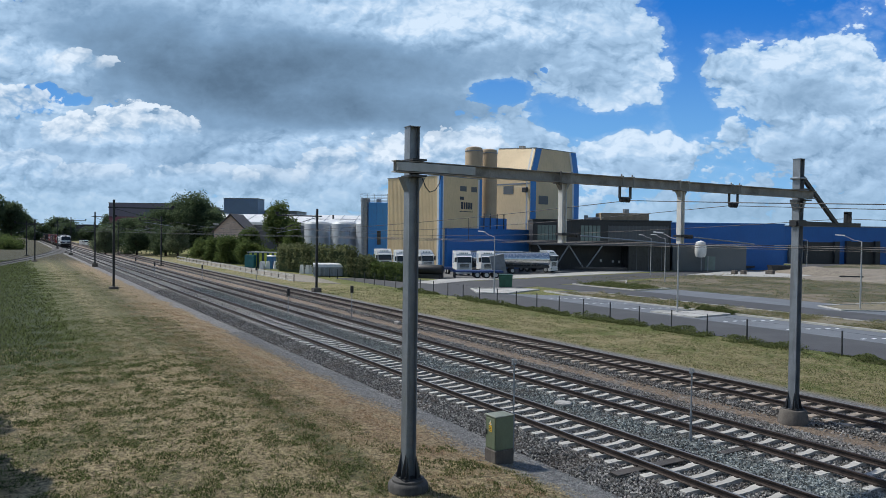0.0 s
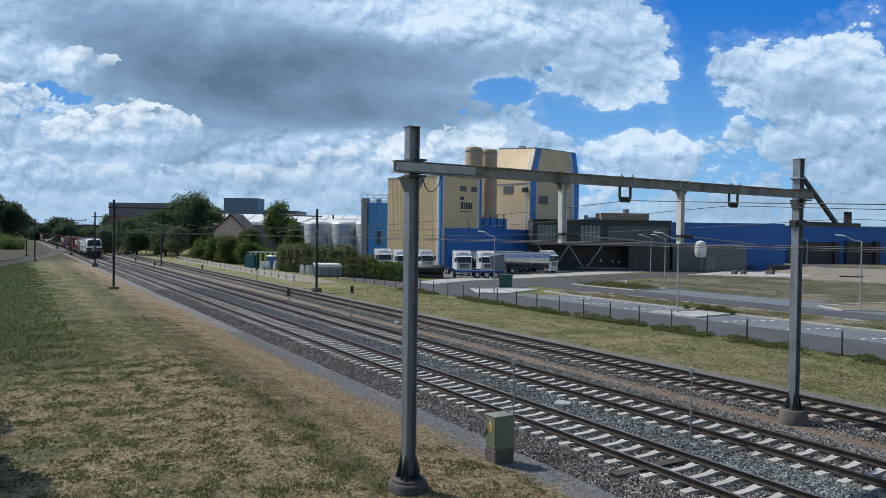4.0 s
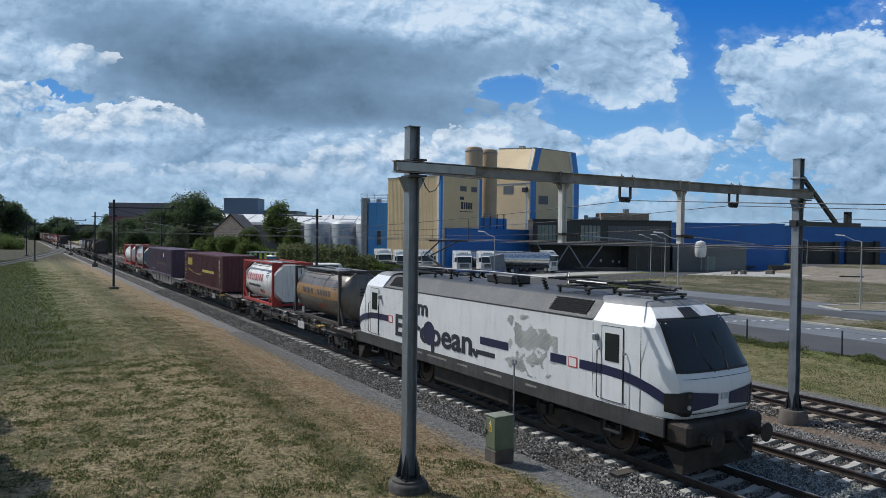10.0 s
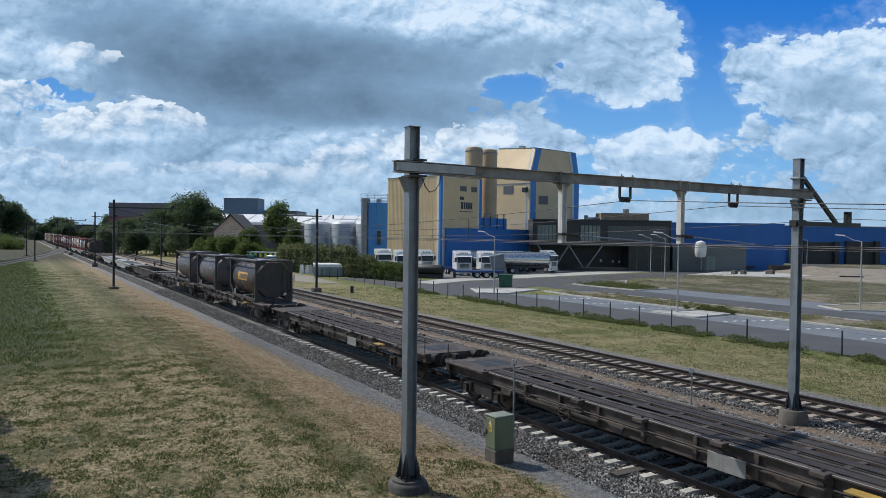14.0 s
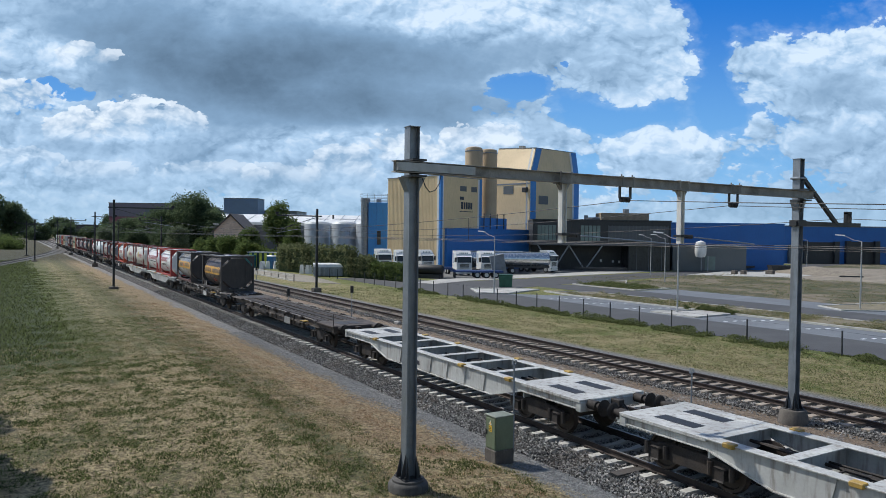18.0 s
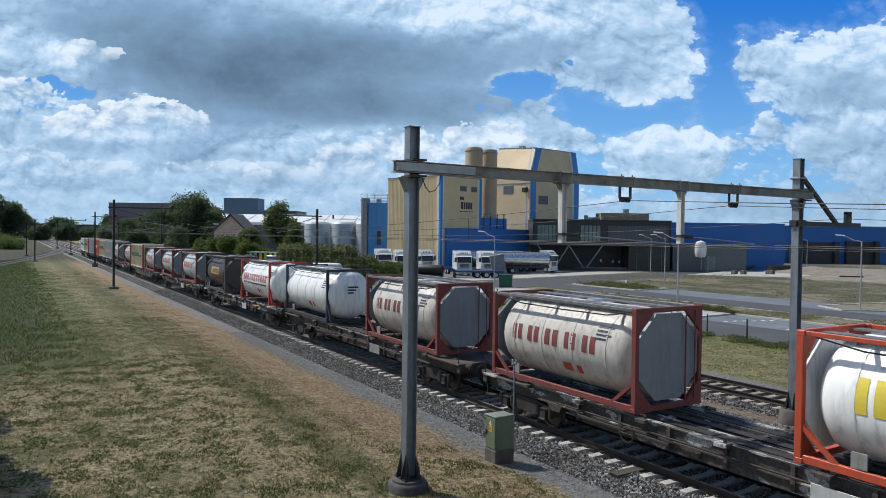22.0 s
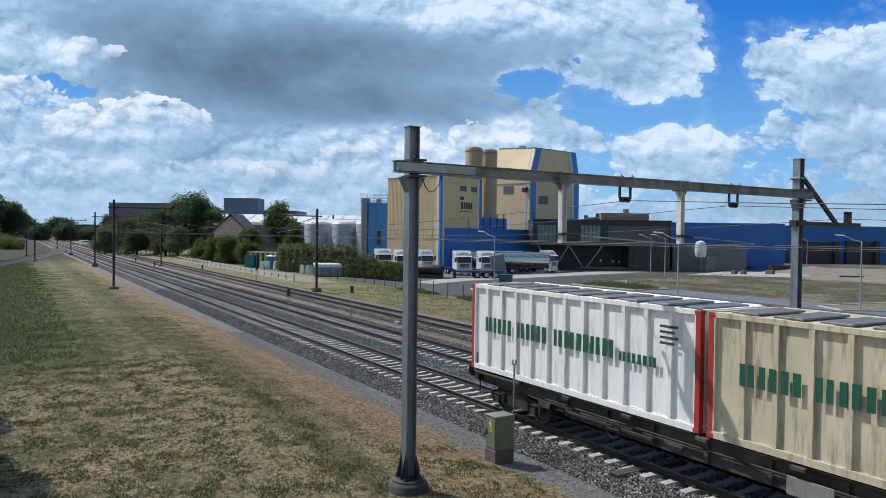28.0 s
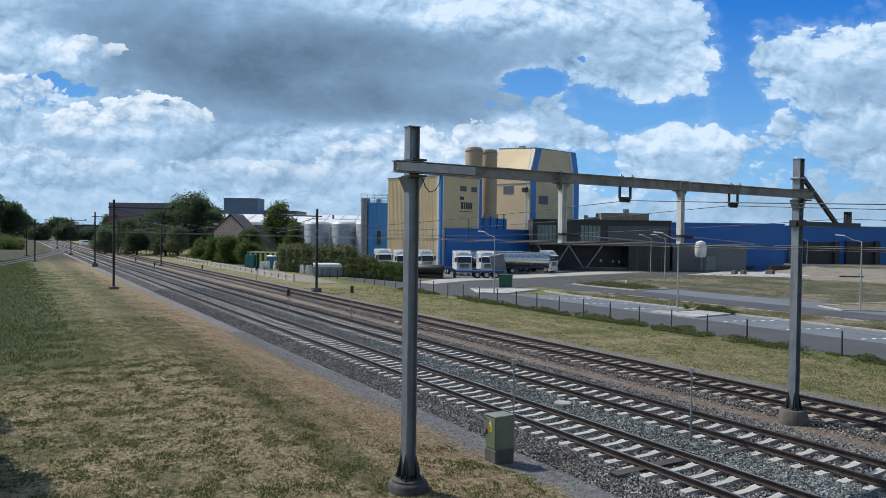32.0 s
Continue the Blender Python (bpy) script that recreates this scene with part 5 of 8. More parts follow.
def house():
    th = base("brick_house", "pinkish brick house with a dark pitched roof", "house", m=SITE @ pose(-51.3, 170, LOW))
    brick = paint("pink_brick", (0.62, 0.46, 0.40, 1), 0.9, 0, 0.12, 1.0, (0.3, 0.22, 0.18, 1), 0.3)
    part("wall", Geo().prism([(-3.7, 0), (4.0, 0), (4.0, 6.6), (0.2, 10.2), (-3.7, 6.6)], 0, 10), brick, th, "", 0)
    tile = paint("dark_tiles", (0.09, 0.075, 0.07, 1), 0.8, 0, 0.2, 1.5)
    part("roof", Geo().prism([(-4.2, 6.0), (0.2, 10.3), (4.6, 6.0), (4.6, 6.4), (0.2, 10.75), (-4.2, 6.4)], -0.4, 10.4), tile, th, "dark tiled roof", 0)


house()


def office():
    th = base("office_block", "dark clad office block on slanted struts", "office", m=SITE @ pose(0, 131, LOW))
    u0, u1 = 16.6, 42.2
    up = part("upper_storey", Geo().box(u0, u1, 0, 14, 4.6, 9.15, 0.04), DCLAD, th, "dark clad upper storey", 0)
    part("roof_edge", Geo().box(u0 - 0.1, u1 + 0.1, -0.12, 14.1, 9.15, 9.4, 0.02), DCLAD, up, "", 0)
    part("sill_band", Geo().box(u0, u1, -0.1, 0.0, 4.6, 5.15), LOUVRE, up, "", 0)
    for a, b in ((17.4, 20.9), (25.4, 29.1), (30.6, 41.6)):
        win = part("window_band", Geo().box(a, b, -0.06, 0.02, 5.5, 8.3), PALEGLASS if b < 30 else LOUVRE, up, "", 0)
        k = int((b - a) / 0.62)
        for i in range(k + 1):
            x = a + (b - a) * i / k
            part("mullion", Geo().box(x - 0.04, x + 0.04, -0.14, -0.05, 5.4, 8.4), DCLAD if b < 30 else GCLAD, win, "", 0)
    part("ground_floor", Geo().box(u0 + 0.3, u1 - 0.3, 5.5, 13.8, 0, 4.6), DCLAD, th, "dark recessed ground floor", 0)
    gf = part("ground_floor", Geo().box(34.5, u1 - 0.05, 0.4, 5.4, 0, 4.6), paint("dark_front", (0.03, 0.033, 0.036, 1), 0.3), th, "dark glazed entrance", 0)
    for x in (36.0, 38.2, 39.0, 40.6):
        part("mullion", Geo().box(x - 0.05, x + 0.05, 0.33, 0.4, 0, 4.5), LOUVRE, gf, "", 0)
    for a, b in (((20.6, 0.0), (23.4, 4.6)), ((23.4, 4.6), (26.4, 0.0)), ((26.4, 0.0), (29.6, 4.6)), ((17.6, 4.6), (20.6, 0.0))):
        part("strut", Geo().bar((a[0], 0.5, a[1]), (b[0], 0.5, b[1]), 0.22, 0.22, (0, 1, 0)), GALV, th, "grey slanted strut", 0)
    for x, z in ((30.5, 1.4), (32.8, 1.3), (34.0, 1.2)):
        part("notice", Geo().box(x - 0.2, x + 0.2, 5.42, 5.5, z, z + 0.5), WHITE, th, "", 0)
    for x in (17.5, 19.4, 21.3, 23.2, 25.1, 27.0, 28.9, 30.8):
        part("rail_post", Geo().box(x - 0.04, x + 0.04, -3.04, -2.96, 0, 1.3), DARKSTEEL, th, "", 0)
    part("roof_plant", Geo().box(30.5, 39.8, 6, 11, 9.4, 10.9, 0.05), paint("roof_plant_beige", (0.30, 0.235, 0.17, 1), 0.7), th, "beige plant room", 0)
    part("duct", Geo().rod((27.8, 7, 9.7), (31.0, 7, 9.8), 0.3, 10).rod((27.8, 7, 9.4), (27.8, 7, 10.4), 0.4, 10), GALV, th)
    part("chimney", Geo().rod((35.8, 8, 10.8), (35.8, 8, 11.7), 0.6, 12), GALV, th)
    part("bench_rail", Geo().box(23.5, 33.0, -4.2, -3.9, 0.35, 0.75, 0.03), DARKSTEEL, th, "", 0)


office()


HALLBLUE = cladding("hall_blue_cladding", (0.022, 0.135, 0.43, 1), dirt=(0.02, 0.06, 0.2, 1))


def blue_hall():
    th = base("blue_hall", "long blue clad factory hall", "factory hall", m=SITE @ pose(0, 0, LOW))
    w1 = part("wing", Geo().box(42.5, 67.5, 140, 175, 0, 9.1, 0.04), HALLBLUE, th, "blue clad wing", 0)
    part("roof_edge", Geo().box(42.4, 67.6, 139.9, 175, 9.1, 9.3), BCLAD, w1, "", 0)
    low = part("low_building", Geo().box(43.5, 57.5, 134, 139.9, 0, 4.9, 0.04), GCLAD, th, "grey-green low front building", 0)
    part("window", Geo().box(49.6, 51.6, 133.93, 134, 0.2, 2.8), PALEGLASS, low, "", 0)
    part("pressure_vessel", Geo().lathe([(0.02, 2.6), (0.8, 2.7), (1.05, 3.4), (1.05, 4.7), (0.8, 5.5), (0.02, 5.8)], 24, "z", (48.2, 132.4, 0)), WCLAD, th, "white domed vessel")
    part("vessel_legs", Geo().rod((48.4, 132.4, 0), (48.4, 132.4, 2.9), 0.1, 6).rod((49.6, 132.4, 0), (49.6, 132.4, 2.9), 0.1, 6), GALV, th)
    main = part("wing", Geo().box(67.6, 250, 184, 240, 0, 9.6, 0.04), HALLBLUE, th, "long blue clad wing", 0)
    part("roof_edge", Geo().box(67.6, 250, 183.85, 240, 9.6, 9.85), GALV, main, "", 0)
    gate = paint("dark_gate", (0.03, 0.035, 0.045, 1), 0.4)
    for a, b, h in ((73.5, 81.5, 4.6), (94.5, 101.5, 5.6), (105.5, 112.0, 5.8), (118.0, 126.0, 5.8)):
        part("gate", Geo().box(a, b, 183.9, 184.0, 0, h), gate if h < 5 else DCLAD, main, "dark loading gate" if h < 5 else "grey loading bay", 0)
        for x in (a - 0.5, b + 0.5):
            part("pier", Geo().box(x - 0.6, x + 0.6, 183.0, 184.0, 0, h + 0.2), GCLAD if h < 5 else DCLAD, main, "", 0)
    for x in (83.5, 86.5, 90.5):
        part("pier", Geo().box(x - 0.9, x + 0.9, 183.2, 184.0, 0, 4.9), GCLAD, main, "", 0)
        part("gate", Geo().box(x + 1.0, x + 2.0, 183.9, 184.0, 0, 4.8), gate, main, "", 0)
    part("strut", Geo().bar((76, 183.5, 1.5), (80, 183.5, 4.6), 0.3, 0.3, (0, 1, 0)), GALV, main, "", 0)
    part("wall_panel", Geo().box(73.4, 77.8, 183.88, 184.0, 4.9, 9.55), LBLUE, main, "bright blue cladding panel", 0)
    part("logo_panel", Geo().box(84.5, 88.5, 183.9, 184.0, 7.9, 8.5), WCLAD, main, "white logo panel", 0)
    part("sign", Geo().box(90.5, 91.6, 183.9, 184.0, 5.6, 6.5), GCLAD, main, "", 0)
    for z in (3.4, 4.2):
        part("canopy_rail", Geo().box(110, 150, 181.5, 181.7, z, z + 0.25), LOUVRE, main, "", 0)


blue_hall()

# ---- lorries in the yard ----
CABWHITE = paint("lorry_white", (0.72, 0.72, 0.70, 1), 0.35, 0, 0.04, 0.8, (0.4, 0.37, 0.33, 1), 0.2)
TRUCKBLUE = paint("lorry_blue", (0.018, 0.05, 0.17, 1), 0.45, 0, 0.1, 1.0, (0.05, 0.05, 0.05, 1), 0.4)


def wheel(parent, x, y, r=0.5, w=0.32):
    s = 1 if y > 0 else -1
    tyre = part("wheel", Geo().lathe([(0.02, -w / 2), (r - 0.06, -w / 2), (r, -w / 2 + 0.06), (r, w / 2 - 0.06), (r - 0.06, w / 2), (0.02, w / 2)], 18, "y", (x, y, r)), BLACK, parent, "black tyre")
    part("rim", Geo().lathe([(0.02, s * w / 2), (r * 0.58, s * w / 2), (r * 0.58, s * (w / 2 + 0.02)), (0.02, s * (w / 2 + 0.02))][::s], 14, "y", (x, y, r)), PALEGALV, tyre)


def lorry(m, label, load=True):
    th = base("lorry", label, "lorry", "parked lorries", m)
    cab = part("cab", Geo().prism([(-2.1, 0.95), (0, 0.95), (0.04, 1.9), (-0.12, 2.9), (-0.35, 3.35), (-0.9, 3.8), (-2.1, 3.8)], -1.24, 1.24), CABWHITE, th, "white sleeper cab", 0)
    part("windscreen", Geo().prism([(0.045, 2.0), (0.06, 2.0), (-0.09, 2.85), (-0.11, 2.85)], -1.1, 1.1), GLASS, cab, "dark windscreen", 0)
    part("sun_visor", Geo().prism([(-0.05, 2.95), (0.25, 2.86), (0.25, 2.92), (-0.05, 3.05)], -1.15, 1.15), WHITE, cab, "", 0)
    for z in (1.15, 1.33, 1.51, 1.69):
        part("grille_bar", Geo().box(0.04, 0.09, -0.75, 0.75, z, z + 0.1, 0.01), DARKSTEEL, cab, "", 0)
    part("bumper", Geo().box(-0.5, 0.12, -1.25, 1.25, 0.3, 0.95, 0.06), CABWHITE, cab)
    for y in (-0.95, 0.95):
        part("headlight", Geo().box(0.1, 0.14, y - 0.2, y + 0.2, 0.62, 0.84, 0.02), PALEGLASS, cab, "", 0)
        part("mirror", Geo().box(-0.1, 0.12, y * 1.45 - 0.1, y * 1.45 + 0.1, 2.1, 2.8, 0.03), DARKSTEEL, cab)
        part("side_window", Geo().box(-1.05, -0.25, y * 1.307 - 0.01, y * 1.307 + 0.01, 2.05, 2.75, 0.01), GLASS, cab, "", 0)
        part("livery_panel", Geo().box(-1.95, -1.25, y * 1.307 - 0.008, y * 1.307 + 0.008, 1.9, 3.4), LIVERY, cab, "pale blue livery panel", 0)
    for y in (-0.6, -0.3, 0, 0.3, 0.6):
        part("roof_lamp", Geo().rod((-0.42, y, 3.45), (-0.36, y, 3.45), 0.1, 10), PALEGLASS, cab, "round roof lamp")
    part("chassis", Geo().box(-6.3, 0, -0.45, 0.45, 0.6, 1.0), DARKSTEEL, th, "", 0)
    for x in (-0.9, -4.6, -5.8):
        for y in (-1.05, 1.05):
            wheel(th, x, y)
    return th


LIVERY = paint("livery_pale_blue", (0.40, 0.47, 0.55, 1), 0.4, 0, 0.05, 1.0)


def stand(u, d, turn):
    p = spot(u, d)
    return pose(p.x, p.y, LOW, 0, 0, turn)


lorry(stand(3.3, 108.5, -14), "white lorry cab parked behind the low trailer")
lorry(stand(7.1, 109.5, -14), "white lorry cab parked beside the tank trailer")
lorry(stand(19.0, 121.0, 20), "white and blue lorry before the tank trailer")
lorry(stand(-2.4, 113.0, 5), "white lorry parked behind the hedge")
lorry(stand(-9.5, 116.0, -10), "white lorry beside the yellow wall")
lorry(stand(-6.0, 110.0, -14), "white lorry parked at the hedge's end")


def tank_trailer(m):
    th = base("tank_trailer", "polished silver tank semi-trailer", "trailer", m=m)
    part("tank", Geo().lathe([(0.02, -5.2), (0.7, -5.15), (1.08, -4.9), (1.15, -4.5), (1.15, 4.5), (1.08, 4.9), (0.7, 5.15), (0.02, 5.2)], 28, "x", (0, 0, 2.35)), paint("polished_tank", (0.62, 0.63, 0.64, 1), 0.22, 0.9, 0.06, 0.5), th, "polished silver tank")
    part("catwalk", Geo().box(-4.8, 4.8, -0.3, 0.3, 3.5, 3.58), WHITE, th, "", 0)
    part("chassis", Geo().box(-5.0, 5.0, -0.5, 0.5, 0.95, 1.3), DARKSTEEL, th, "", 0)
    for x in (-3.9, -2.6, -1.3):
        for y in (-1.05, 1.05):
            wheel(th, x, y)
    part("rear_box", Geo().box(-5.6, -4.9, -1.2, 1.2, 0.7, 3.3, 0.05), DARKSTEEL, th, "dark rear cabinet", 0)


p = spot(12.6, 117.0)
tank_trailer(pose(p.x, p.y, LOW, 0, 0, 64))
p = spot(9.0, 122.0)
tank_trailer(pose(p.x, p.y, LOW, 0, 0, 64))


def low_loader():
    p = spot(3.9, 103.0)
    th = base("low_loader_trailer", "dark blue empty low-bed trailer", "trailer", m=pose(p.x, p.y, LOW, 0, 0, 64))
    part("bed", Geo().box(-2.5, 4.8, -1.25, 1.25, 0.85, 1.1, 0.03), TRUCKBLUE, th, "", 0)
    part("gooseneck", Geo().prism([(-4.9, 1.25), (-2.9, 1.25), (-2.3, 0.85), (-2.1, 1.1), (-2.7, 1.55), (-4.9, 1.55)], -1.1, 1.1), TRUCKBLUE, th, "", 0)
    for x in (1.0, 2.35, 3.7):
        for y in (-1.05, 1.05):
            wheel(th, x, y)
    for y in (-0.7, 0.7):
        part("landing_leg", Geo().box(-2.3, -2.1, y - 0.08, y + 0.08, 0, 0.9), DARKSTEEL, th, "", 0)
    return th


low_loader()
p = spot(8.5, 105.0)
solo("grey_tailgate_body", Geo().box(-1.05, 1.05, -0.25, 0.25, 0.0, 3.1, 0.04).move(pose(p.x, p.y, LOW + 0.35, 6, -12, 66)), paint("grey_panel", (0.22, 0.23, 0.24, 1), 0.5), "grey tilted steel body leaning by the trailer", "tipper body")
p = spot(7.6, 85.0)
skip = base("dumpster", "dark green steel rubbish container", "dumpster", m=pose(p.x, p.y, LOW, 0, 0, 52))
part("body", Geo().prism([(-0.75, 0.1), (0.75, 0.1), (0.8, 1.45), (-0.8, 1.45)], -0.75, 0.75), paint("dumpster_green", (0.02, 0.10, 0.06, 1), 0.5), skip, "", 0)
part("lid", Geo().box(-0.84, 0.84, -0.8, 0.8, 1.45, 1.55, 0.03), paint("dumpster_lid", (0.015, 0.07, 0.045, 1), 0.5), skip)
# Round black stand-in for a dark lorry's rear with its curved mudguards.
p = spot(-2.0, 101.0)
rear_end = base("vacuum_tank", "black round body standing in for a lorry rear", "tank", m=pose(p.x, p.y, LOW, 0, 0, 40))
part("tank", Geo().lathe([(0.02, -2.2), (0.6, -2.1), (0.7, -1.9), (0.7, 1.9), (0.6, 2.1), (0.02, 2.2)], 22, "x", (0, 0, 1.25)), BLACK, rear_end)
part("cradle", Geo().box(-2, 2, -0.7, 0.7, 0, 0.6), DARKSTEEL, rear_end, "", 0)

# ---- builders' clutter beyond the siding ----
def striped_container():
    p = spot(-33.2, 124.0)
    th = base("site_container", "yellow and dark striped site container with a teal front", "container", m=pose(p.x, p.y, LOW, 0, 0, 40))
    yel, dk = paint("stripe_yellow", (0.45, 0.50, 0.06, 1), 0.5), paint("stripe_dark", (0.02, 0.05, 0.05, 1), 0.5)
    teal = paint("teal_front", (0.015, 0.13, 0.14, 1), 0.5)
    part("body", Geo().box(-1.2, 4.8, 0, 2.4, 0.05, 2.7, 0.03), dk, th, "", 0)
    for i in range(6):
        part("stripe", Geo().box(-0.8 + i, -0.35 + i, -0.02, 0, 0.1, 2.65), yel, th, "yellow stripe", 0)
    for i in range(3):
        part("stripe", Geo().box(-1.22, -1.2, 0.2 + i * 0.8, 0.6 + i * 0.8, 0.1, 2.65), yel, th, "yellow stripe", 0)
    part("front", Geo().box(-1.22, 0.6, -0.9, -0.03, 0.05, 2.3, 0.03), teal, th, "teal stacked crates", 0)
    part("roof", Geo().box(-1.3, 4.9, -0.1, 2.5, 2.7, 2.82), PALEGALV, th, "", 0)


striped_container()
p = spot(-29.6, 122.5)
wc = base("portable_toilet", "blue portable toilet cabin", "toilet cabin", m=pose(p.x, p.y, LOW, 0, 0, 30))
part("cabin", Geo().box(-0.65, 0.65, -0.65, 0.65, 0, 2.1, 0.04), paint("toilet_blue", (0.02, 0.12, 0.26, 1), 0.4), wc)
part("roof", Geo().box(-0.7, 0.7, -0.7, 0.7, 2.1, 2.3, 0.08), WHITE, wc, "white roof")
for u, d in ((-30.6, 120), (-29.8, 120.4), (-28.6, 121), (-27.8, 121.5), (-26.6, 122), (-25.9, 122.4), (-25.2, 123), (-24.4, 122), (-21.6, 109.2), (-20.8, 108.6), (-20.1, 108.2)):
    p = spot(u, d)
    solo("concrete_block", Geo().prism([(-0.35, 0), (0.35, 0), (0.22, 1.35), (-0.22, 1.35)], -0.5, 0.5).move(pose(p.x, p.y, LOW, 0, 0, 60 + 20 * math.sin(u * 5))), WHITE, "white concrete barrier block", "block", "barrier blocks", smooth=0)
p = spot(-16.5, 102.5)
cage = base("covered_skip", "grey ribbed covered container", "container", m=pose(p.x, p.y, LOW, 0, 0, 70))
part("body", Geo().box(-2.2, 2.2, -0.9, 0.9, 0.1, 1.35, 0.03), GALV, cage)
part("cover", Geo().prism([(-0.95, 1.35), (0.95, 1.35), (0.8, 1.75), (0.0, 1.95), (-0.8, 1.75)], -2.25, 2.25, "x"), WCLAD, cage, "pale cover", 0)
for i in range(7):
    part("stake", Geo().box(-2.1 + i * 0.7 - 0.04, -2.1 + i * 0.7 + 0.04, -0.95, -0.9, 0.1, 1.4), PALEGALV, cage, "", 0)


# ---- trees and hedges ----
def leaf_material(name, a, b):
    n = Nodes(name)
    isl = n.n("NewGeometry").outputs["Random Per Island"]
    c = n.mix(isl, a, b)
    c = n.mix(n.math("MULTIPLY", n.ramp(n.noise(n.where(), 0.4, 3), 0.4, 0.65), 0.5), c, dim(a, 0.7))
    n.bsdf.inputs["Specular IOR Level"].default_value = 0.1
    thin = n.n("BsdfTranslucent")
    n.put(thin.inputs["Color"], c)
    both = n.n("MixShader")
    both.inputs[0].default_value = 0.5
    n.t.links.new(n.bsdf.outputs[0], both.inputs[1])
    n.t.links.new(thin.outputs[0], both.inputs[2])
    n.t.links.new(both.outputs[0], n.out.inputs[0])
    return n.set(c, 0.8)


LEAF = leaf_material("leaf_dark_green", (0.075, 0.108, 0.06, 1), (0.15, 0.195, 0.10, 1))
LEAFLIGHT = leaf_material("leaf_green", (0.075, 0.11, 0.034, 1), (0.165, 0.21, 0.07, 1))
LEAFGREY = leaf_material("leaf_grey_green", (0.11, 0.135, 0.08, 1), (0.22, 0.255, 0.15, 1))
IVY = leaf_material("ivy_leaf", (0.11, 0.128, 0.062, 1), (0.24, 0.255, 0.125, 1))
BARK = paint("bark", (0.06, 0.048, 0.036, 1), 0.95, 0, 0.25, 3.0)


def leaves(blobs, count, size):
    """Leaf quads through a set of uneven clumps."""
    vol = np.array([b[3] * b[4] * b[5] for b in blobs]) ** 0.75
    pick = rng.choice(len(blobs), count, p=vol / vol.sum())
    B = np.array(blobs)[pick]
    d = rng.normal(size=(count, 3))
    d /= np.linalg.norm(d, axis=1)[:, None]
    r = rng.random(count) ** 0.35
    lump = 1 + 0.22 * np.sin(d[:, 0] * 7 + B[:, 0] * 3) * np.sin(d[:, 1] * 6 + B[:, 1]) + 0.15 * np.sin(d[:, 2] * 9)
    c = B[:, :3] + d * B[:, 3:] * (r * lump)[:, None]
    a = rng.normal(size=(count, 3))
    a /= np.linalg.norm(a, axis=1)[:, None]
    b = np.cross(a, rng.normal(size=(count, 3)))
    b /= np.linalg.norm(b, axis=1)[:, None]
    s = (size * rng.uniform(0.6, 1.4, count))[:, None]
    return np.stack([c - a * s, c - b * s * 0.5, c + a * s, c + b * s * 0.5], 1)


def tree(x, y, h, r, material, label, count=5000, size=0.3, bare=0.25, seed=0, z0=LOW, lobes=9):
    th = base("tree", label, "tree", "trees", pose(x, y, z0))
    k = np.random.default_rng(seed)
    part("trunk", Geo().rod((0, 0, -0.2), (0.1, 0, h * 0.55), r * 0.06 + 0.08, 9, r * 0.03), BARK, th)
    blobs = [(0, 0, h * (bare + (1 - bare) * 0.5), r * 0.75, r * 0.75, h * (1 - bare) * 0.46)]
    for i in range(lobes):
        a = math.tau * i / lobes + k.uniform(-0.3, 0.3)
        zz = h * (bare + 0.12 + (0.72 - bare) * k.random())
        q = r * k.uniform(0.45, 0.75) * (1.0 if zz < h * 0.65 else 0.7)
        p = (q * math.cos(a), q * math.sin(a), zz)
        part("limb", Geo().rod((0.05, 0, h * k.uniform(0.2, 0.4)), p, 0.05 + r * 0.02, 6, 0.03), BARK, th)
        rr = r * k.uniform(0.32, 0.5)
        blobs.append((*p, rr, rr, rr * k.uniform(0.8, 1.2)))
    blobs.append((0.1 * r, 0, h - r * 0.3, r * 0.4, r * 0.4, r * 0.33))
    ob = many("crown", leaves(blobs, int(count * 2.4), size * 0.6), [(0, 1, 2, 3)], material, "", "", th)
    return th


def t(u, d, h, r, m, label, **kw):
    p = spot(u, d)
    tree(p.x, p.y, h, r, m, label, **kw)


t(-67.5, 192, 16.6, 8.0, LEAF, "tall dense dark green broadleaf tree", count=15000, size=0.42, seed=1, lobes=20, bare=0.12)
t(-76, 190, 12.5, 5.8, LEAF, "dense dark green tree", count=6500, size=0.4, seed=2)
t(-84, 192, 9.6, 5.4, LEAF, "dense dark green tree", count=4500, size=0.4, seed=3)
t(-61.5, 188, 12.0, 4.2, LEAF, "dense dark green tree", count=4500, size=0.4, seed=4)
t(-84, 176, 6.8, 3.4, LEAFGREY, "young grey-green tree beside the siding", count=3000, size=0.3, seed=5, bare=0.1)
t(-63, 168, 7.6, 3.2, LEAFGREY, "young grey-green tree beside the siding", count=3400, size=0.3, seed=6, bare=0.08)
t(-77, 178, 6.5, 4.0, LEAF, "dark bushy tree behind the siding", count=3400, size=0.35, seed=7, bare=0.05)
t(-69, 176, 7.0, 4.2, LEAF, "dark bushy tree behind the siding", count=3400, size=0.35, seed=8, bare=0.05)
t(-93, 200, 8.4, 5.6, LEAF, "dark bushy tree behind the siding", count=3400, size=0.35, seed=9, bare=0.05)
t(-101, 215, 8.0, 6.0, LEAF, "dark bushy tree behind the siding", count=3000, size=0.35, seed=10, bare=0.05)
t(-31.5, 136, 12.2, 3.7, LEAFLIGHT, "slender green tree with an open crown", count=5200, size=0.3, seed=11, lobes=12)
t(-37.5, 138, 7.2, 3.0, LEAFLIGHT, "green bushy tree beside the hedge", count=3000, size=0.3, seed=12, bare=0.05)
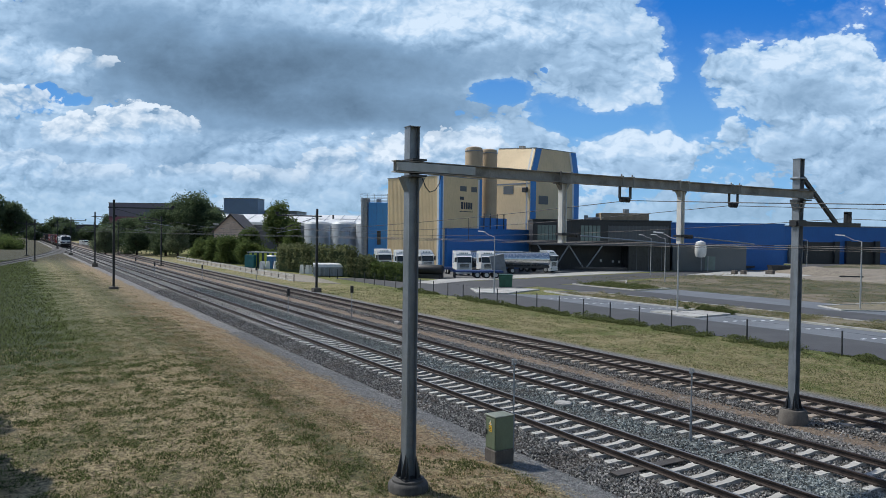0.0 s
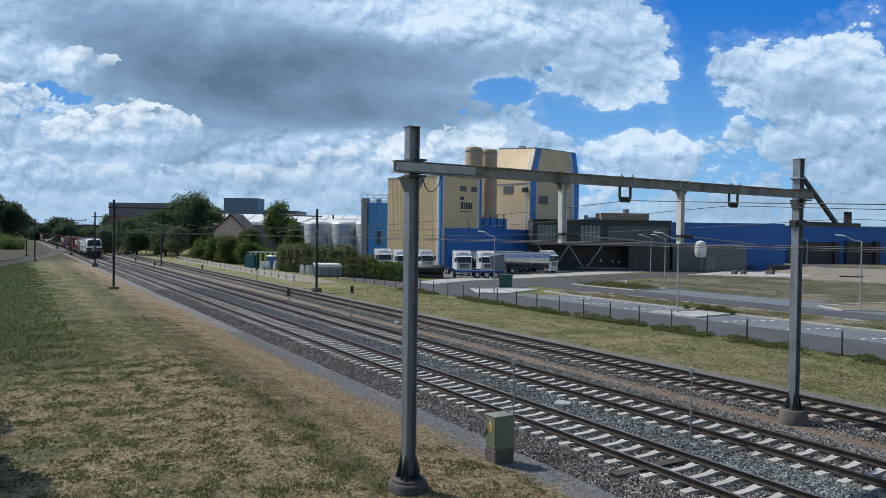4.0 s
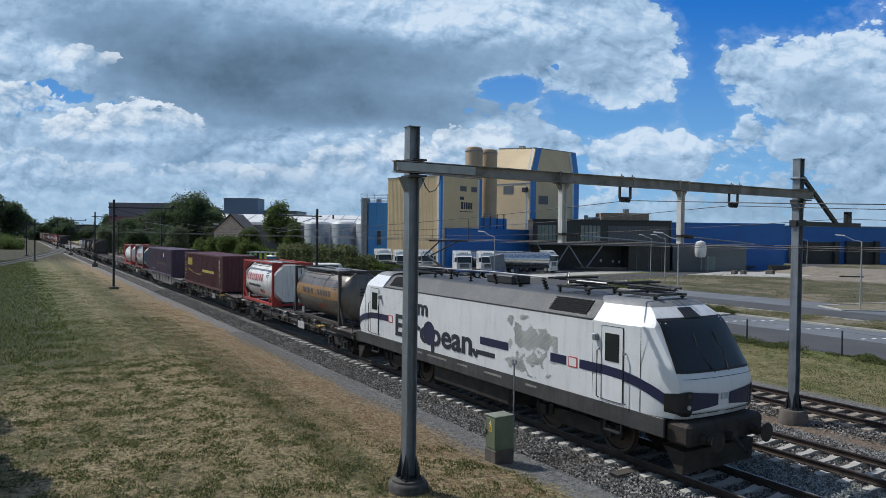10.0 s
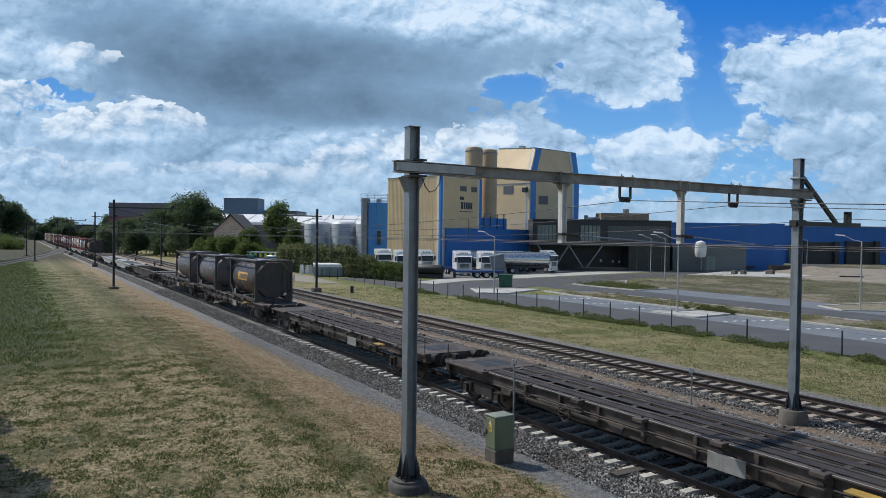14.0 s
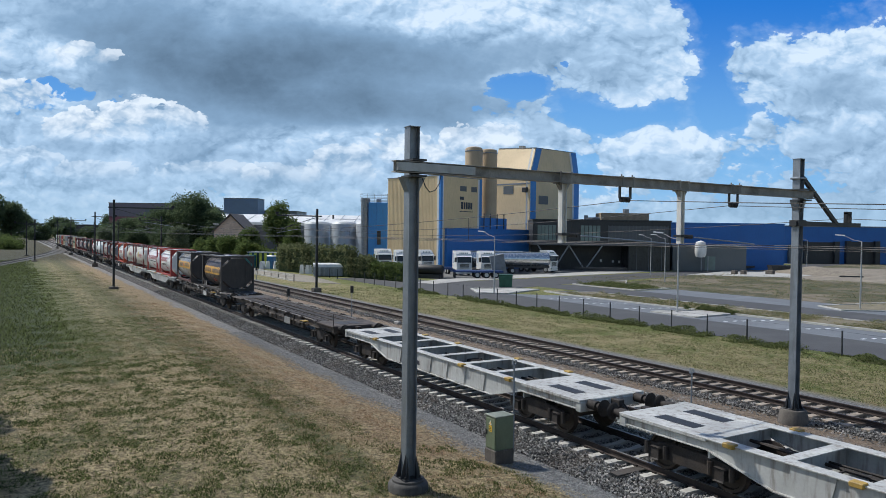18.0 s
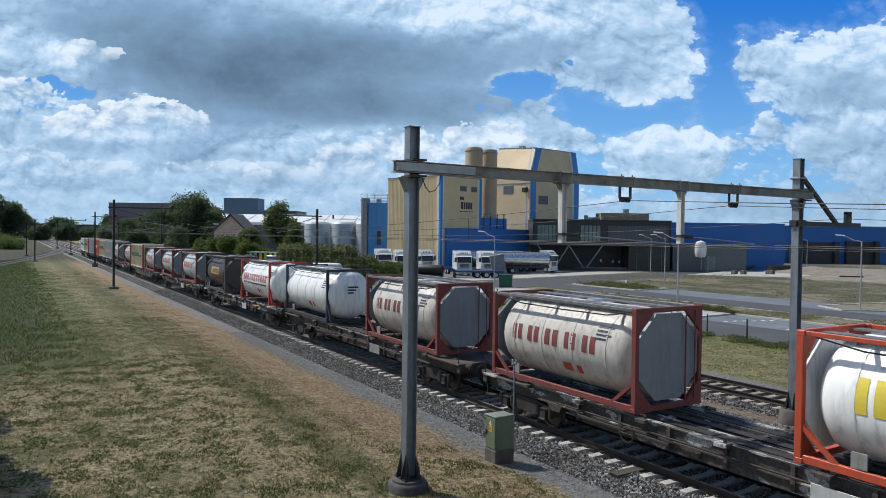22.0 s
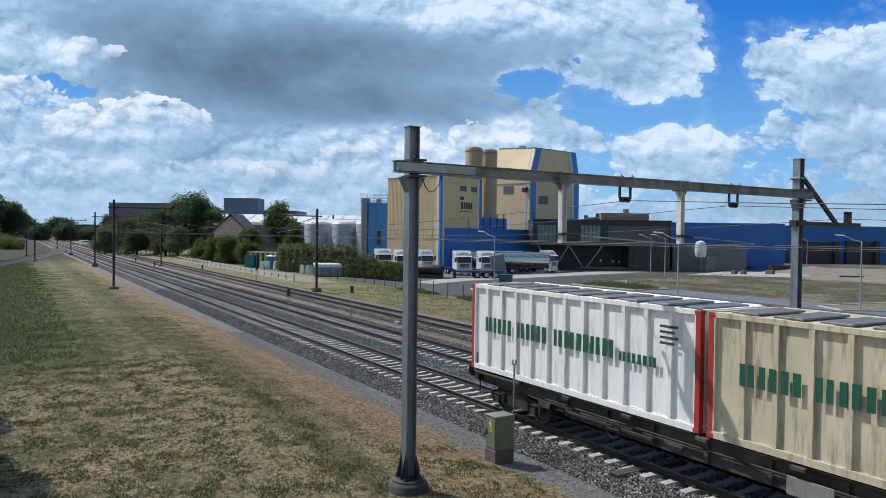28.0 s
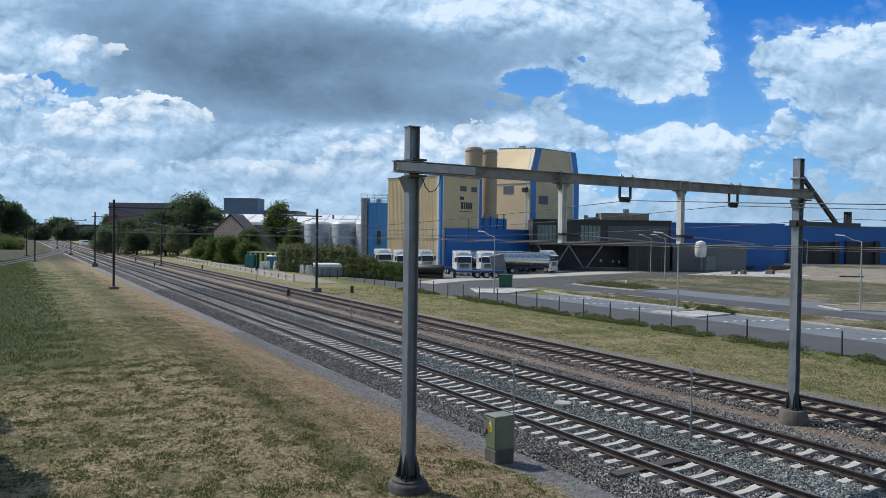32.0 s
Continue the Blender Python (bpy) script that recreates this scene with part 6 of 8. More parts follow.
t(-27.0, 128, 8.0, 2.4, LEAFLIGHT, "slender green tree beside the hedge", count=3000, size=0.28, seed=13, bare=0.05)
t(-42, 140, 5.5, 3.2, LEAFLIGHT, "leafy green bush beside the path", count=3200, size=0.28, seed=14, bare=0.02)
t(-47, 146, 5.0, 3.0, LEAFLIGHT, "leafy green bush beside the path", count=3000, size=0.28, seed=15, bare=0.02)
t(-36, 132, 4.2, 3.0, LEAFLIGHT, "leafy green bush beside the path", count=3200, size=0.26, seed=16, bare=0.02)
t(-51, 150, 4.4, 3.0, LEAFLIGHT, "leafy green bush beside the path", count=2600, size=0.28, seed=17, bare=0.02)
t(-208, 322, 22.5, 9.0, LEAF, "tall dark tree at the far end of the meadow", count=6000, size=0.7, seed=18, bare=0.1)
t(-204, 334, 19.0, 8.0, LEAF, "tall dark tree at the far end of the meadow", count=5000, size=0.7, seed=19, bare=0.1)
t(-221, 330, 21.0, 8.5, LEAF, "tall dark tree at the far end of the meadow", count=5000, size=0.7, seed=20, bare=0.1)
for i, (u, d, h) in enumerate(((-262, 480, 15), (-278, 470, 14), (-290, 480, 16), (-250, 475, 13), (-246, 520, 18), (-300, 460, 12))):
    t(u, d, h, 8.5, LEAF, "dark tree in the distance", count=2600, size=0.9, seed=30 + i, bare=0.05)
for i, (u, d, h) in enumerate(((-133, 215, 3.2), (-139, 212, 2.8), (-128, 206, 2.4), (-146, 226, 3.6), (-122, 200, 2.2), (-152, 238, 4))):
    t(u, d, h, 4.0, LEAFLIGHT, "bright green bush on the bank", count=2600, size=0.3, seed=40 + i, bare=0.02, z0=0.0)


for i, (u, d, h) in enumerate(((-228, 400, 9), (-216, 405, 10), (-205, 410, 8), (-197, 415, 9), (-190, 400, 7))):
    t(u, d, h, 6.5, LEAF, "dark tree beyond the end of the yard", count=1800, size=0.8, seed=60 + i, bare=0.02)
hall("warehouse", -236, -178, 430, 450, 9.5, DCLAD, DCLAD, "low dark warehouse at the end of the yard")


def van(u, d, turn):
    p = spot(u, d)
    th = base("van", "white panel van parked beyond the siding", "van", "parked vans", pose(p.x, p.y, LOW, 0, 0, turn))
    body = part("body", Geo().prism([(-2.6, 0.35), (2.5, 0.35), (2.6, 1.0), (1.9, 1.25), (1.2, 2.1), (1.0, 2.2), (-2.6, 2.2)], -0.95, 0.95), CABWHITE, th, "", 0)
    part("windscreen", Geo().prism([(1.92, 1.28), (1.96, 1.28), (1.27, 2.08), (1.24, 2.06)], -0.85, 0.85), GLASS, body, "", 0)
    for y in (-0.953, 0.953):
        part("side_window", Geo().box(0.3, 1.2, y - 0.01, y + 0.01, 1.3, 1.95), GLASS, body, "", 0)
    for x in (-1.6, 1.6):
        for y in (-0.85, 0.85):
            wheel(th, x, y, 0.35, 0.22)


for u, d, turn in ((-139, 288, 40), (-135.5, 290, 100), (-148, 292, 20), (-131, 287, 80)):
    van(u, d, turn)


for x, y, h, r, k in ((-28.5, -18.2, 8.6, 1.9, 70), (-21.5, -16.9, 7.0, 1.6, 71)):
    tree(x, y, h, r, LEAFLIGHT, "young green tree on the bank beside the viewpoint", count=1500, size=0.3, seed=k, bare=0.2, z0=0.0)


def hedge(name, a, b, h, w, count, material, label):
    p, q = spot(*a), spot(*b)
    d = (q - p)
    L = d.length
    d.normalize()
    th = base(name, label, "hedge", m=pose(p.x, p.y, LOW, 0, 0, math.degrees(math.atan2(d.y, d.x))))
    part("stem_core", Geo().box(0.2, L - 0.2, -w * 0.3, w * 0.3, 0, h * 0.86, 0.1), LEAF, th, "", 0)
    n = int(L / 1.1)
    blobs = []
    for i in range(n + 1):
        for z in (0.25, 0.55, 0.82):
            blobs.append((L * i / n, rng.uniform(-0.15, 0.15), h * z, 0.95, w * 0.55, h * 0.24 * rng.uniform(0.8, 1.1)))
    many("foliage", leaves(blobs, int(count * 2.6), 0.17), [(0, 1, 2, 3)], material, "", "", th)
    return th


hedge("ivy_hedge", (-26.5, 115.5), (-13.0, 101.0), 4.3, 1.3, 7000, IVY, "tall ivy-covered fence hedge")
hedge("ivy_hedge", (-12.8, 100.8), (-10.0, 98.2), 3.1, 1.3, 2200, IVY, "tall ivy-covered fence hedge")
hedge("ivy_hedge", (-9.6, 97.8), (-5.0, 92.4), 2.3, 1.4, 2800, LEAFLIGHT, "uneven overgrown hedge at the yard gate")
hedge("clipped_hedge", (-47, 146), (-31, 129), 3.2, 2.0, 6000, LEAFLIGHT, "bright green hedge behind the site container")


# ---- weeds along fences and beds ----
WEED = blade_material("weed_green", (0.06, 0.078, 0.028, 1), (0.19, 0.21, 0.085, 1))
WEEDDRY = blade_material("weed_dry", (0.20, 0.17, 0.09, 1), (0.42, 0.37, 0.22, 1))


def low_leaves(count, area, material, label, h, size, name="weeds", patchy=-9.0):
    x0, x1, y0, y1 = area
    x, y = rng.uniform(x0, x1, count), rng.uniform(y0, y1, count)
    keep = np.array([noise.noise((a * 0.25, b * 0.5, 9)) + 0.5 * noise.noise((a * 0.9, b * 1.2, 4)) for a, b in zip(x, y)]) > patchy
    x, y = x[keep], y[keep]
    count = len(x)
    hh = np.array([max(0.0, 0.5 + noise.noise((a * 0.7, b * 0.7, 2))) for a, b in zip(x, y)])
    z = LOW + rng.random(count) * h * hh
    c = np.stack([x, y, z], -1)
    a = rng.normal(size=(count, 3))
    a /= np.linalg.norm(a, axis=1)[:, None]
    b = np.cross(a, rng.normal(size=(count, 3)))
    b /= np.linalg.norm(b, axis=1)[:, None]
    s = (size * rng.uniform(0.5, 1.5, count))[:, None]
    return many(name, np.stack([c - a * s, c - b * s * 0.6, c + a * s, c + b * s * 0.6], 1), [(0, 1, 2, 3)], material, label, "weeds")


low_leaves(46000, (-70, -12, 22.4, 23.9), WEED, "leafy green weeds along the fence", 0.45, 0.05, patchy=-0.2)
low_leaves(44000, (-58, 0, 36.2, 40.6), WEED, "green weeds in the planting bed", 0.45, 0.04, patchy=-0.1)
low_leaves(40000, (-58, 0, 36.2, 40.6), WEEDDRY, "dry stalks in the planting bed", 0.4, 0.04, patchy=-0.3)
low_leaves(26000, (-80, -18, 53.9, 92), WEED, "scattered green weeds on the rough field", 0.4, 0.055, patchy=0.1)
low_leaves(22000, (-80, -18, 53.9, 92), WEEDDRY, "scattered dry weeds on the rough field", 0.35, 0.055, patchy=-0.1)
low_leaves(9000, (-69, -58.8, 47.8, 53.4), WEED, "green weeds in the corner bed", 0.7, 0.07)
low_leaves(5000, (-41.6, -36.6, 35.5, 36.3), WEED, "green weeds round the lamp foot", 0.7, 0.06)


# ---- the train ----
TRAIN = []
LOCOWHITE = paint("loco_white", (0.74, 0.755, 0.77, 1), 0.34, 0, 0.04, 0.7, (0.42, 0.41, 0.40, 1), 0.25)
LOCOROOF = paint("loco_cab_roof", (0.20, 0.205, 0.21, 1), 0.55, 0.0, 0.2, 1.2, (0.08, 0.08, 0.08, 1), 0.5, False)
LOCOGREY = paint("loco_roof_grey", (0.06, 0.063, 0.067, 1), 0.6, 0.0, 0.2, 1.2, (0.05, 0.05, 0.05, 1), 0.5)
LOCOFRAME = paint("loco_frame_grey", (0.06, 0.06, 0.062, 1), 0.6, 0.1, 0.25, 1.5, (0.03, 0.025, 0.02, 1), 0.6)
NAVY = paint("navy_stripe", (0.018, 0.022, 0.065, 1), 0.4, 0, 0.1, 1.0)
LOGORED = paint("logo_red", (0.55, 0.03, 0.03, 1), 0.45, 0, 0.05, 1.0)
SILVERGREY = paint("silver_print", (0.45, 0.46, 0.44, 1), 0.5, 0, 0.2, 1.5)
UNDER = paint("running_gear", (0.035, 0.03, 0.027, 1), 0.8, 0.2, 0.35, 2.0, (0.07, 0.05, 0.035, 1), 0.5, False)
WHEEL = paint("wheel_steel", (0.07, 0.055, 0.045, 1), 0.6, 0.5, 0.2, 3.0)
BRIGHT = paint("bright_steel", (0.5, 0.49, 0.47, 1), 0.35, 0.8, 0.15, 3.0)
BROWNDECK = paint("wagon_brown", (0.06, 0.046, 0.038, 1), 0.8, 0.05, 0.35, 1.2, (0.13, 0.115, 0.10, 1), 0.55, False)
GREYDECK = paint("wagon_grey", (0.44, 0.44, 0.42, 1), 0.65, 0.05, 0.18, 0.8, (0.16, 0.13, 0.105, 1), 0.75)
PANEL = paint("data_panel", (0.27, 0.265, 0.25, 1), 0.65, 0, 0.2, 2.0, (0.14, 0.12, 0.10, 1), 0.7)
PALEPLATE = paint("pale_plate", (0.50, 0.50, 0.48, 1), 0.55, 0, 0.1, 2.0, (0.22, 0.2, 0.17, 1), 0.5)
LAMP = Nodes("headlight")
LAMP.bsdf.inputs["Emission Color"].default_value, LAMP.bsdf.inputs["Emission Strength"].default_value = (1, 0.95, 0.85, 1), 0.0
LAMP = LAMP.set((0.42, 0.43, 0.42, 1), 0.15)


def patched():
    n = Nodes("wagon_patched")
    p = n.where()
    fine, big = n.noise(p, 14, 4, 0.6), n.noise(n.scaled(p, (1.0, 1.0, 2.0)), 0.9, 3, 0.5)
    c = n.mix(n.ramp(fine, 0.3, 0.7), (0.03, 0.026, 0.024, 1), (0.085, 0.07, 0.06, 1))
    c = n.mix(n.math("MULTIPLY", n.ramp(big, 0.545, 0.57), n.ramp(fine, 0.35, 0.6, 0.3, 1.0)), c, (0.40, 0.39, 0.37, 1))
    return n.set(c, 0.75)


PATCHED = patched()


def words(text, size, bold):
    """A flat mesh of built-in lettering, its left foot at the origin, facing -y."""
    cu = bpy.data.curves.new("lettering", "FONT")
    cu.body, cu.size, cu.extrude, cu.offset = text, size, 0.003, bold
    cu.resolution_u = 3
    tmp = bpy.data.objects.new("lettering", cu)
    me = bpy.data.meshes.new_from_object(tmp)
    bpy.data.objects.remove(tmp)
    me.transform(Matrix.Rotation(radians(90), 4, "X"))
    me.materials.clear()
    return me


def lettering(name, text, size, wide, x, y, z, material, parent, label, bold=0.0):
    me = words(text, size, bold)
    xs = [v.co.x for v in me.vertices]
    k = wide / (max(xs) - min(xs))
    me.transform(Matrix.Diagonal((k, 1, 1, 1)))
    me.materials.append(material)
    ob = part(name, me, None, parent, label)
    ob.location = (x, y, z)
    return ob


def wheelset(parent, x, r=0.46):
    g = Geo()
    for s in (-1, 1):
        g.lathe([(0.05, s * 0.68), (r - 0.07, s * 0.68), (r - 0.06, s * 0.69), (r + 0.02, s * 0.69), (r + 0.02, s * 0.715), (r, s * 0.72), (r - 0.01, s * 0.82), (r - 0.08, s * 0.82), (r - 0.1, s * 0.77), (0.12, s * 0.75), (0.11, s * 0.86), (0.02, s * 0.86)][::s], 20, "y", (x, 0, r))
    g.rod((x, -0.7, r), (x, 0.7, r), 0.08, 8)
    return part("wheelset", g, WHEEL, parent, "worn steel wheels on an axle")


def bogie(parent, x, wheelbase=1.8, r=0.46):
    bg = part("bogie", Geo().box(x - 0.35, x + 0.35, -1.0, 1.0, 0.55, 0.8, 0.03), UNDER, parent, "two-axle bogie", 0)
    for s in (-1, 1):
        g = Geo().prism([(x - wheelbase / 2 - 0.4, 0.62), (x - wheelbase / 2 - 0.35, 0.42), (x - wheelbase / 2 + 0.3, 0.38), (x - 0.45, 0.32), (x + 0.45, 0.32), (x + wheelbase / 2 - 0.3, 0.38), (x + wheelbase / 2 + 0.35, 0.42), (x + wheelbase / 2 + 0.4, 0.62), (x + 0.5, 0.74), (x - 0.5, 0.74)], s * 0.93, s * 1.05)
        part("side_frame", g, UNDER, bg, "", 0)
        for a in (-1, 1):
            xa = x + a * wheelbase / 2
            part("axle_box", Geo().box(xa - 0.15, xa + 0.15, s * 1.04, s * 1.16, r - 0.16, r + 0.14, 0.03), UNDER, bg, "", 0)
            for d in (-0.28, 0.28):
                part("spring", Geo().rod((xa + d, s * 1.08, r - 0.1), (xa + d, s * 1.08, r + 0.2), 0.07, 8), UNDER, bg)
    for a in (-1, 1):
        wheelset(bg, x + a * wheelbase / 2, r)
    return bg


def buffers(parent, x, s, z=1.05):
    for y in (-0.875, 0.875):
        g = Geo().lathe([(0.02, 0.0), (0.13, 0.0), (0.13, 0.32), (0.09, 0.33), (0.09, 0.52), (0.2, 0.53), (0.23, 0.56), (0.02, 0.59)], 14, "x", (0, y, z))
        if s < 0:
            g.v = [(-a, b, c) for a, b, c in g.v]
        g.v = [(a + x, b, c) for a, b, c in g.v]
        part("buffer", g, UNDER, parent, "round steel buffer")
    g = Geo().box(min(x, x + s * 0.35), max(x, x + s * 0.35), -0.1, 0.1, z - 0.12, z + 0.08, 0.02)
    g.rod((x + s * 0.3, 0, z - 0.05), (x + s * 0.55, 0, z - 0.25), 0.05, 8)
    part("coupling", g, UNDER, parent, "screw coupling")
    part("brake_hose", Geo().tube([(x, 0.35, z - 0.1), (x + s * 0.2, 0.38, z - 0.25), (x + s * 0.38, 0.36, z - 0.45), (x + s * 0.5, 0.33, z - 0.4)], 0.028, 6), BLACK, parent)


# ---- locomotive ----
def nose_x(y, z):
    """How far the cab's front reaches at a height."""
    table = [(1.0, 8.6), (1.38, 8.72), (1.6, 8.86), (2.2, 8.88), (2.42, 8.8), (3.55, 8.05), (3.85, 7.65), (4.02, 7.2), (4.06, 6.9)]
    xf = table[-1][1]
    for (a, xa), (b, xb) in zip(table, table[1:]):
        if a <= z <= b:
            xf = xa + (xb - xa) * (z - a) / (b - a)
    return xf - 0.10 * (abs(y) / 1.2) ** 2 - max(0, abs(y) - 1.05) ** 2 * 1.6


def locomotive():
    th = base("electric_locomotive", "white four-axle electric locomotive with blue stripe and grey roof", "locomotive")
    # middle of the body
    ring = [(-1.49, 1.42), (-1.5, 2.0), (-1.49, 3.43), (-1.44, 3.45), (1.44, 3.45), (1.49, 3.43), (1.5, 2.0), (1.49, 1.42)]
    part("body", Geo().prism(ring, -6.05, 6.05, "x"), LOCOWHITE, th, "white body side", 20)
    ring = [(-1.46, 3.452), (-1.40, 3.5), (-1.02, 3.92), (-0.95, 3.95), (0.95, 3.95), (1.02, 3.92), (1.40, 3.5), (1.46, 3.452)]
    roof = part("roof", Geo().prism(ring, -6.0, 6.0, "x"), LOCOGREY, th, "dark grey sloped roof", 20)
    for x in (-4.9, 4.9):
        for s in (-1, 1):
            g = Geo()
            for i in range(7):
                u = 0.14 + i * 0.12
                y, z = 1.40 - 0.38 * u, 3.5 + 0.42 * u
                g.box(x - 0.75, x + 0.75, s * (y + 0.0) - 0.03, s * (y + 0.0) + 0.03, z - 0.008, z + 0.03)
            part("louvre", g, BLACK, roof, "black air intake louvre", 0)
    for s in (-1, 1):
        part("gutter", Geo().box(-6.0, 6.0, s * 1.47 - 0.025, s * 1.47 + 0.025, 3.43, 3.47), LOCOFRAME, roof, "", 0)
    # cabs
    for e in (1, -1):
        zs = [1.42, 1.6, 1.95, 2.2, 2.42, 2.8, 3.2, 3.44, 3.55, 3.72, 3.88]
        rings = []
        for z in zs:
            half = 1.49 if z < 3.45 else 1.49 - (z - 3.45) * 0.86
            ys = [u * half for u in (-1, -1, -0.95, -0.87, -0.72, -0.4, 0, 0.4, 0.72, 0.87, 0.95, 1, 1)]
            r = []
            for i, y in enumerate(ys):
                if i in (0, 12):
                    x = 6.06
                elif i in (1, 11):
                    x = nose_x(0, z) - 1.0
                elif i in (2, 10):
                    x = nose_x(0, z) - 0.5
                else:
                    x = nose_x(y, z)
                r.append((e * x, y, z))
            rings.append(r if e > 0 else r[::-1])
        cab = part("cab", Geo().loft(rings), LOCOWHITE, th, "white driver's cab", 24)
        crown = [[(a, b, c + 0.004) for a, b, c in rings[-1]], [(a * 0.985 - e * 0.05, b * 0.93, 3.98) for a, b, c in rings[-1]], [(a * 0.965 - e * 0.1, b * 0.75, 4.03) for a, b, c in rings[-1]]]
        part("cab_roof", Geo().loft(crown), LOCOROOF, cab, "dull grey cab roof", 40)
        # windscreen
        def skin(z0, z1, w0, w1, nz, ny, off, edge=0.0):
            g = Geo()
            for i in range(nz + 1):
                z = z0 + (z1 - z0) * i / nz
                w = w0 + (w1 - w0) * i / nz
                for j in range(ny + 1):
                    y = -w + 2 * w * j / ny
                    g.v.append((e * (nose_x(y, z) + off), y, z))
            k = ny + 1
            g.f = [(i * k + j, i * k + j + 1, (i + 1) * k + j + 1, (i + 1) * k + j) for i in range(nz) for j in range(ny)]
            return g
        part("windscreen", skin(2.52, 3.6, 1.24, 1.12, 8, 12, 0.022), GLASS, cab, "dark tinted windscreen")
        part("screen_seal", skin(2.47, 3.65, 1.29, 1.16, 8, 12, 0.012), BLACK, cab, "black rubber seal round the windscreen")
        part("seam", skin(2.34, 2.352, 1.2, 1.2, 1, 12, 0.012), BLACK, cab)
        part("destination_window", skin(3.64, 3.86, 0.3, 0.24, 2, 4, 0.03), BLACK, cab, "black indicator window")
        for s in (-1, 1):
            g = Geo().tube([(e * (nose_x(s * 0.25, 2.46) + 0.05), s * 0.25, 2.46), (e * (nose_x(s * 0.6, 2.95) + 0.06), s * 0.42, 2.9), (e * (nose_x(s * 0.5, 3.3) + 0.06), s * 0.36, 3.3)], 0.014, 5)
            part("wiper", g, BLACK, cab)
            # lamp cluster and stripe on the nose
            g = Geo()
            for i in range(4):
                y = 0.2 + 0.27 * i
                for z in (1.70 - 0.025 * i, 1.97 + 0.03 * i):
                    g.v.append((e * (nose_x(y, z) + 0.014), s * y, z))
            g.f = [(2 * i, 2 * i + 2, 2 * i + 3, 2 * i + 1) for i in range(3)]
            part("stripe", g, NAVY, cab, "dark blue nose stripe", 0)
            g = Geo()
            for i in range(4):
                y = 0.1 + 0.3 * i
                for z in (1.53, 1.555):
                    g.v.append((e * (nose_x(y, z) + 0.012), s * y, z))
            g.f = [(2 * i, 2 * i + 2, 2 * i + 3, 2 * i + 1) for i in range(3)]
            part("seam", g, BLACK, cab, "", 0)
            g = Geo()
            for y, z0, z1 in ((1.02, 1.5, 2.07), (1.12, 1.49, 2.08), (1.22, 1.5, 2.07), (1.31, 1.55, 2.04)):
                for z in (z0, 1.61, z1):
                    g.v.append((e * (nose_x(y, z) + 0.024), s * y, z))
            g.v += [(e * 8.36, s * 1.445, z) for z in (1.58, 1.66, 2.0)]
            g.f = [(3 * i + j, 3 * i + 3 + j, 3 * i + 4 + j, 3 * i + 1 + j) for i in range(4) for j in (0, 1)]
            lampbox = part("lamp_housing", g, BLACK, cab, "black lamp housing", 0)
            for z in (1.72, 1.98):
                x = e * (nose_x(1.12, z) + 0.025)
                part("headlight", Geo().rod((x, s * 1.12, z), (x + e * 0.03, s * 1.12, z), 0.055, 12), LAMP if e > 0 and z < 1.8 else DARKSTEEL, lampbox, "round headlight")
            # side door
            xd = e * 6.75
            door = part("door", Geo().box(xd - 0.36, xd + 0.36, s * 1.5 - 0.006, s * 1.5 + 0.006, 1.5, 3.35, 0.004), LOCOWHITE, cab, "", 0)
            part("window", Geo().box(xd - 0.24, xd + 0.24, s * 1.512 - 0.006, s * 1.512 + 0.006, 2.48, 3.18, 0.005), GLASS, door, "dark door window", 0)
            g = Geo()
            for a, b, z0, z1 in ((-0.37, 0.37, 1.49, 1.5), (-0.37, 0.37, 3.35, 3.36)):
                g.box(xd + a, xd + b, s * 1.504 - 0.008, s * 1.504 + 0.008, z0, z1)
            for a in (-0.37, 0.36):
                g.box(xd + a, xd + a + 0.012, s * 1.504 - 0.008, s * 1.504 + 0.008, 1.49, 3.36)
            part("door_seal", g, BLACK, door, "", 0)
            for a in (-0.46, 0.46):
                part("grab_rail", Geo().tube([(xd + a, s * 1.5, 1.5), (xd + a, s * 1.57, 1.55), (xd + a, s * 1.57, 2.7), (xd + a, s * 1.5, 2.75)], 0.018, 5), DARKSTEEL, cab)
            part("seam", Geo().box(e * 7.68 - 0.006, e * 7.68 + 0.006, s * 1.498 - 0.004, s * 1.498 + 0.004, 1.44, 3.42), BLACK, cab, "", 0)
            part("mirror_camera", Geo().box(e * 6.2 - 0.07, e * 6.2 + 0.07, s * 1.55 - 0.06, s * 1.55 + 0.06, 2.95, 3.12, 0.02), GALV, cab)
            part("step", Geo().box(xd - 0.28, xd + 0.28, s * 1.42 - 0.08, s * 1.42 + 0.08, 0.72, 0.76).box(xd - 0.3, xd - 0.27, s * 1.42 - 0.03, s * 1.42 + 0.03, 0.7, 1.4).box(xd + 0.27, xd + 0.3, s * 1.42 - 0.03, s * 1.42 + 0.03, 0.7, 1.4), DARKSTEEL, cab, "", 0)
        g = Geo()
        for y0, y1 in ((-0.11, 0.11),):
            x = e * (nose_x(0, 1.88) + 0.03)
            g.box(min(x, x - e * 0.02), max(x, x - e * 0.02), y0, y1, 1.83, 1.97)
        part("nose_plate", g, SILVERGREY, cab, "small pale badge", 0)
        g = Geo().box(min(e * 8.3, e * 9.0), max(e * 8.3, e * 9.0), -1.34, 1.34, 0.86, 1.38, 0.08)
        part("buffer_beam", g, UNDER, th, "dark grey buffer beam", 0)
        part("snow_plough", Geo().prism([(e * 8.2, 0.75), (e * 8.8, 0.72), (e * 8.75, 0.2), (e * 8.6, 0.2)], -1.25, 1.25), UNDER, th, "", 0)
        buffers(th, e * 8.85, e)
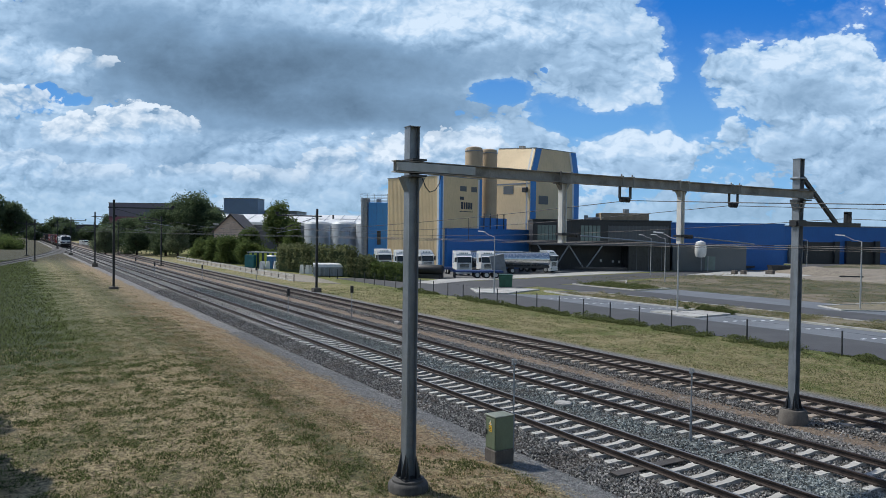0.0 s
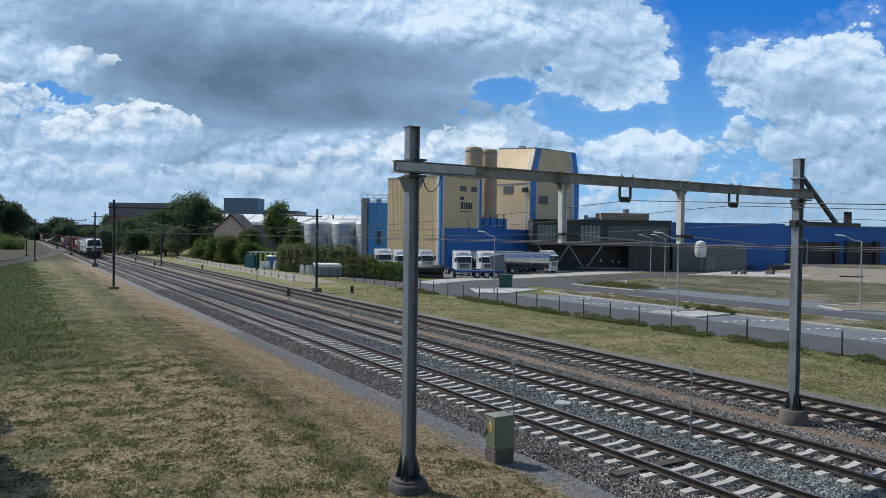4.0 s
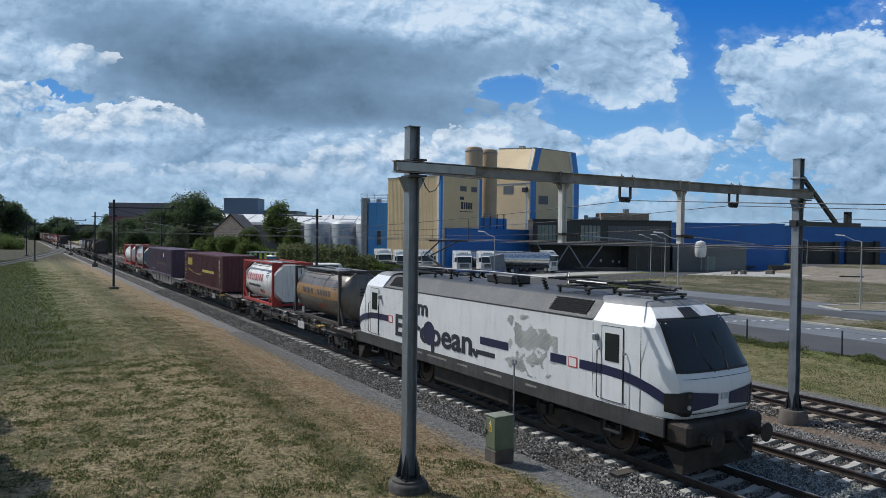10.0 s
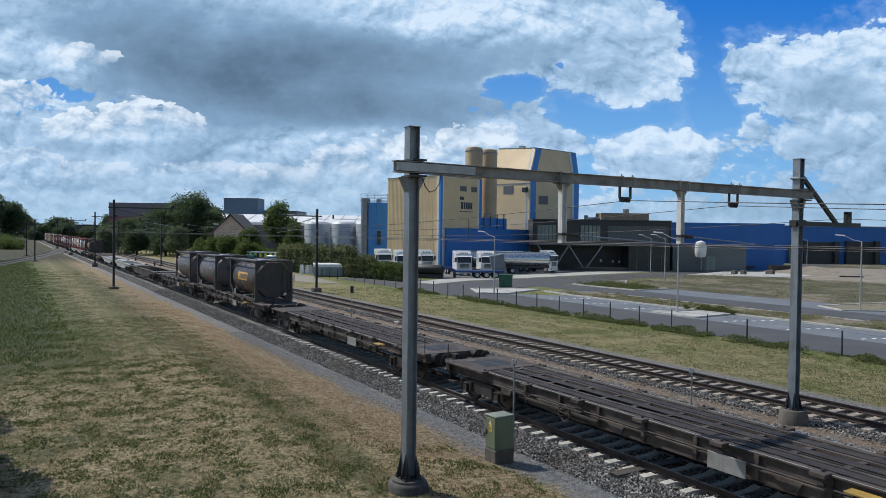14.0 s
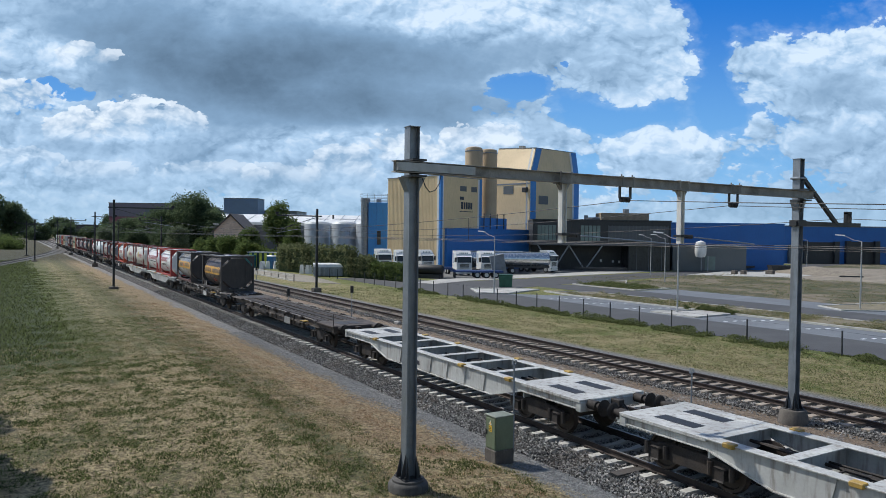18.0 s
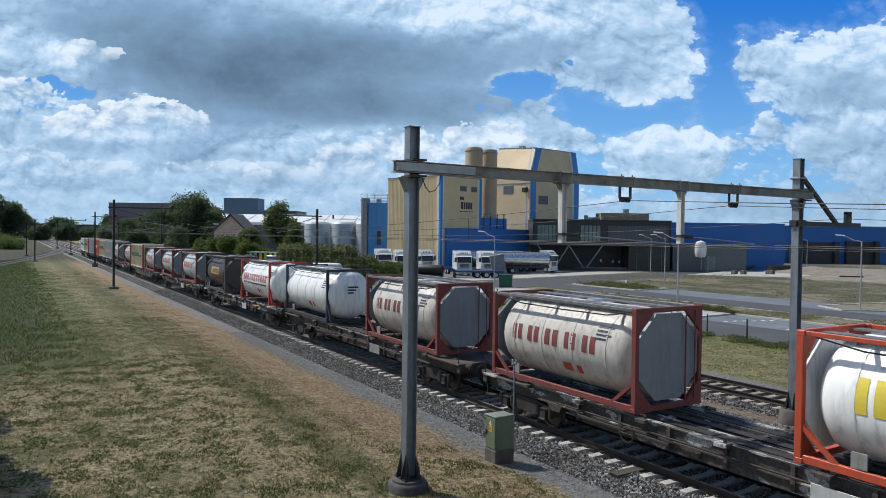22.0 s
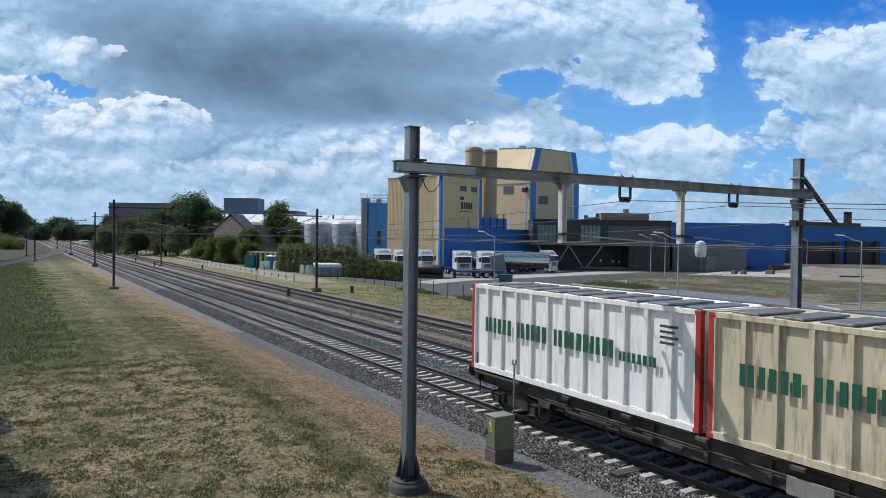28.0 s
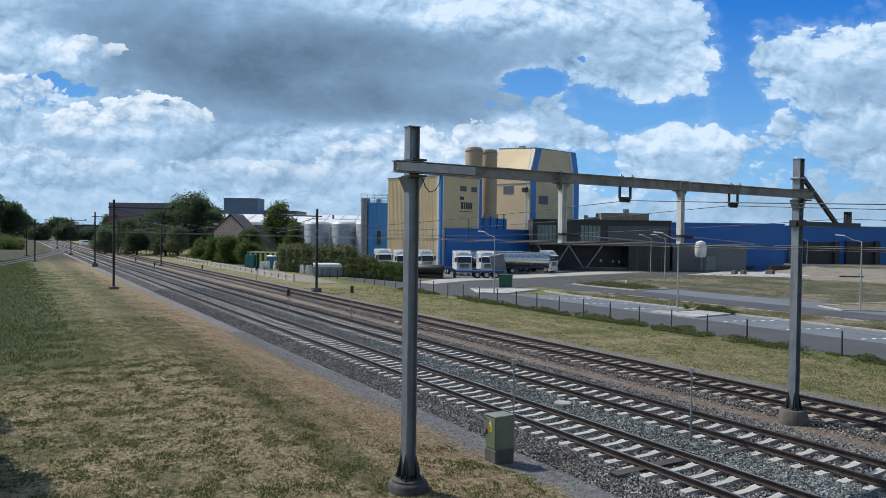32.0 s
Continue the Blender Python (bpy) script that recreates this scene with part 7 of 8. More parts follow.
    # frame and gear
    for s in (-1, 1):
        part("sill", Geo().box(-8.4, 8.4, s * 1.46 - 0.03, s * 1.46 + 0.03, 0.98, 1.42, 0.01), LOCOFRAME, th, "dark grey sill", 0)
    part("underframe", Geo().box(-8.3, 8.3, -1.4, 1.4, 1.0, 1.41), UNDER, th, "", 0)
    part("transformer", Geo().box(-2.3, 2.3, -1.3, 1.3, 0.35, 1.02, 0.08), UNDER, th, "", 0)
    for x in (-5.0, 5.0):
        bogie(th, x, 2.6, 0.62)
    # roof gear
    for x, lift in ((6.6, 0), (4.2, 0), (-4.2, 1), (-6.6, 0)):
        pan = part("pantograph", Geo().box(x - 0.7, x + 0.7, -0.55, -0.45, 4.1, 4.16), DARKSTEEL, roof, "raised pantograph" if lift else "folded pantograph", 0)
        part("base_bar", Geo().box(x - 0.7, x + 0.7, 0.45, 0.55, 4.1, 4.16), DARKSTEEL, pan, "", 0)
        for a in (-0.55, 0.55):
            part("cross_bar", Geo().box(x + a - 0.05, x + a + 0.05, -0.45, 0.45, 4.105, 4.155), DARKSTEEL, pan, "", 0)
        s = 1 if x > 0 else -1
        if lift:
            part("lower_arm", Geo().rod((x + 0.6, 0, 4.2), (x - 0.85, 0, 4.75), 0.05, 8), DARKSTEEL, pan)
            part("upper_arm", Geo().rod((x - 0.85, -0.15, 4.75), (x + 0.7, -0.4, 5.33), 0.03, 8).rod((x - 0.85, 0.15, 4.75), (x + 0.7, 0.4, 5.33), 0.03, 8), DARKSTEEL, pan)
            part("contact_strip", Geo().box(x + 0.6, x + 0.66, -0.8, 0.8, 5.33, 5.38).box(x + 0.8, x + 0.86, -0.8, 0.8, 5.33, 5.38), BLACK, pan, "", 0)
        else:
            part("lower_arm", Geo().rod((x - 0.8, 0, 4.24), (x + 0.8, 0, 4.27), 0.05, 8), DARKSTEEL, pan)
            part("upper_arm", Geo().rod((x + 0.8, -0.2, 4.3), (x - 0.7, -0.45, 4.33), 0.03, 8).rod((x + 0.8, 0.2, 4.3), (x - 0.7, 0.45, 4.33), 0.03, 8), DARKSTEEL, pan)
            part("contact_strip", Geo().box(x - 0.74, x - 0.68, -0.85, 0.85, 4.34, 4.39).box(x - 0.5, x - 0.44, -0.85, 0.85, 4.34, 4.39), BLACK, pan, "", 0)
        for a in (-0.6, 0.6):
            for b in (-0.5, 0.5):
                part("insulator", insulator(Geo(), (x + a, b, 3.9), (x + a, b, 4.1), 0.06, 3), UNDER, pan)
    for x in (-2.6, -1.3, 0.1, 1.4, 2.7):
        part("insulator", insulator(Geo(), (x, -0.4 + 0.15 * (x > 0), 3.94), (x, -0.4, 4.3), 0.08, 4), UNDER, roof)
    part("busbar", Geo().tube([(-5.6, -0.4, 4.32), (-2.6, -0.4, 4.33), (0, -0.4, 4.36), (2.7, -0.4, 4.33), (5.5, -0.3, 4.3)], 0.025, 6), BRIGHT, roof)
    part("roof_box", Geo().box(-0.9, 0.6, 0.0, 0.8, 3.95, 4.25, 0.04), DARKSTEEL, roof)
    part("cable", Geo().tube([(3.0, 0.2, 4.3), (3.3, 0.1, 4.5), (3.6, -0.2, 4.1), (3.8, -0.4, 4.2)], 0.02, 5), BRIGHT, roof)
    # livery on both sides
    at = lambda s: 8.55 - s
    for s in (-1, 1):
        y = s * 1.505
        rows = [(at(7.6), at(6.1)), (at(4.15), at(3.5)), (at(14.45), at(13.7))]
        for a, b in rows:
            part("stripe", Geo().box(a, b, y - 0.004, y + 0.004, 2.12, 2.36), NAVY, th, "dark blue stripe", 0)
        for e in (-1, 1):
            g = Geo()
            pts = [(5.58, 2.36, 2.12), (6.5, 2.36, 2.12), (7.1, 2.33, 2.09), (7.6, 2.25, 2.0), (8.0, 2.14, 1.88), (8.2, 2.07, 1.8), (8.36, 2.0, 1.73)]
            for x, zt, zb in pts:
                yy = 1.51 if x < 7.8 else 1.51 - (x - 7.8) * 0.128
                g.v += [(e * x, s * yy, zb), (e * x, s * yy, zt)]
            g.f = [(2 * i, 2 * i + 2, 2 * i + 3, 2 * i + 1) for i in range(6)]
            part("stripe", g, NAVY, th, "dark blue cab stripe", 0)
            x = e * 5.32
            part("logo_plate", Geo().box(x - 0.17, x + 0.17, y - 0.005, y + 0.005, 2.1, 2.38), LOGORED, th, "red-edged white badge", 0)
            part("logo_field", Geo().box(x - 0.14, x + 0.14, y - 0.008, y + 0.008, 2.13, 2.35), WHITE, th, "", 0)
        for a, b in ((8.15, 7.9), (7.82, 6.8)):
            part("operator_bar", Geo().box(at(a), at(b), y - 0.004, y + 0.004, 1.78, 1.92), INK, th, "dark bar of lettering", 0)
        g = Geo()
        for i in range(-19, 20):
            for j in range(-26, 24):
                a, b = i * 0.062, j * 0.035
                if noise.noise((a * 2.1, b * 2.3, 11)) + 0.5 * noise.noise((a * 6, b * 6, 4)) + 0.75 - 0.66 * math.hypot(a / 0.8, b / 0.66) > 0.05:
                    x, z = at(5.1) + a + 0.03 * (j % 2), 2.46 + b
                    g.box(x - 0.026, x + 0.026, y - 0.003, y + 0.003, z - 0.014, z + 0.014)
        ob = part("map_print", g, SILVERGREY, th, "silver-grey dotted map print", 0)
        ob["kind"] = "stuff"
        g = Geo()
        for a, w in ((-4.4, 0.5), (-3.5, 0.7), (-2.4, 1.3), (-0.4, 0.6), (1.2, 0.9), (3.3, 0.5)):
            g.box(a, a + w, s * 1.495 - 0.004, s * 1.495 + 0.004, 1.24, 1.3)
        part("lettering_bar", g, PANEL, th, "small pale bars of lettering", 0)
    lettering("slogan", "I am", 0.78, 1.75, at(12.75), -1.508, 2.66, INK, th, "dark slogan lettering", 0.024)
    lettering("slogan", "European.", 1.12, 5.7, at(13.5), -1.508, 1.70, INK, th, "dark slogan lettering", 0.03)
    g = Geo().rod((at(10.85), -1.506, 2.06), (at(10.85), -1.512, 2.06), 0.42, 24)
    part("round_badge", g, NAVY, th, "round dark blue badge")
    return th


TRAIN.append((locomotive(), 8.55, 0.0))


# ---- wagons ----
DULLYELLOW = paint("worn_yellow", (0.40, 0.25, 0.045, 1), 0.6, 0, 0.2, 2.0, (0.1, 0.08, 0.06, 1), 0.6, False)


def flat_wagon(L, material, label, paleband=False):
    """A sixty-foot container flat on two bogies."""
    th = base("container_flat_wagon", label, "wagon", "wagons of the train")
    h = L / 2 - 0.62
    for s in (-1, 1):
        o = s * 1.02
        g = Geo().prism([(o - 0.09, 0.80), (o + 0.09, 0.80), (o + 0.09, 0.83), (o + 0.02, 0.835), (o + 0.02, 1.115), (o + 0.09, 1.12), (o + 0.09, 1.155), (o - 0.09, 1.155), (o - 0.09, 1.12), (o - 0.02, 1.115), (o - 0.02, 0.835), (o - 0.09, 0.83)], -h, h, "x")
        sill = part("side_sill", g, material, th, "", 0)
        part("belly_plate", Geo().prism([(-h + 3.7, 0.8), (h - 3.7, 0.8), (h - 4.6, 0.56), (-h + 4.6, 0.56)], o - 0.02, o + 0.02), material, sill, "deep belly of the sill", 0)
        for i in range(7):
            x = -h + 4.4 + (2 * h - 8.8) * i / 6
            part("sill_rib", Geo().box(x - 0.05, x + 0.05, min(o + s * 0.02, o + s * 0.1), max(o + s * 0.02, o + s * 0.1), 0.6, 1.12), material, sill, "", 0)
        part("cable_trunk", Geo().box(-h * 0.5, -h * 0.16, s * 1.15 - 0.07, s * 1.15 + 0.07, 0.7, 0.8, 0.02), UNDER, sill, "", 0)
        part("inner_sill", Geo().box(-h, h, s * 0.42 - 0.05, s * 0.42 + 0.05, 0.85, 1.15), material, th, "", 0)
        part("wear_strip", Geo().box(-h + 2.3, h - 2.3, s * 1.095 - 0.014, s * 1.095 + 0.014, 1.1555, 1.162), PANEL, th, "worn pale edge of the sill", 0)
        for x in (-h * 0.62, -h * 0.1, h * 0.42):
            part("lashing_bracket", Geo().prism([(x - 0.3, 0.82), (x + 0.3, 0.82), (x + 0.2, 0.62), (x - 0.2, 0.62)], s * 1.1 - 0.02, s * 1.1 + 0.02), material, th, "", 0)
        part("diagonal_brace", Geo().bar((-h + 2.4, s * 0.9, 1.0), (-h + 5.2, s * 0.45, 1.0), 0.08, 0.08), material, th, "", 0)
        part("diagonal_brace", Geo().bar((h - 2.4, s * 0.9, 1.0), (h - 5.2, s * 0.45, 1.0), 0.08, 0.08), material, th, "", 0)
        part("pipe", Geo().tube([(-h + 1.5, s * 0.2, 1.12), (-3, s * 0.25, 1.05), (1, s * 0.15, 1.1), (h - 2, s * 0.22, 1.12)], 0.022, 5), UNDER, th)
        part("brake_rod", Geo().rod((-h * 0.6, s * 1.22, 0.92), (h * 0.6, s * 1.22, 0.92), 0.028, 6), UNDER, th)
        part("data_panel", Geo().box(h * 0.22, h * 0.22 + 0.95, s * 1.24 - 0.012, s * 1.24 + 0.012, 0.58, 0.95, 0.008), PALEPLATE if material is PATCHED else PANEL, th, "dirty pale data panel", 0)
        part("hand_wheel", Geo().tube([(-h * 0.3 + 0.22 * math.cos(a), s * 1.26, 0.72 + 0.22 * math.sin(a)) for a in np.linspace(0, math.tau, 15)], 0.018, 5).rod((-h * 0.3, s * 1.05, 0.72), (-h * 0.3, s * 1.27, 0.72), 0.03, 6).rod((-h * 0.3 - 0.2, s * 1.26, 0.72), (-h * 0.3 + 0.2, s * 1.26, 0.72), 0.014, 5), WHEEL, th, "spoked brake hand wheel")
        part("step_board", Geo().box(h * 0.56, h * 0.56 + 0.55, s * 1.3 - 0.14, s * 1.3 + 0.14, 1.02, 1.06, 0.005), DULLYELLOW, th, "worn yellow step plate", 0)
        part("tread", Geo().box(-h + 0.2, -h + 0.6, s * 1.15 - 0.1, s * 1.15 + 0.1, 0.5, 0.53).box(-h + 0.2, -h + 0.23, s * 1.15 - 0.02, s * 1.15 + 0.02, 0.5, 0.95), UNDER, th, "", 0)
    n = 13
    for i in range(n):
        x = -h + 2.3 + (2 * h - 4.6) * i / (n - 1)
        part("cross_member", Geo().box(x - 0.07, x + 0.07, -1.0, 1.0, 0.88, 1.13), material, th, "", 0)
        for s in (-1, 1):
            if i % 2 == 0:
                part("spigot_flap", Geo().box(x - 0.16, x + 0.16, s * 1.19 - 0.13, s * 1.19 + 0.13, 1.10, 1.19, 0.01), material, th, "", 0)
                part("container_pin", Geo().rod((x, s * 1.13, 1.16), (x, s * 1.13, 1.235), 0.05, 8, 0.03), UNDER, th)
    for s in (-1, 1):
        g = Geo().box(min(s * h, s * (h - 2.2)), max(s * h, s * (h - 2.2)), -1.25, 1.25, 1.08, 1.165, 0.02)
        deck = part("end_deck", g, material, th, "worn end platform", 0)
        # Black plates on the closed deck stand in for the shade in its openings.
        for y in (-0.6, 0.05):
            part("deck_slot", Geo().box(s * (h - 1.1) - 0.55, s * (h - 1.1) + 0.55, y, y + 0.5, 1.163, 1.17), BLACK, deck, "black plate painted as a shaded deck opening", 0)
        part("headstock", Geo().box(min(s * (h + 0.02), s * (h - 0.2)), max(s * (h + 0.02), s * (h - 0.2)), -1.2, 1.2, 0.85, 1.12, 0.02), material, th, "", 0)
        buffers(th, s * h, s)
        bogie(th, s * (h - 2.05))
        part("pole", Geo().rod((s * (h - 0.1), -1.18, 1.1), (s * (h - 0.1), -1.18, 1.75), 0.018, 6), UNDER, th, "thin handrail pole")
    part("centre_sill", Geo().box(-h + 1.0, h - 1.0, -0.24, 0.24, 0.5, 1.06), UNDER, th, "", 0)
    for y in (-0.82, -0.14, 0.54):
        part("floor_plate", Geo().box(-h + 2.25, h - 2.25, y, y + 0.28, 1.135, 1.147), UNDER, th, "worn steel floor strip", 0)
    part("brake_shaft", Geo().rod((-h * 0.5, -0.7, 0.5), (h * 0.5, -0.7, 0.5), 0.04, 8), UNDER, th)
    part("brake_cylinder", Geo().rod((2.4, -0.75, 0.62), (3.2, -0.75, 0.62), 0.17, 12).rod((3.2, -0.75, 0.62), (3.6, -0.75, 0.62), 0.05, 8), UNDER, th)
    part("air_tank", Geo().rod((-1.6, 0.6, 0.65), (0.2, 0.6, 0.65), 0.2, 12), UNDER, th)
    part("valve_box", Geo().box(1.0, 1.9, -0.5, 0.3, 0.5, 0.85, 0.04), UNDER, th)
    return th


def skeletal_wagon(L, material, label, deckmat=None):
    """A container wagon with deep fish-belly sides and an open floor."""
    th = base("skeletal_wagon", label, "wagon", "wagons of the train")
    h = L / 2 - 0.62
    for s in (-1, 1):
        o = [(-h, 0.92), (-h + 2.6, 0.92), (-h + 4.2, 0.5), (h - 4.2, 0.5), (h - 2.6, 0.92), (h, 0.92), (h, 1.15), (-h, 1.15)]
        side = part("side_girder", Geo().prism(o, s * 1.12 - 0.015, s * 1.12 + 0.015), material, th, "deep side girder", 0)
        part("top_flange", Geo().box(-h, h, s * 1.06 - 0.16, s * 1.06 + 0.16, 1.15, 1.18, 0.005), material, side, "", 0)
        g = Geo()
        for a, b in zip([(-h, 0.92), (-h + 2.6, 0.92), (-h + 4.2, 0.5), (h - 4.2, 0.5), (h - 2.6, 0.92)], [(-h + 2.6, 0.92), (-h + 4.2, 0.5), (h - 4.2, 0.5), (h - 2.6, 0.92), (h, 0.92)]):
            g.bar((a[0], s * 1.12, a[1]), (b[0], s * 1.12, b[1]), 0.16, 0.025)
        part("bottom_flange", g, material, side, "", 0)
        for i in range(6):
            x = -h + 5.0 + (2 * h - 10.0) * i / 5
            o = [(x - 0.48, 1.14), (x - 0.34, 0.53), (x + 0.34, 0.53), (x + 0.48, 1.14)]
            part("web_panel", Geo().prism(o, s * 1.15 - 0.022, s * 1.15 + 0.022), material, side, "", 0)
        for x in (-h + 3.2, -2.0, 2.0, h - 3.2):
            part("pin_bracket", Geo().box(x - 0.13, x + 0.13, s * 1.2 - 0.1, s * 1.2 + 0.1, 1.12, 1.22, 0.012), DULLYELLOW if material is GREYDECK else material, th, "", 0)
        part("data_panel", Geo().box(-1.3, -0.6, s * 1.137 - 0.004, s * 1.137 + 0.004, 0.66, 0.82), INK if material is GREYDECK else PANEL, side, "bars of lettering", 0)
    for i in range(7):
        x = -h + 2.6 + (2 * h - 5.2) * i / 6
        cm = part("cross_member", Geo().box(x - 0.03, x + 0.03, -1.1, 1.1, 0.72, 1.14), material, th, "", 0)
        part("top_plate", Geo().box(x - 0.15, x + 0.15, -0.9, 0.9, 1.14, 1.172, 0.005), material, cm, "", 0)
    part("air_tank", Geo().rod((1.2, -0.3, 0.72), (3.2, -0.3, 0.72), 0.22, 14), BRIGHT if material is GREYDECK else UNDER, th, "round air tank")
    part("pipe", Geo().tube([(-h + 2, 0.3, 0.95), (-1, 0.35, 0.8), (0.5, 0.1, 0.75), (h - 3, 0.2, 0.95)], 0.04, 6), UNDER, th)
    for y in (-0.45, 0.45):
        part("pipe", Geo().rod((-h + 2, y, 0.9), (h - 2, y, 0.9), 0.03, 6), UNDER, th)
    part("centre_sill", Geo().box(-h + 1.5, h - 1.5, -0.12, 0.22, 0.55, 0.8), UNDER, th, "", 0)
    for x in (-3.4, -0.9, 1.6, 3.9):
        part("hose", Geo().tube([(x, -0.8, 0.95), (x + 0.3, -0.5, 0.8), (x + 0.5, 0.0, 0.95), (x + 0.9, 0.4, 0.82), (x + 1.2, 0.8, 0.95)], 0.03, 5), UNDER, th)
    part("brake_cylinder", Geo().rod((-2.6, 0.45, 0.7), (-1.7, 0.45, 0.7), 0.18, 12), UNDER, th)
    part("valve_box", Geo().box(-0.4, 0.4, 0.3, 0.8, 0.6, 0.95, 0.04), UNDER, th)
    for s in (-1, 1):
        deck = part("end_deck", Geo().box(min(s * h, s * (h - 2.6)), max(s * h, s * (h - 2.6)), -1.22, 1.22, 1.09, 1.17, 0.02), deckmat or material, th, "end platform", 0)
        # The deck has no holes: their shade is laid on as black plates.
        for y in (-0.75, 0.3):
            part("deck_slot", Geo().box(s * (h - 1.3) - 0.6, s * (h - 1.3) + 0.6, y, y + 0.42, 1.168, 1.175), BLACK, deck, "black plate painted as a shaded deck opening", 0)
        part("headstock", Geo().box(min(s * (h + 0.02), s * (h - 0.2)), max(s * (h + 0.02), s * (h - 0.2)), -1.2, 1.2, 0.85, 1.12, 0.02), material, th, "", 0)
        buffers(th, s * h, s)
        bogie(th, s * (h - 2.0))
    return th


def rake():
    flat = flat_wagon(19.3, BROWNDECK, "rusty dark brown container flat wagon")
    patch = flat_wagon(19.35, PATCHED, "dark container flat wagon with flaking white patches")
    grey = skeletal_wagon(17.0, GREYDECK, "light grey skeletal container wagon with fish-belly sides")
    black = skeletal_wagon(19.6, BROWNDECK, "black-brown skeletal container wagon with deep sides")
    deep = skeletal_wagon(19.5, paint("wagon_dull_grey", (0.17, 0.16, 0.15, 1), 0.7, 0.05, 0.25, 1.0, (0.05, 0.042, 0.036, 1), 0.8), "dirty grey container wagon with deep sides", BROWNDECK)
    cuts = [17.7, 36.6, 55.6, 75.2, 95.0, 114.3, 134.0, 153.6, 172.9, 192.8, 210.1, 227.2, 246.6, 266.5, 283.6, 300.4, 320.0, 339.4, 359.3, 379.0, 399.2, 419.2, 439.0, 458.9, 478.4]
    pick = {"p": patch, "f": flat, "d": deep, "k": black, "g": grey}
    seen = set()
    order = "p f d p f f f f k g g f p g g p f p p k p f p f".split()
    for a, b, k in zip(cuts, cuts[1:], order):
        src = pick[k]
        ob = src if k not in seen else copy_thing(src, Matrix())
        seen.add(k)
        TRAIN.append((ob, (a + b) / 2, 0.0))


rake()

# ---- loads ----
LIFT = 1.235
def tint(name, col, rough=0.5, dirt=0.4, var=0.1, metal=0.0):
    return paint(name, col, rough, metal, var, 0.9, (0.10, 0.085, 0.07, 1), dirt)


TANKWHITE = tint("tank_white", (0.86, 0.86, 0.835, 1), 0.35, 0.3, 0.04)
TANKGRIMY = tint("tank_grimy_white", (0.63, 0.61, 0.555, 1), 0.45, 0.6, 0.08)
TANKGREY = tint("tank_greenish_grey", (0.54, 0.57, 0.55, 1), 0.45, 0.4, 0.1)
TANKBEIGE = tint("tank_dirty_beige", (0.56, 0.52, 0.465, 1), 0.5, 0.5, 0.12)
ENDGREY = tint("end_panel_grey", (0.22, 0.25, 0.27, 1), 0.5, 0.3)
TANKBROWN = tint("tank_brown", (0.055, 0.042, 0.04, 1), 0.45, 0.3, 0.2)
TANKSILVER = tint("tank_silver", (0.40, 0.38, 0.345, 1), 0.32, 0.45, 0.12, 0.35)
TANKDULL = tint("tank_dull_silver", (0.19, 0.172, 0.15, 1), 0.38, 0.6, 0.2, 0.3)
FRAMERED = tint("frame_red", (0.40, 0.04, 0.032, 1), 0.5, 0.3)
FRAMEORANGE = tint("frame_orange_red", (0.52, 0.075, 0.03, 1), 0.5, 0.4)
FRAMEMAROON = tint("frame_dull_red", (0.19, 0.04, 0.036, 1), 0.6, 0.5)
FRAMEDARK = tint("frame_dark", (0.05, 0.042, 0.04, 1), 0.55, 0.3, 0.2)
FRAMEBLACK = tint("frame_blue_black", (0.03, 0.032, 0.045, 1), 0.5, 0.2)
OCHRE = tint("ochre_band", (0.62, 0.33, 0.045, 1), 0.5, 0.4)
BADGEBLUE = tint("badge_blue", (0.03, 0.10, 0.34, 1), 0.5, 0.2)
BRANDRED = tint("brand_red", (0.40, 0.03, 0.04, 1), 0.5, 0.15)
BRANDGREEN = tint("brand_green", (0.012, 0.10, 0.06, 1), 0.5, 0.15)
BRANDYELLOW = tint("brand_yellow", (0.72, 0.56, 0.06, 1), 0.5, 0.15)
MESHGREY = paint("walkway_grating", (0.17, 0.17, 0.165, 1), 0.6, 0.3, 0.25, 6.0)
TR, TZ = 1.185, 1.33


def wrap(x0, x1, z0, z1, r=TR, off=0.008, front=1, n=6):
    """A patch laid on the round of a tank."""
    a0, a1 = math.asin(max(-1, min(1, (z0 - TZ) / r))), math.asin(max(-1, min(1, (z1 - TZ) / r)))
    g = Geo()
    for i in range(n + 1):
        a = a0 + (a1 - a0) * i / n
        y, z = -front * (r + off) * math.cos(a), TZ + (r + off) * math.sin(a)
        g.v += [(x0, y, z), (x1, y, z)]
    g.f = [(2 * i, 2 * i + 1, 2 * i + 3, 2 * i + 2) for i in range(n)]
    return g


def brand(parent, x0, x1, z0, z1, widths, material, round_=True, y=-1.23, label="plain bar of company lettering"):
    """A row of plain bars in place of a company name; a negative width is a gap."""
    total, x = sum(abs(w) for w in widths), x0
    for w in widths:
        d = (x1 - x0) * abs(w) / total
        if w > 0:
            for k0, k1 in (((0.0, 0.38), (0.6, 1.0)) if d > 0.2 else ((0.0, 1.0),)):
                a, b = x + d * k0, x + d * k1
                g = wrap(a, b, z0, z1) if round_ else Geo().box(a, b, y - 0.004, y + 0.004, z0, z1)
                part("lettering_bar", g, material, parent, label, 0)
        x += d


def spaced(n, gap=0.6):
    out = []
    for i in range(n):
        out += [1.0 + 0.12 * ((i * 7) % 3 - 1), -gap]
    return out[:-1]


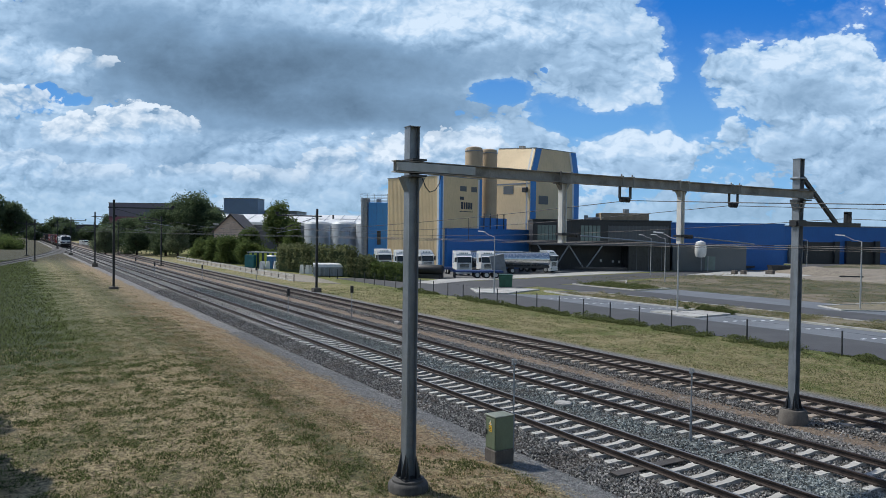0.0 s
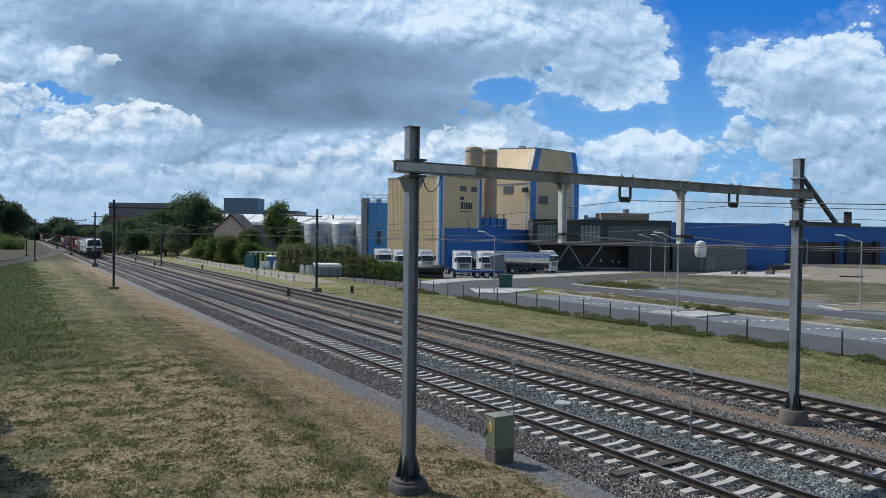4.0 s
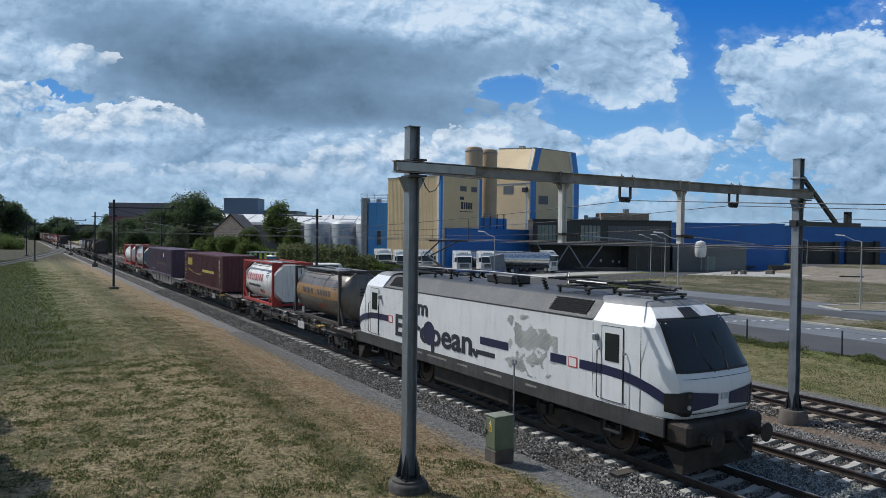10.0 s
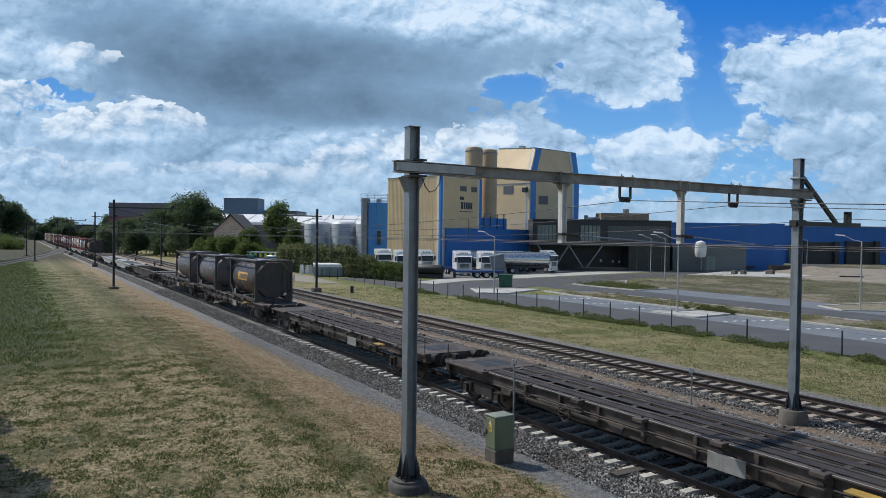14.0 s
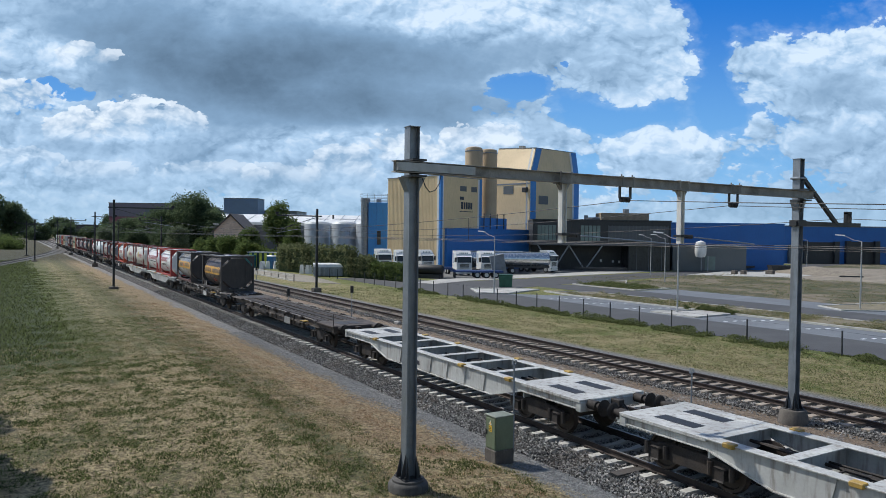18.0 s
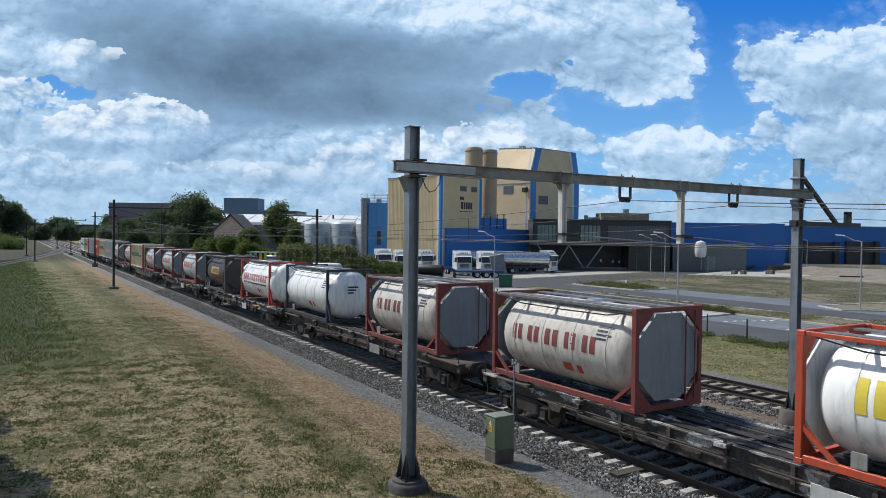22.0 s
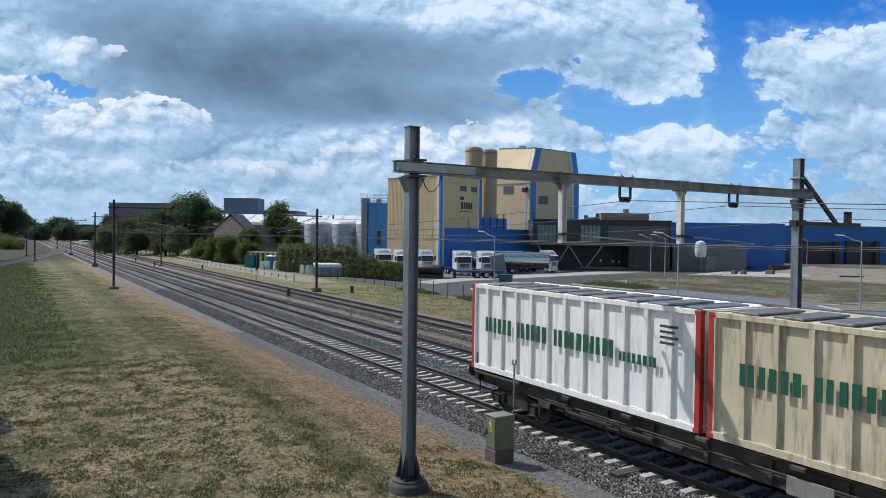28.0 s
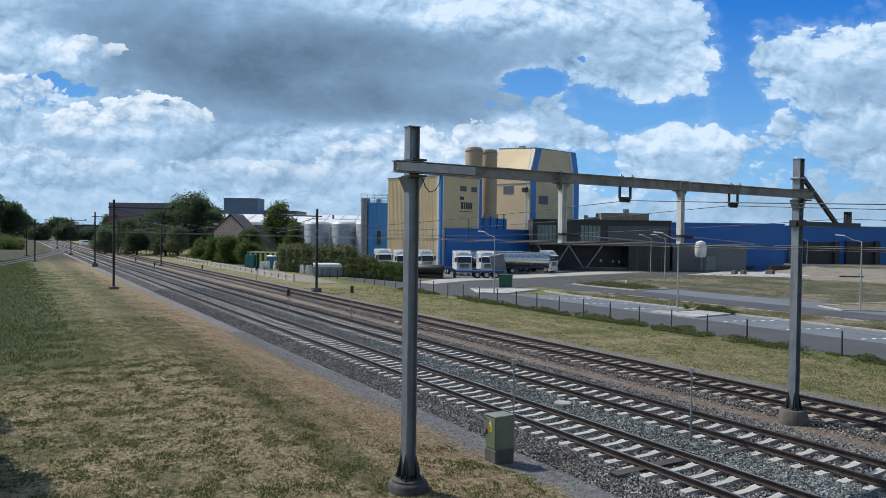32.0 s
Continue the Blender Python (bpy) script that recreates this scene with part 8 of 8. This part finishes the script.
def tank_container(label, frame, tank, name_mat=None, name=(), band=None, over=0.0, style="full", dark_end=None, ribs=4, signs=True, toprail=None, bottom=None):
    th = base("tank_container", label, "tank container", "tank containers of the train")
    H, W, L = 2.591, 2.438, 6.058
    h, w = L / 2, W / 2
    for s in (-1, 1):
        ef = part("end_frame", Geo().box(min(s * h, s * (h - 0.12)), max(s * h, s * (h - 0.12)), -w + 0.12, w - 0.12, 0.0, 0.14, 0.01), frame, th, "", 0)
        part("end_header", Geo().box(min(s * h, s * (h - 0.12)), max(s * h, s * (h - 0.12)), -w + 0.12, w - 0.12, H - 0.12, H, 0.01), frame, ef, "", 0)
        for y in (-1, 1):
            part("corner_post", Geo().box(min(s * h, s * (h - 0.15)), max(s * h, s * (h - 0.15)), min(y * w, y * (w - 0.13)), max(y * w, y * (w - 0.13)), 0.1, H - 0.1, 0.012), frame, ef, "", 0)
            for z in (0.0, H - 0.118):
                part("corner_casting", Geo().box(min(s * (h + 0.004), s * (h - 0.178)), max(s * (h + 0.004), s * (h - 0.178)), min(y * (w + 0.004), y * (w - 0.162)), max(y * (w + 0.004), y * (w - 0.162)), z, z + 0.118, 0.015), frame, ef, "", 0)
            if style == "full":
                for z, d in ((0.12, 1), (H - 0.12, -1)):
                    part("gusset", Geo().prism([(y * (w - 0.12), z), (y * (w - 0.62), z), (y * (w - 0.12), z + d * 0.5)], s * h - 0.1 * (s > 0), s * h + 0.1 * (s < 0), "x"), frame, ef, "", 0)
            else:
                part("strut", Geo().bar((s * (h - 0.08), y * (w - 0.07), 1.0), (s * (h - 0.75 if over <= 0 else h + 0.35), y * (w - 0.1), 0.12), 0.1, 0.1), frame, ef, "", 0)
    for y in (-1, 1):
        if style in ("full", "rails"):
            part("bottom_rail", Geo().box(-h + 0.15, h - 0.15, min(y * (w - 0.02), y * (w - 0.12)), max(y * (w - 0.02), y * (w - 0.12)), 0.02, 0.18, 0.01), bottom or frame, th, "", 0)
        if style == "full":
            part("top_rail", Geo().box(-h + 0.15, h - 0.15, min(y * (w - 0.02), y * (w - 0.1)), max(y * (w - 0.02), y * (w - 0.1)), H - 0.1, H - 0.01, 0.01), toprail or frame, th, "", 0)
            for e in (-1, 1):
                part("brace", Geo().bar((e * (h - 0.1), y * (w - 0.06), 0.75), (e * (h - 0.85), y * (w - 0.06), 0.12), 0.07, 0.09), bottom or frame, th, "", 0)
    # tank
    half = h - 0.2 + over
    prof = [(0.02, -half), (TR * 0.45, -half + 0.03), (TR * 0.78, -half + 0.13), (TR * 0.94, -half + 0.3), (TR, -half + 0.5), (TR, half - 0.5), (TR * 0.94, half - 0.3), (TR * 0.78, half - 0.13), (TR * 0.45, half - 0.03), (0.02, half)]
    tk = part("tank", Geo().lathe(prof, 36, "x", (0, 0, TZ)), tank, th, "", 50)
    for i in range(ribs):
        x = -half + 0.9 + (2 * half - 1.8) * i / max(1, ribs - 1)
        part("rib", Geo().lathe([(TR - 0.02, x - 0.03), (TR + 0.012, x - 0.025), (TR + 0.012, x + 0.025), (TR - 0.02, x + 0.03)], 36, "x", (0, 0, TZ)), tank, tk, "", 30)
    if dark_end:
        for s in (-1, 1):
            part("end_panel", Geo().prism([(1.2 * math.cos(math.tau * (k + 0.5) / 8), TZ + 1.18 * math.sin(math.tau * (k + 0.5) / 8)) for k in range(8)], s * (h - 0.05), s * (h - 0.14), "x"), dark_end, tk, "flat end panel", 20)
    # walkway and fittings on top
    for y in (-0.72, 0.42):
        part("walkway", Geo().box(-h + 0.2, h - 0.2, y, y + 0.32, H - 0.09, H - 0.05), MESHGREY, th, "perforated top walkway", 0)
    for x in (-1.9, -0.6, 0.7, 2.0):
        part("walkway_bearer", Geo().box(x - 0.03, x + 0.03, -w + 0.1, w - 0.1, H - 0.16, H - 0.09), MESHGREY, th, "", 0)
    part("manlid", Geo().lathe([(0.02, 2.42), (0.27, 2.42), (0.27, 2.54), (0.2, 2.58), (0.02, 2.58)], 16, "z", (0.3, 0, 0)), BRIGHT, tk, "round manlid")
    part("hand_rail", Geo().tube([(-h + 0.3, -w + 0.15, H - 0.12), (-h + 1.2, -w + 0.2, H - 0.28), (0, -w + 0.2, H - 0.3), (h - 1.2, -w + 0.2, H - 0.28), (h - 0.3, -w + 0.15, H - 0.12)], 0.018, 5), FRAMEDARK, th)
    part("ladder", Geo().box(h + 0.005, h + 0.03, 0.55, 0.58, 0.2, H - 0.1).box(h + 0.005, h + 0.03, 0.9, 0.93, 0.2, H - 0.1), frame, th, "", 0) if style == "full" else None
    part("document_holder", Geo().box(-1.95, -1.65, -w + 0.03, -w + 0.06, 0.2, 0.5, 0.005), PANEL, th, "", 0)
    # livery
    if band:
        for s in (1, -1):
            part("band", wrap(-half + 0.55, half - 0.55, 1.15, 1.72, off=0.006, front=s), band, tk, "ochre colour band", 0)
    for x0, x1, z0, z1, n, m in name:
        brand(tk, x0, x1, z0, z1, spaced(n), m)
    if signs:
        part("hazard_label", wrap(0.2, 0.55, 0.62, 0.86, off=0.009), FRAMEORANGE, tk, "orange hazard plate", 0)
        part("hazard_label", wrap(0.75, 0.95, 0.62, 0.84, off=0.009), FRAMERED, tk, "red hazard label", 0)
        for i in range(4):
            part("lettering_bar", wrap(half - 1.3, half - 0.75 - 0.15 * (i % 2), 1.95 - i * 0.1, 2.0 - i * 0.1, off=0.009), INK, tk, "dark bars of small lettering", 0)
        for i in range(3):
            part("lettering_bar", Geo().box(half - 0.04 + 0.05, half + 0.02, -0.3, 0.25 - 0.12 * i, 1.7 - 0.14 * i, 1.77 - 0.14 * i), INK, tk, "dark bars of small lettering", 0)
    return th


def corrugated(x0, x1, y, z0, z1, s, pitch=0.28, depth=0.045):
    """A corrugated wall sheet that faces s times y."""
    g, x = Geo(), x0
    line = []
    while x < x1 - 0.01:
        for u, d in ((0.0, 0), (0.26, 0), (0.5, 1), (0.76, 1)):
            if x + u * pitch <= x1:
                line.append((x + u * pitch, d))
        x += pitch
    line.append((x1, 0))
    for x, d in line:
        yy = s * (y - d * depth)
        g.v += [(x, yy, z0), (x, yy, z1)]
    g.f = [(2 * i, 2 * i + 2, 2 * i + 3, 2 * i + 1) for i in range(len(line) - 1)]
    return g


def box_container(label, L, body, posts, H=2.6, style="corrugated", marks=(), bars=4):
    th = base("box_container", label, "container", "box containers of the train")
    h, w = L / 2, 1.25
    part("floor", Geo().box(-h + 0.11, h - 0.11, -w + 0.02, w - 0.02, 0.02, 0.16), body, th, "", 0)
    n = int(L / 0.5)
    line = []
    for i in range(n):
        a, b = -h + 0.11 + (L - 0.22) * i / n, -h + 0.11 + (L - 0.22) * (i + 1) / n
        z = H - 0.03 - 0.02 * (i % 2)
        line += [(a + 0.02, z), (b - 0.02, z)]
    roof = Geo().prism([(-h + 0.12, H - 0.1)] + line + [(h - 0.12, H - 0.1)], -w + 0.06, w - 0.06)
    part("roof", roof, body, th, "ribbed sheet roof", 0)
    for s in (-1, 1):
        part("bottom_rail", Geo().box(-h + 0.1, h - 0.1, min(s * w, s * (w - 0.06)), max(s * w, s * (w - 0.06)), 0.0, 0.16, 0.006), body, th, "", 0)
        part("top_rail", Geo().box(-h + 0.1, h - 0.1, min(s * w, s * (w - 0.06)), max(s * w, s * (w - 0.06)), H - 0.12, H, 0.006), body, th, "", 0)
        if style == "corrugated":
            part("side_wall", corrugated(-h + 0.14, h - 0.14, w - 0.008, 0.16, H - 0.12, s), body, th, "corrugated side wall", 0)
        else:
            part("side_wall", Geo().box(-h + 0.12, h - 0.12, s * (w - 0.09) - 0.01, s * (w - 0.09) + 0.01, 0.1, H - 0.1), body, th, "smooth panelled side wall", 0)
            k = int(L / 0.72)
            for i in range(k + 1):
                x = -h + 0.12 + (L - 0.24) * i / k
                part("side_rib", Geo().prism([(x - 0.07, s * (w - 0.085)), (x + 0.07, s * (w - 0.085)), (x + 0.055, s * (w - 0.005)), (x - 0.055, s * (w - 0.005))], 0.16, H - 0.1, "z"), body, th, "", 0)
        # ends
        g = corrugated(-w + 0.14, w - 0.14, h - 0.02, 0.16, H - 0.12, 1, 0.3)
        g.v = [(s * y, x, z) for x, y, z in g.v]
        part("end_wall", g, body, th, "corrugated end wall", 0)
        part("end_sill", Geo().box(min(s * h, s * (h - 0.1)), max(s * h, s * (h - 0.1)), -w + 0.1, w - 0.1, 0, 0.16), body, th, "", 0)
        part("end_header", Geo().box(min(s * h, s * (h - 0.1)), max(s * h, s * (h - 0.1)), -w + 0.1, w - 0.1, H - 0.12, H), body, th, "", 0)
        for y in (-1, 1):
            part("corner_post", Geo().box(min(s * h, s * (h - 0.15)), max(s * h, s * (h - 0.15)), min(y * w, y * (w - 0.15)), max(y * w, y * (w - 0.15)), 0.0, H, 0.012), posts, th, "", 0)
            for z in (0, H - 0.118):
                part("corner_casting", Geo().box(min(s * (h + 0.005), s * (h - 0.178)), max(s * (h + 0.005), s * (h - 0.178)), min(y * (w + 0.005), y * (w - 0.162)), max(y * (w + 0.005), y * (w - 0.162)), z, z + 0.118, 0.012), posts, th, "", 0)
    if style == "panel":
        for i in range(9):
            x = -h + 0.6 + (L - 1.2) * i / 8
            part("roof_hatch", Geo().box(x - 0.32, x + 0.32, -0.85, 0.85, H - 0.03, H + 0.015, 0.01), MESHGREY, th, "grey roof hatch", 0)
    for x0, x1, z0, z1, n, m in marks:
        if n:
            brand(th, x0, x1, z0, z1, spaced(n, 0.3), m, False, -1.256)
        else:
            for s in (1, -1):
                a, b = (x0, x1) if s > 0 else (-x1, -x0)
                part("colour_panel", Geo().box(a, b, -s * 1.252 - 0.003, -s * 1.252 + 0.003, z0, z1), m, th, "", 0)
    for i in range(bars):
        part("lettering_bar", Geo().box(h - 1.15, h - 0.62 - 0.1 * (i % 2), -1.258, -1.253, H - 0.5 - 0.13 * i, H - 0.44 - 0.13 * i), LOCOFRAME if style == "panel" else PANEL, th, "bars of small lettering", 0)
    if bars == 1:
        part("sticker", Geo().box(h - 4.3, h - 3.95, -1.26, -1.253, H - 0.85, H - 0.45), WHITE, th, "white paper sticker", 0)
    return th


def loads():
    # red and white tank with an open sided red frame
    cross = tank_container("white tank container in a bright red frame", FRAMERED, TANKWHITE, name=[(-2.5, 1.0, 1.35, 1.78, 9, BRANDRED), (-1.9, 0.5, 0.98, 1.14, 14, INK)], dark_end=TANKWHITE)
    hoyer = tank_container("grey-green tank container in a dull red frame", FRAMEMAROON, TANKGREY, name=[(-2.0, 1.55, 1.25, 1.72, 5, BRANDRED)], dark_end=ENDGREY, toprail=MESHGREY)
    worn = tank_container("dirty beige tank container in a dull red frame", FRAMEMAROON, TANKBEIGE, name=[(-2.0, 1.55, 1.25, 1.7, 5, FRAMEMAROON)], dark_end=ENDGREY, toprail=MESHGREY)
    euro = tank_container("white tank container with small markings in a red frame", FRAMERED, TANKWHITE, name=[(-2.2, -1.1, 1.3, 1.45, 8, INK)])
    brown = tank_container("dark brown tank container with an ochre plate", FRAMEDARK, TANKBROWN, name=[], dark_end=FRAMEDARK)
    grim = tank_container("grimy grey-brown tank container in a black frame", FRAMEDARK, tint("tank_grimy_grey", (0.115, 0.105, 0.105, 1), 0.45, 0.5, 0.2), name=[(0.6, 1.4, 1.5, 1.62, 4, PANEL)])
    for s in (1, -1):
        part("plate", wrap(-1.1, 1.1, 1.2, 1.72, off=0.008, front=s), OCHRE, brown, "ochre name plate", 0)
    brand(brown, -0.7, 1.0, 1.3, 1.6, spaced(8, 0.25), INK)
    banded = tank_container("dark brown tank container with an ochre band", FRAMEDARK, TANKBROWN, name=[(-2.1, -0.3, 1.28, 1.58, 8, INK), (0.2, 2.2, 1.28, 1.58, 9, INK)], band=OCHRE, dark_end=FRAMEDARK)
    dull = tank_container("dull silver tank container with an ochre band", FRAMEDARK, TANKDULL, name=[(-1.9, -0.4, 1.28, 1.56, 8, INK), (0.1, 1.9, 1.28, 1.56, 9, INK)], band=tint("ochre_worn", (0.30, 0.165, 0.055, 1), 0.5, 0.5), over=0.55, style="rails")
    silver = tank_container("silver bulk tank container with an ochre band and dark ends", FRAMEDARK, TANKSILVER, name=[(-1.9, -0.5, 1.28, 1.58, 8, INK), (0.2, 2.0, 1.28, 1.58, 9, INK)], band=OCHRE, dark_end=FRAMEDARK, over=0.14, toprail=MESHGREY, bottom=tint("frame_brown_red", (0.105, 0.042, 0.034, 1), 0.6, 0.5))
    for x0, x1, z0, z1, m, word in ((-1.25, 1.0, 0.62, 0.98, PALEPLATE, "pale grey side plate"), (-2.0, -1.6, 0.62, 0.9, PALEPLATE, "pale grey side plate"), (1.25, 1.42, 1.76, 1.92, BADGEBLUE, "small blue badge"), (-0.29, -0.05, 1.31, 1.55, FRAMEORANGE, "small red shield")):
        part("plate", wrap(x0, x1, z0, z1, off=0.012), m, silver, word, 0)
    part("cover_seam", wrap(-2.75, 2.75, 1.99, 2.03, off=0.012), FRAMEDARK, silver, "dark seam of the upper cover", 0)
    part("end_cover", Geo().lathe([(1.1, 2.42), (TR + 0.016, 2.44), (TR + 0.016, 2.72), (1.1, 2.9)], 36, "x", (0, 0, TZ)), FRAMEDARK, silver, "dark end cover", 30)
    hart = tank_container("white swap tank with red lettering blocks and overhanging ends", FRAMERED, TANKWHITE, name=[(-2.5, -1.4, 1.3, 1.72, 3, BRANDRED), (-1.15, 2.3, 1.3, 1.72, 8, BRANDRED), (-2.5, -1.0, 1.1, 1.2, 14, INK)], over=0.9, style="swap")
    for s in (1, -1):
        part("stripe", wrap(-0.9, 2.3, 1.08, 1.18, front=s), INK, hart, "dark stripe", 0)
    ukt = tank_container("dirty white swap tank with red end frames", FRAMEMAROON, TANKGRIMY, name=[(-1.3, -0.75, 1.15, 1.8, 1, BRANDYELLOW), (-0.6, 1.7, 1.2, 1.6, 5, BRANDRED)], over=0.9, style="swap", ribs=6)
    huk = tank_container("white tank container in an orange-red frame with coloured lettering", FRAMEORANGE, TANKWHITE, name=[(-1.9, -1.35, 1.2, 1.85, 1, BRANDYELLOW), (-1.2, 1.3, 1.25, 1.65, 5, BRANDRED)], dark_end=TANKWHITE, ribs=6)
    plain = tank_container("plain white tank container with a blue-black frame", FRAMEBLACK, TANKWHITE, over=0.6, style="rails", ribs=5)
    maroon = tint("box_maroon", (0.085, 0.016, 0.024, 1), 0.5, 0.3)
    purple = tint("box_faded_purple", (0.085, 0.05, 0.088, 1), 0.55, 0.35, 0.2)
    gold = tint("gold_letters", (0.60, 0.46, 0.10, 1), 0.5, 0.1)
    ecs = box_container("maroon corrugated container with gold lettering blocks", 13.1, maroon, maroon, marks=[(-5.25, -3.5, 1.55, 2.15, 3, gold), (0.3, 4.0, 1.15, 1.35, 16, gold)])
    for i, ch in enumerate("VENT"):
        lettering("lettering", ch, 0.5, 0.3, 5.55, -1.256, 1.95 - i * 0.5, gold, ecs, "gold upright lettering")
        lettering("lettering", ch, 0.5, 0.3, -6.2, -1.256, 1.95 - i * 0.5, gold, ecs, "gold upright lettering")
    for i in range(15):
        x, z = -4.9 + i * 0.34, 1.22 - 0.35 * math.sin(i / 14 * 2.6) * 0.6 - i * 0.012
        part("star_mark", Geo().prism([(x + 0.085 * (1 if k % 2 == 0 else 0.42) * math.sin(k * math.pi / 5), z + 0.085 * (1 if k % 2 == 0 else 0.42) * math.cos(k * math.pi / 5)) for k in range(10)], -1.2585, -1.2535), gold, ecs, "gold star", 0)
    pur = box_container("faded purple corrugated container", 13.1, purple, purple, marks=[(-1.2, 4.0, 1.0, 1.2, 18, tint("gold_faded", (0.115, 0.075, 0.075, 1), 0.6)), (-4.0, -2.4, 0.35, 0.5, 8, tint("pale_faded", (0.22, 0.2, 0.2, 1), 0.6))], bars=1)
    cream = tint("box_cream", (0.62, 0.545, 0.39, 1), 0.55, 0.6, 0.1)
    white = tint("box_white", (0.90, 0.89, 0.86, 1), 0.45, 0.25, 0.04)
    grey = tint("box_blue_grey", (0.27, 0.32, 0.36, 1), 0.5, 0.3, 0.06)
    pale = tint("box_pale_grey", (0.36, 0.37, 0.38, 1), 0.55, 0.45, 0.1)
    orange = tint("box_orange_red", (0.50, 0.085, 0.03, 1), 0.5, 0.3, 0.08)
    bosch = [(-3.75, -2.4, 1.28, 1.74, 3, BRANDGREEN), (-2.1, -0.75, 1.28, 1.74, 3, BRANDGREEN), (-0.4, 1.9, 1.28, 1.74, 5, BRANDGREEN), (2.1, 3.3, 1.26, 1.5, 4, BRANDGREEN)]
    vdbw = box_container("white panelled bulk container with red end posts", 9.1, white, FRAMERED, 2.75, "panel", bosch)
    vdbc = box_container("dirty cream panelled bulk container with red end posts", 9.1, cream, FRAMERED, 2.75, "panel", bosch)
    bert = box_container("blue-grey corrugated container with an ochre panel", 9.1, grey, grey, 2.75, marks=[(0.0, 3.0, 1.25, 1.9, 0, OCHRE), (0.9, 2.8, 1.4, 1.75, 8, INK)])
    gr = box_container("pale grey corrugated container with an orange band", 9.1, pale, pale, 2.75, marks=[(-4.2, 4.2, 0.95, 1.4, 0, tint("orange_band", (0.36, 0.225, 0.13, 1), 0.5, 0.5, 0.25))])
    red = box_container("orange-red corrugated steel container", 9.1, orange, orange, 2.75, marks=[(-2.0, 1.5, 1.3, 1.7, 7, white)])
    order = [(dull, 22.73), (cross, 32.68), (ecs, 47.65), (pur, 67.0), (hoyer, 80.95), (euro, 91.13), (brown, 139.63), (grim, 149.9), (grim, 158.87), (banded, 252.12), (silver, 262.34),
             (cross, 271.55), (hart, 279.25), (ukt, 288.52), (ukt, 296.4), (huk, 305.55), (worn, 315.73), (worn, 325.19), (plain, 335.66), (hart, 344.7), (brown, 355.0), (hoyer, 364.4), (hoyer, 374.63),
             (hoyer, 384.85), (vdbc, 394.12), (worn, 403.02), (worn, 415.2), (gr, 424.3), (vdbc, 433.3), (red, 443.2), (bert, 453.2), (vdbc, 464.0), (vdbw, 473.3)]
    seen = set()
    for src, s in order:
        ob = copy_thing(src, Matrix()) if src.name in seen else src
        seen.add(src.name)
        TRAIN.append((ob, s, LIFT))


loads()


# ---- everything that moves ----
TIMES = [0.0, 0.1, 0.3] + [0.5 * i for i in range(2, 64)] + [31.8, 31.9, 32.0]


def head_at(t):
    """Where the front of the train stands along the line at t seconds."""
    u = (t - 16.0) / 10
    return 144.554 + 260.042 * u - 0.3808 * u ** 2 - 1.4656 * u ** 3 + 2.3509 * u ** 4


def motions():
    for thing, back, z in TRAIN:
        walk(thing, [(t, pose(head_at(t) - back, 0, z)) for t in TIMES])
    spot = EYE + Vector((AHEAD.x, AHEAD.y, 0)).normalized() * SKYFAR
    turn = 58.69
    drift = Vector((AHEAD.x, AHEAD.y, 0)).normalized() * -1.0 * SKYFAR * 0.065
    side = Vector((math.cos(YAW), math.sin(YAW), 0)) * SKYFAR * 0.04
    rows = []
    for t in [0.0, 0.2, 1.0] + [2.0 * i for i in range(1, 16)] + [31.0, 31.8, 32.0]:
        p = spot + (drift + side) * (t / 32.0)
        rows.append((t, pose(p.x, p.y, EYE.z, 0, 0, turn)))
    walk(SKY, rows)


motions()
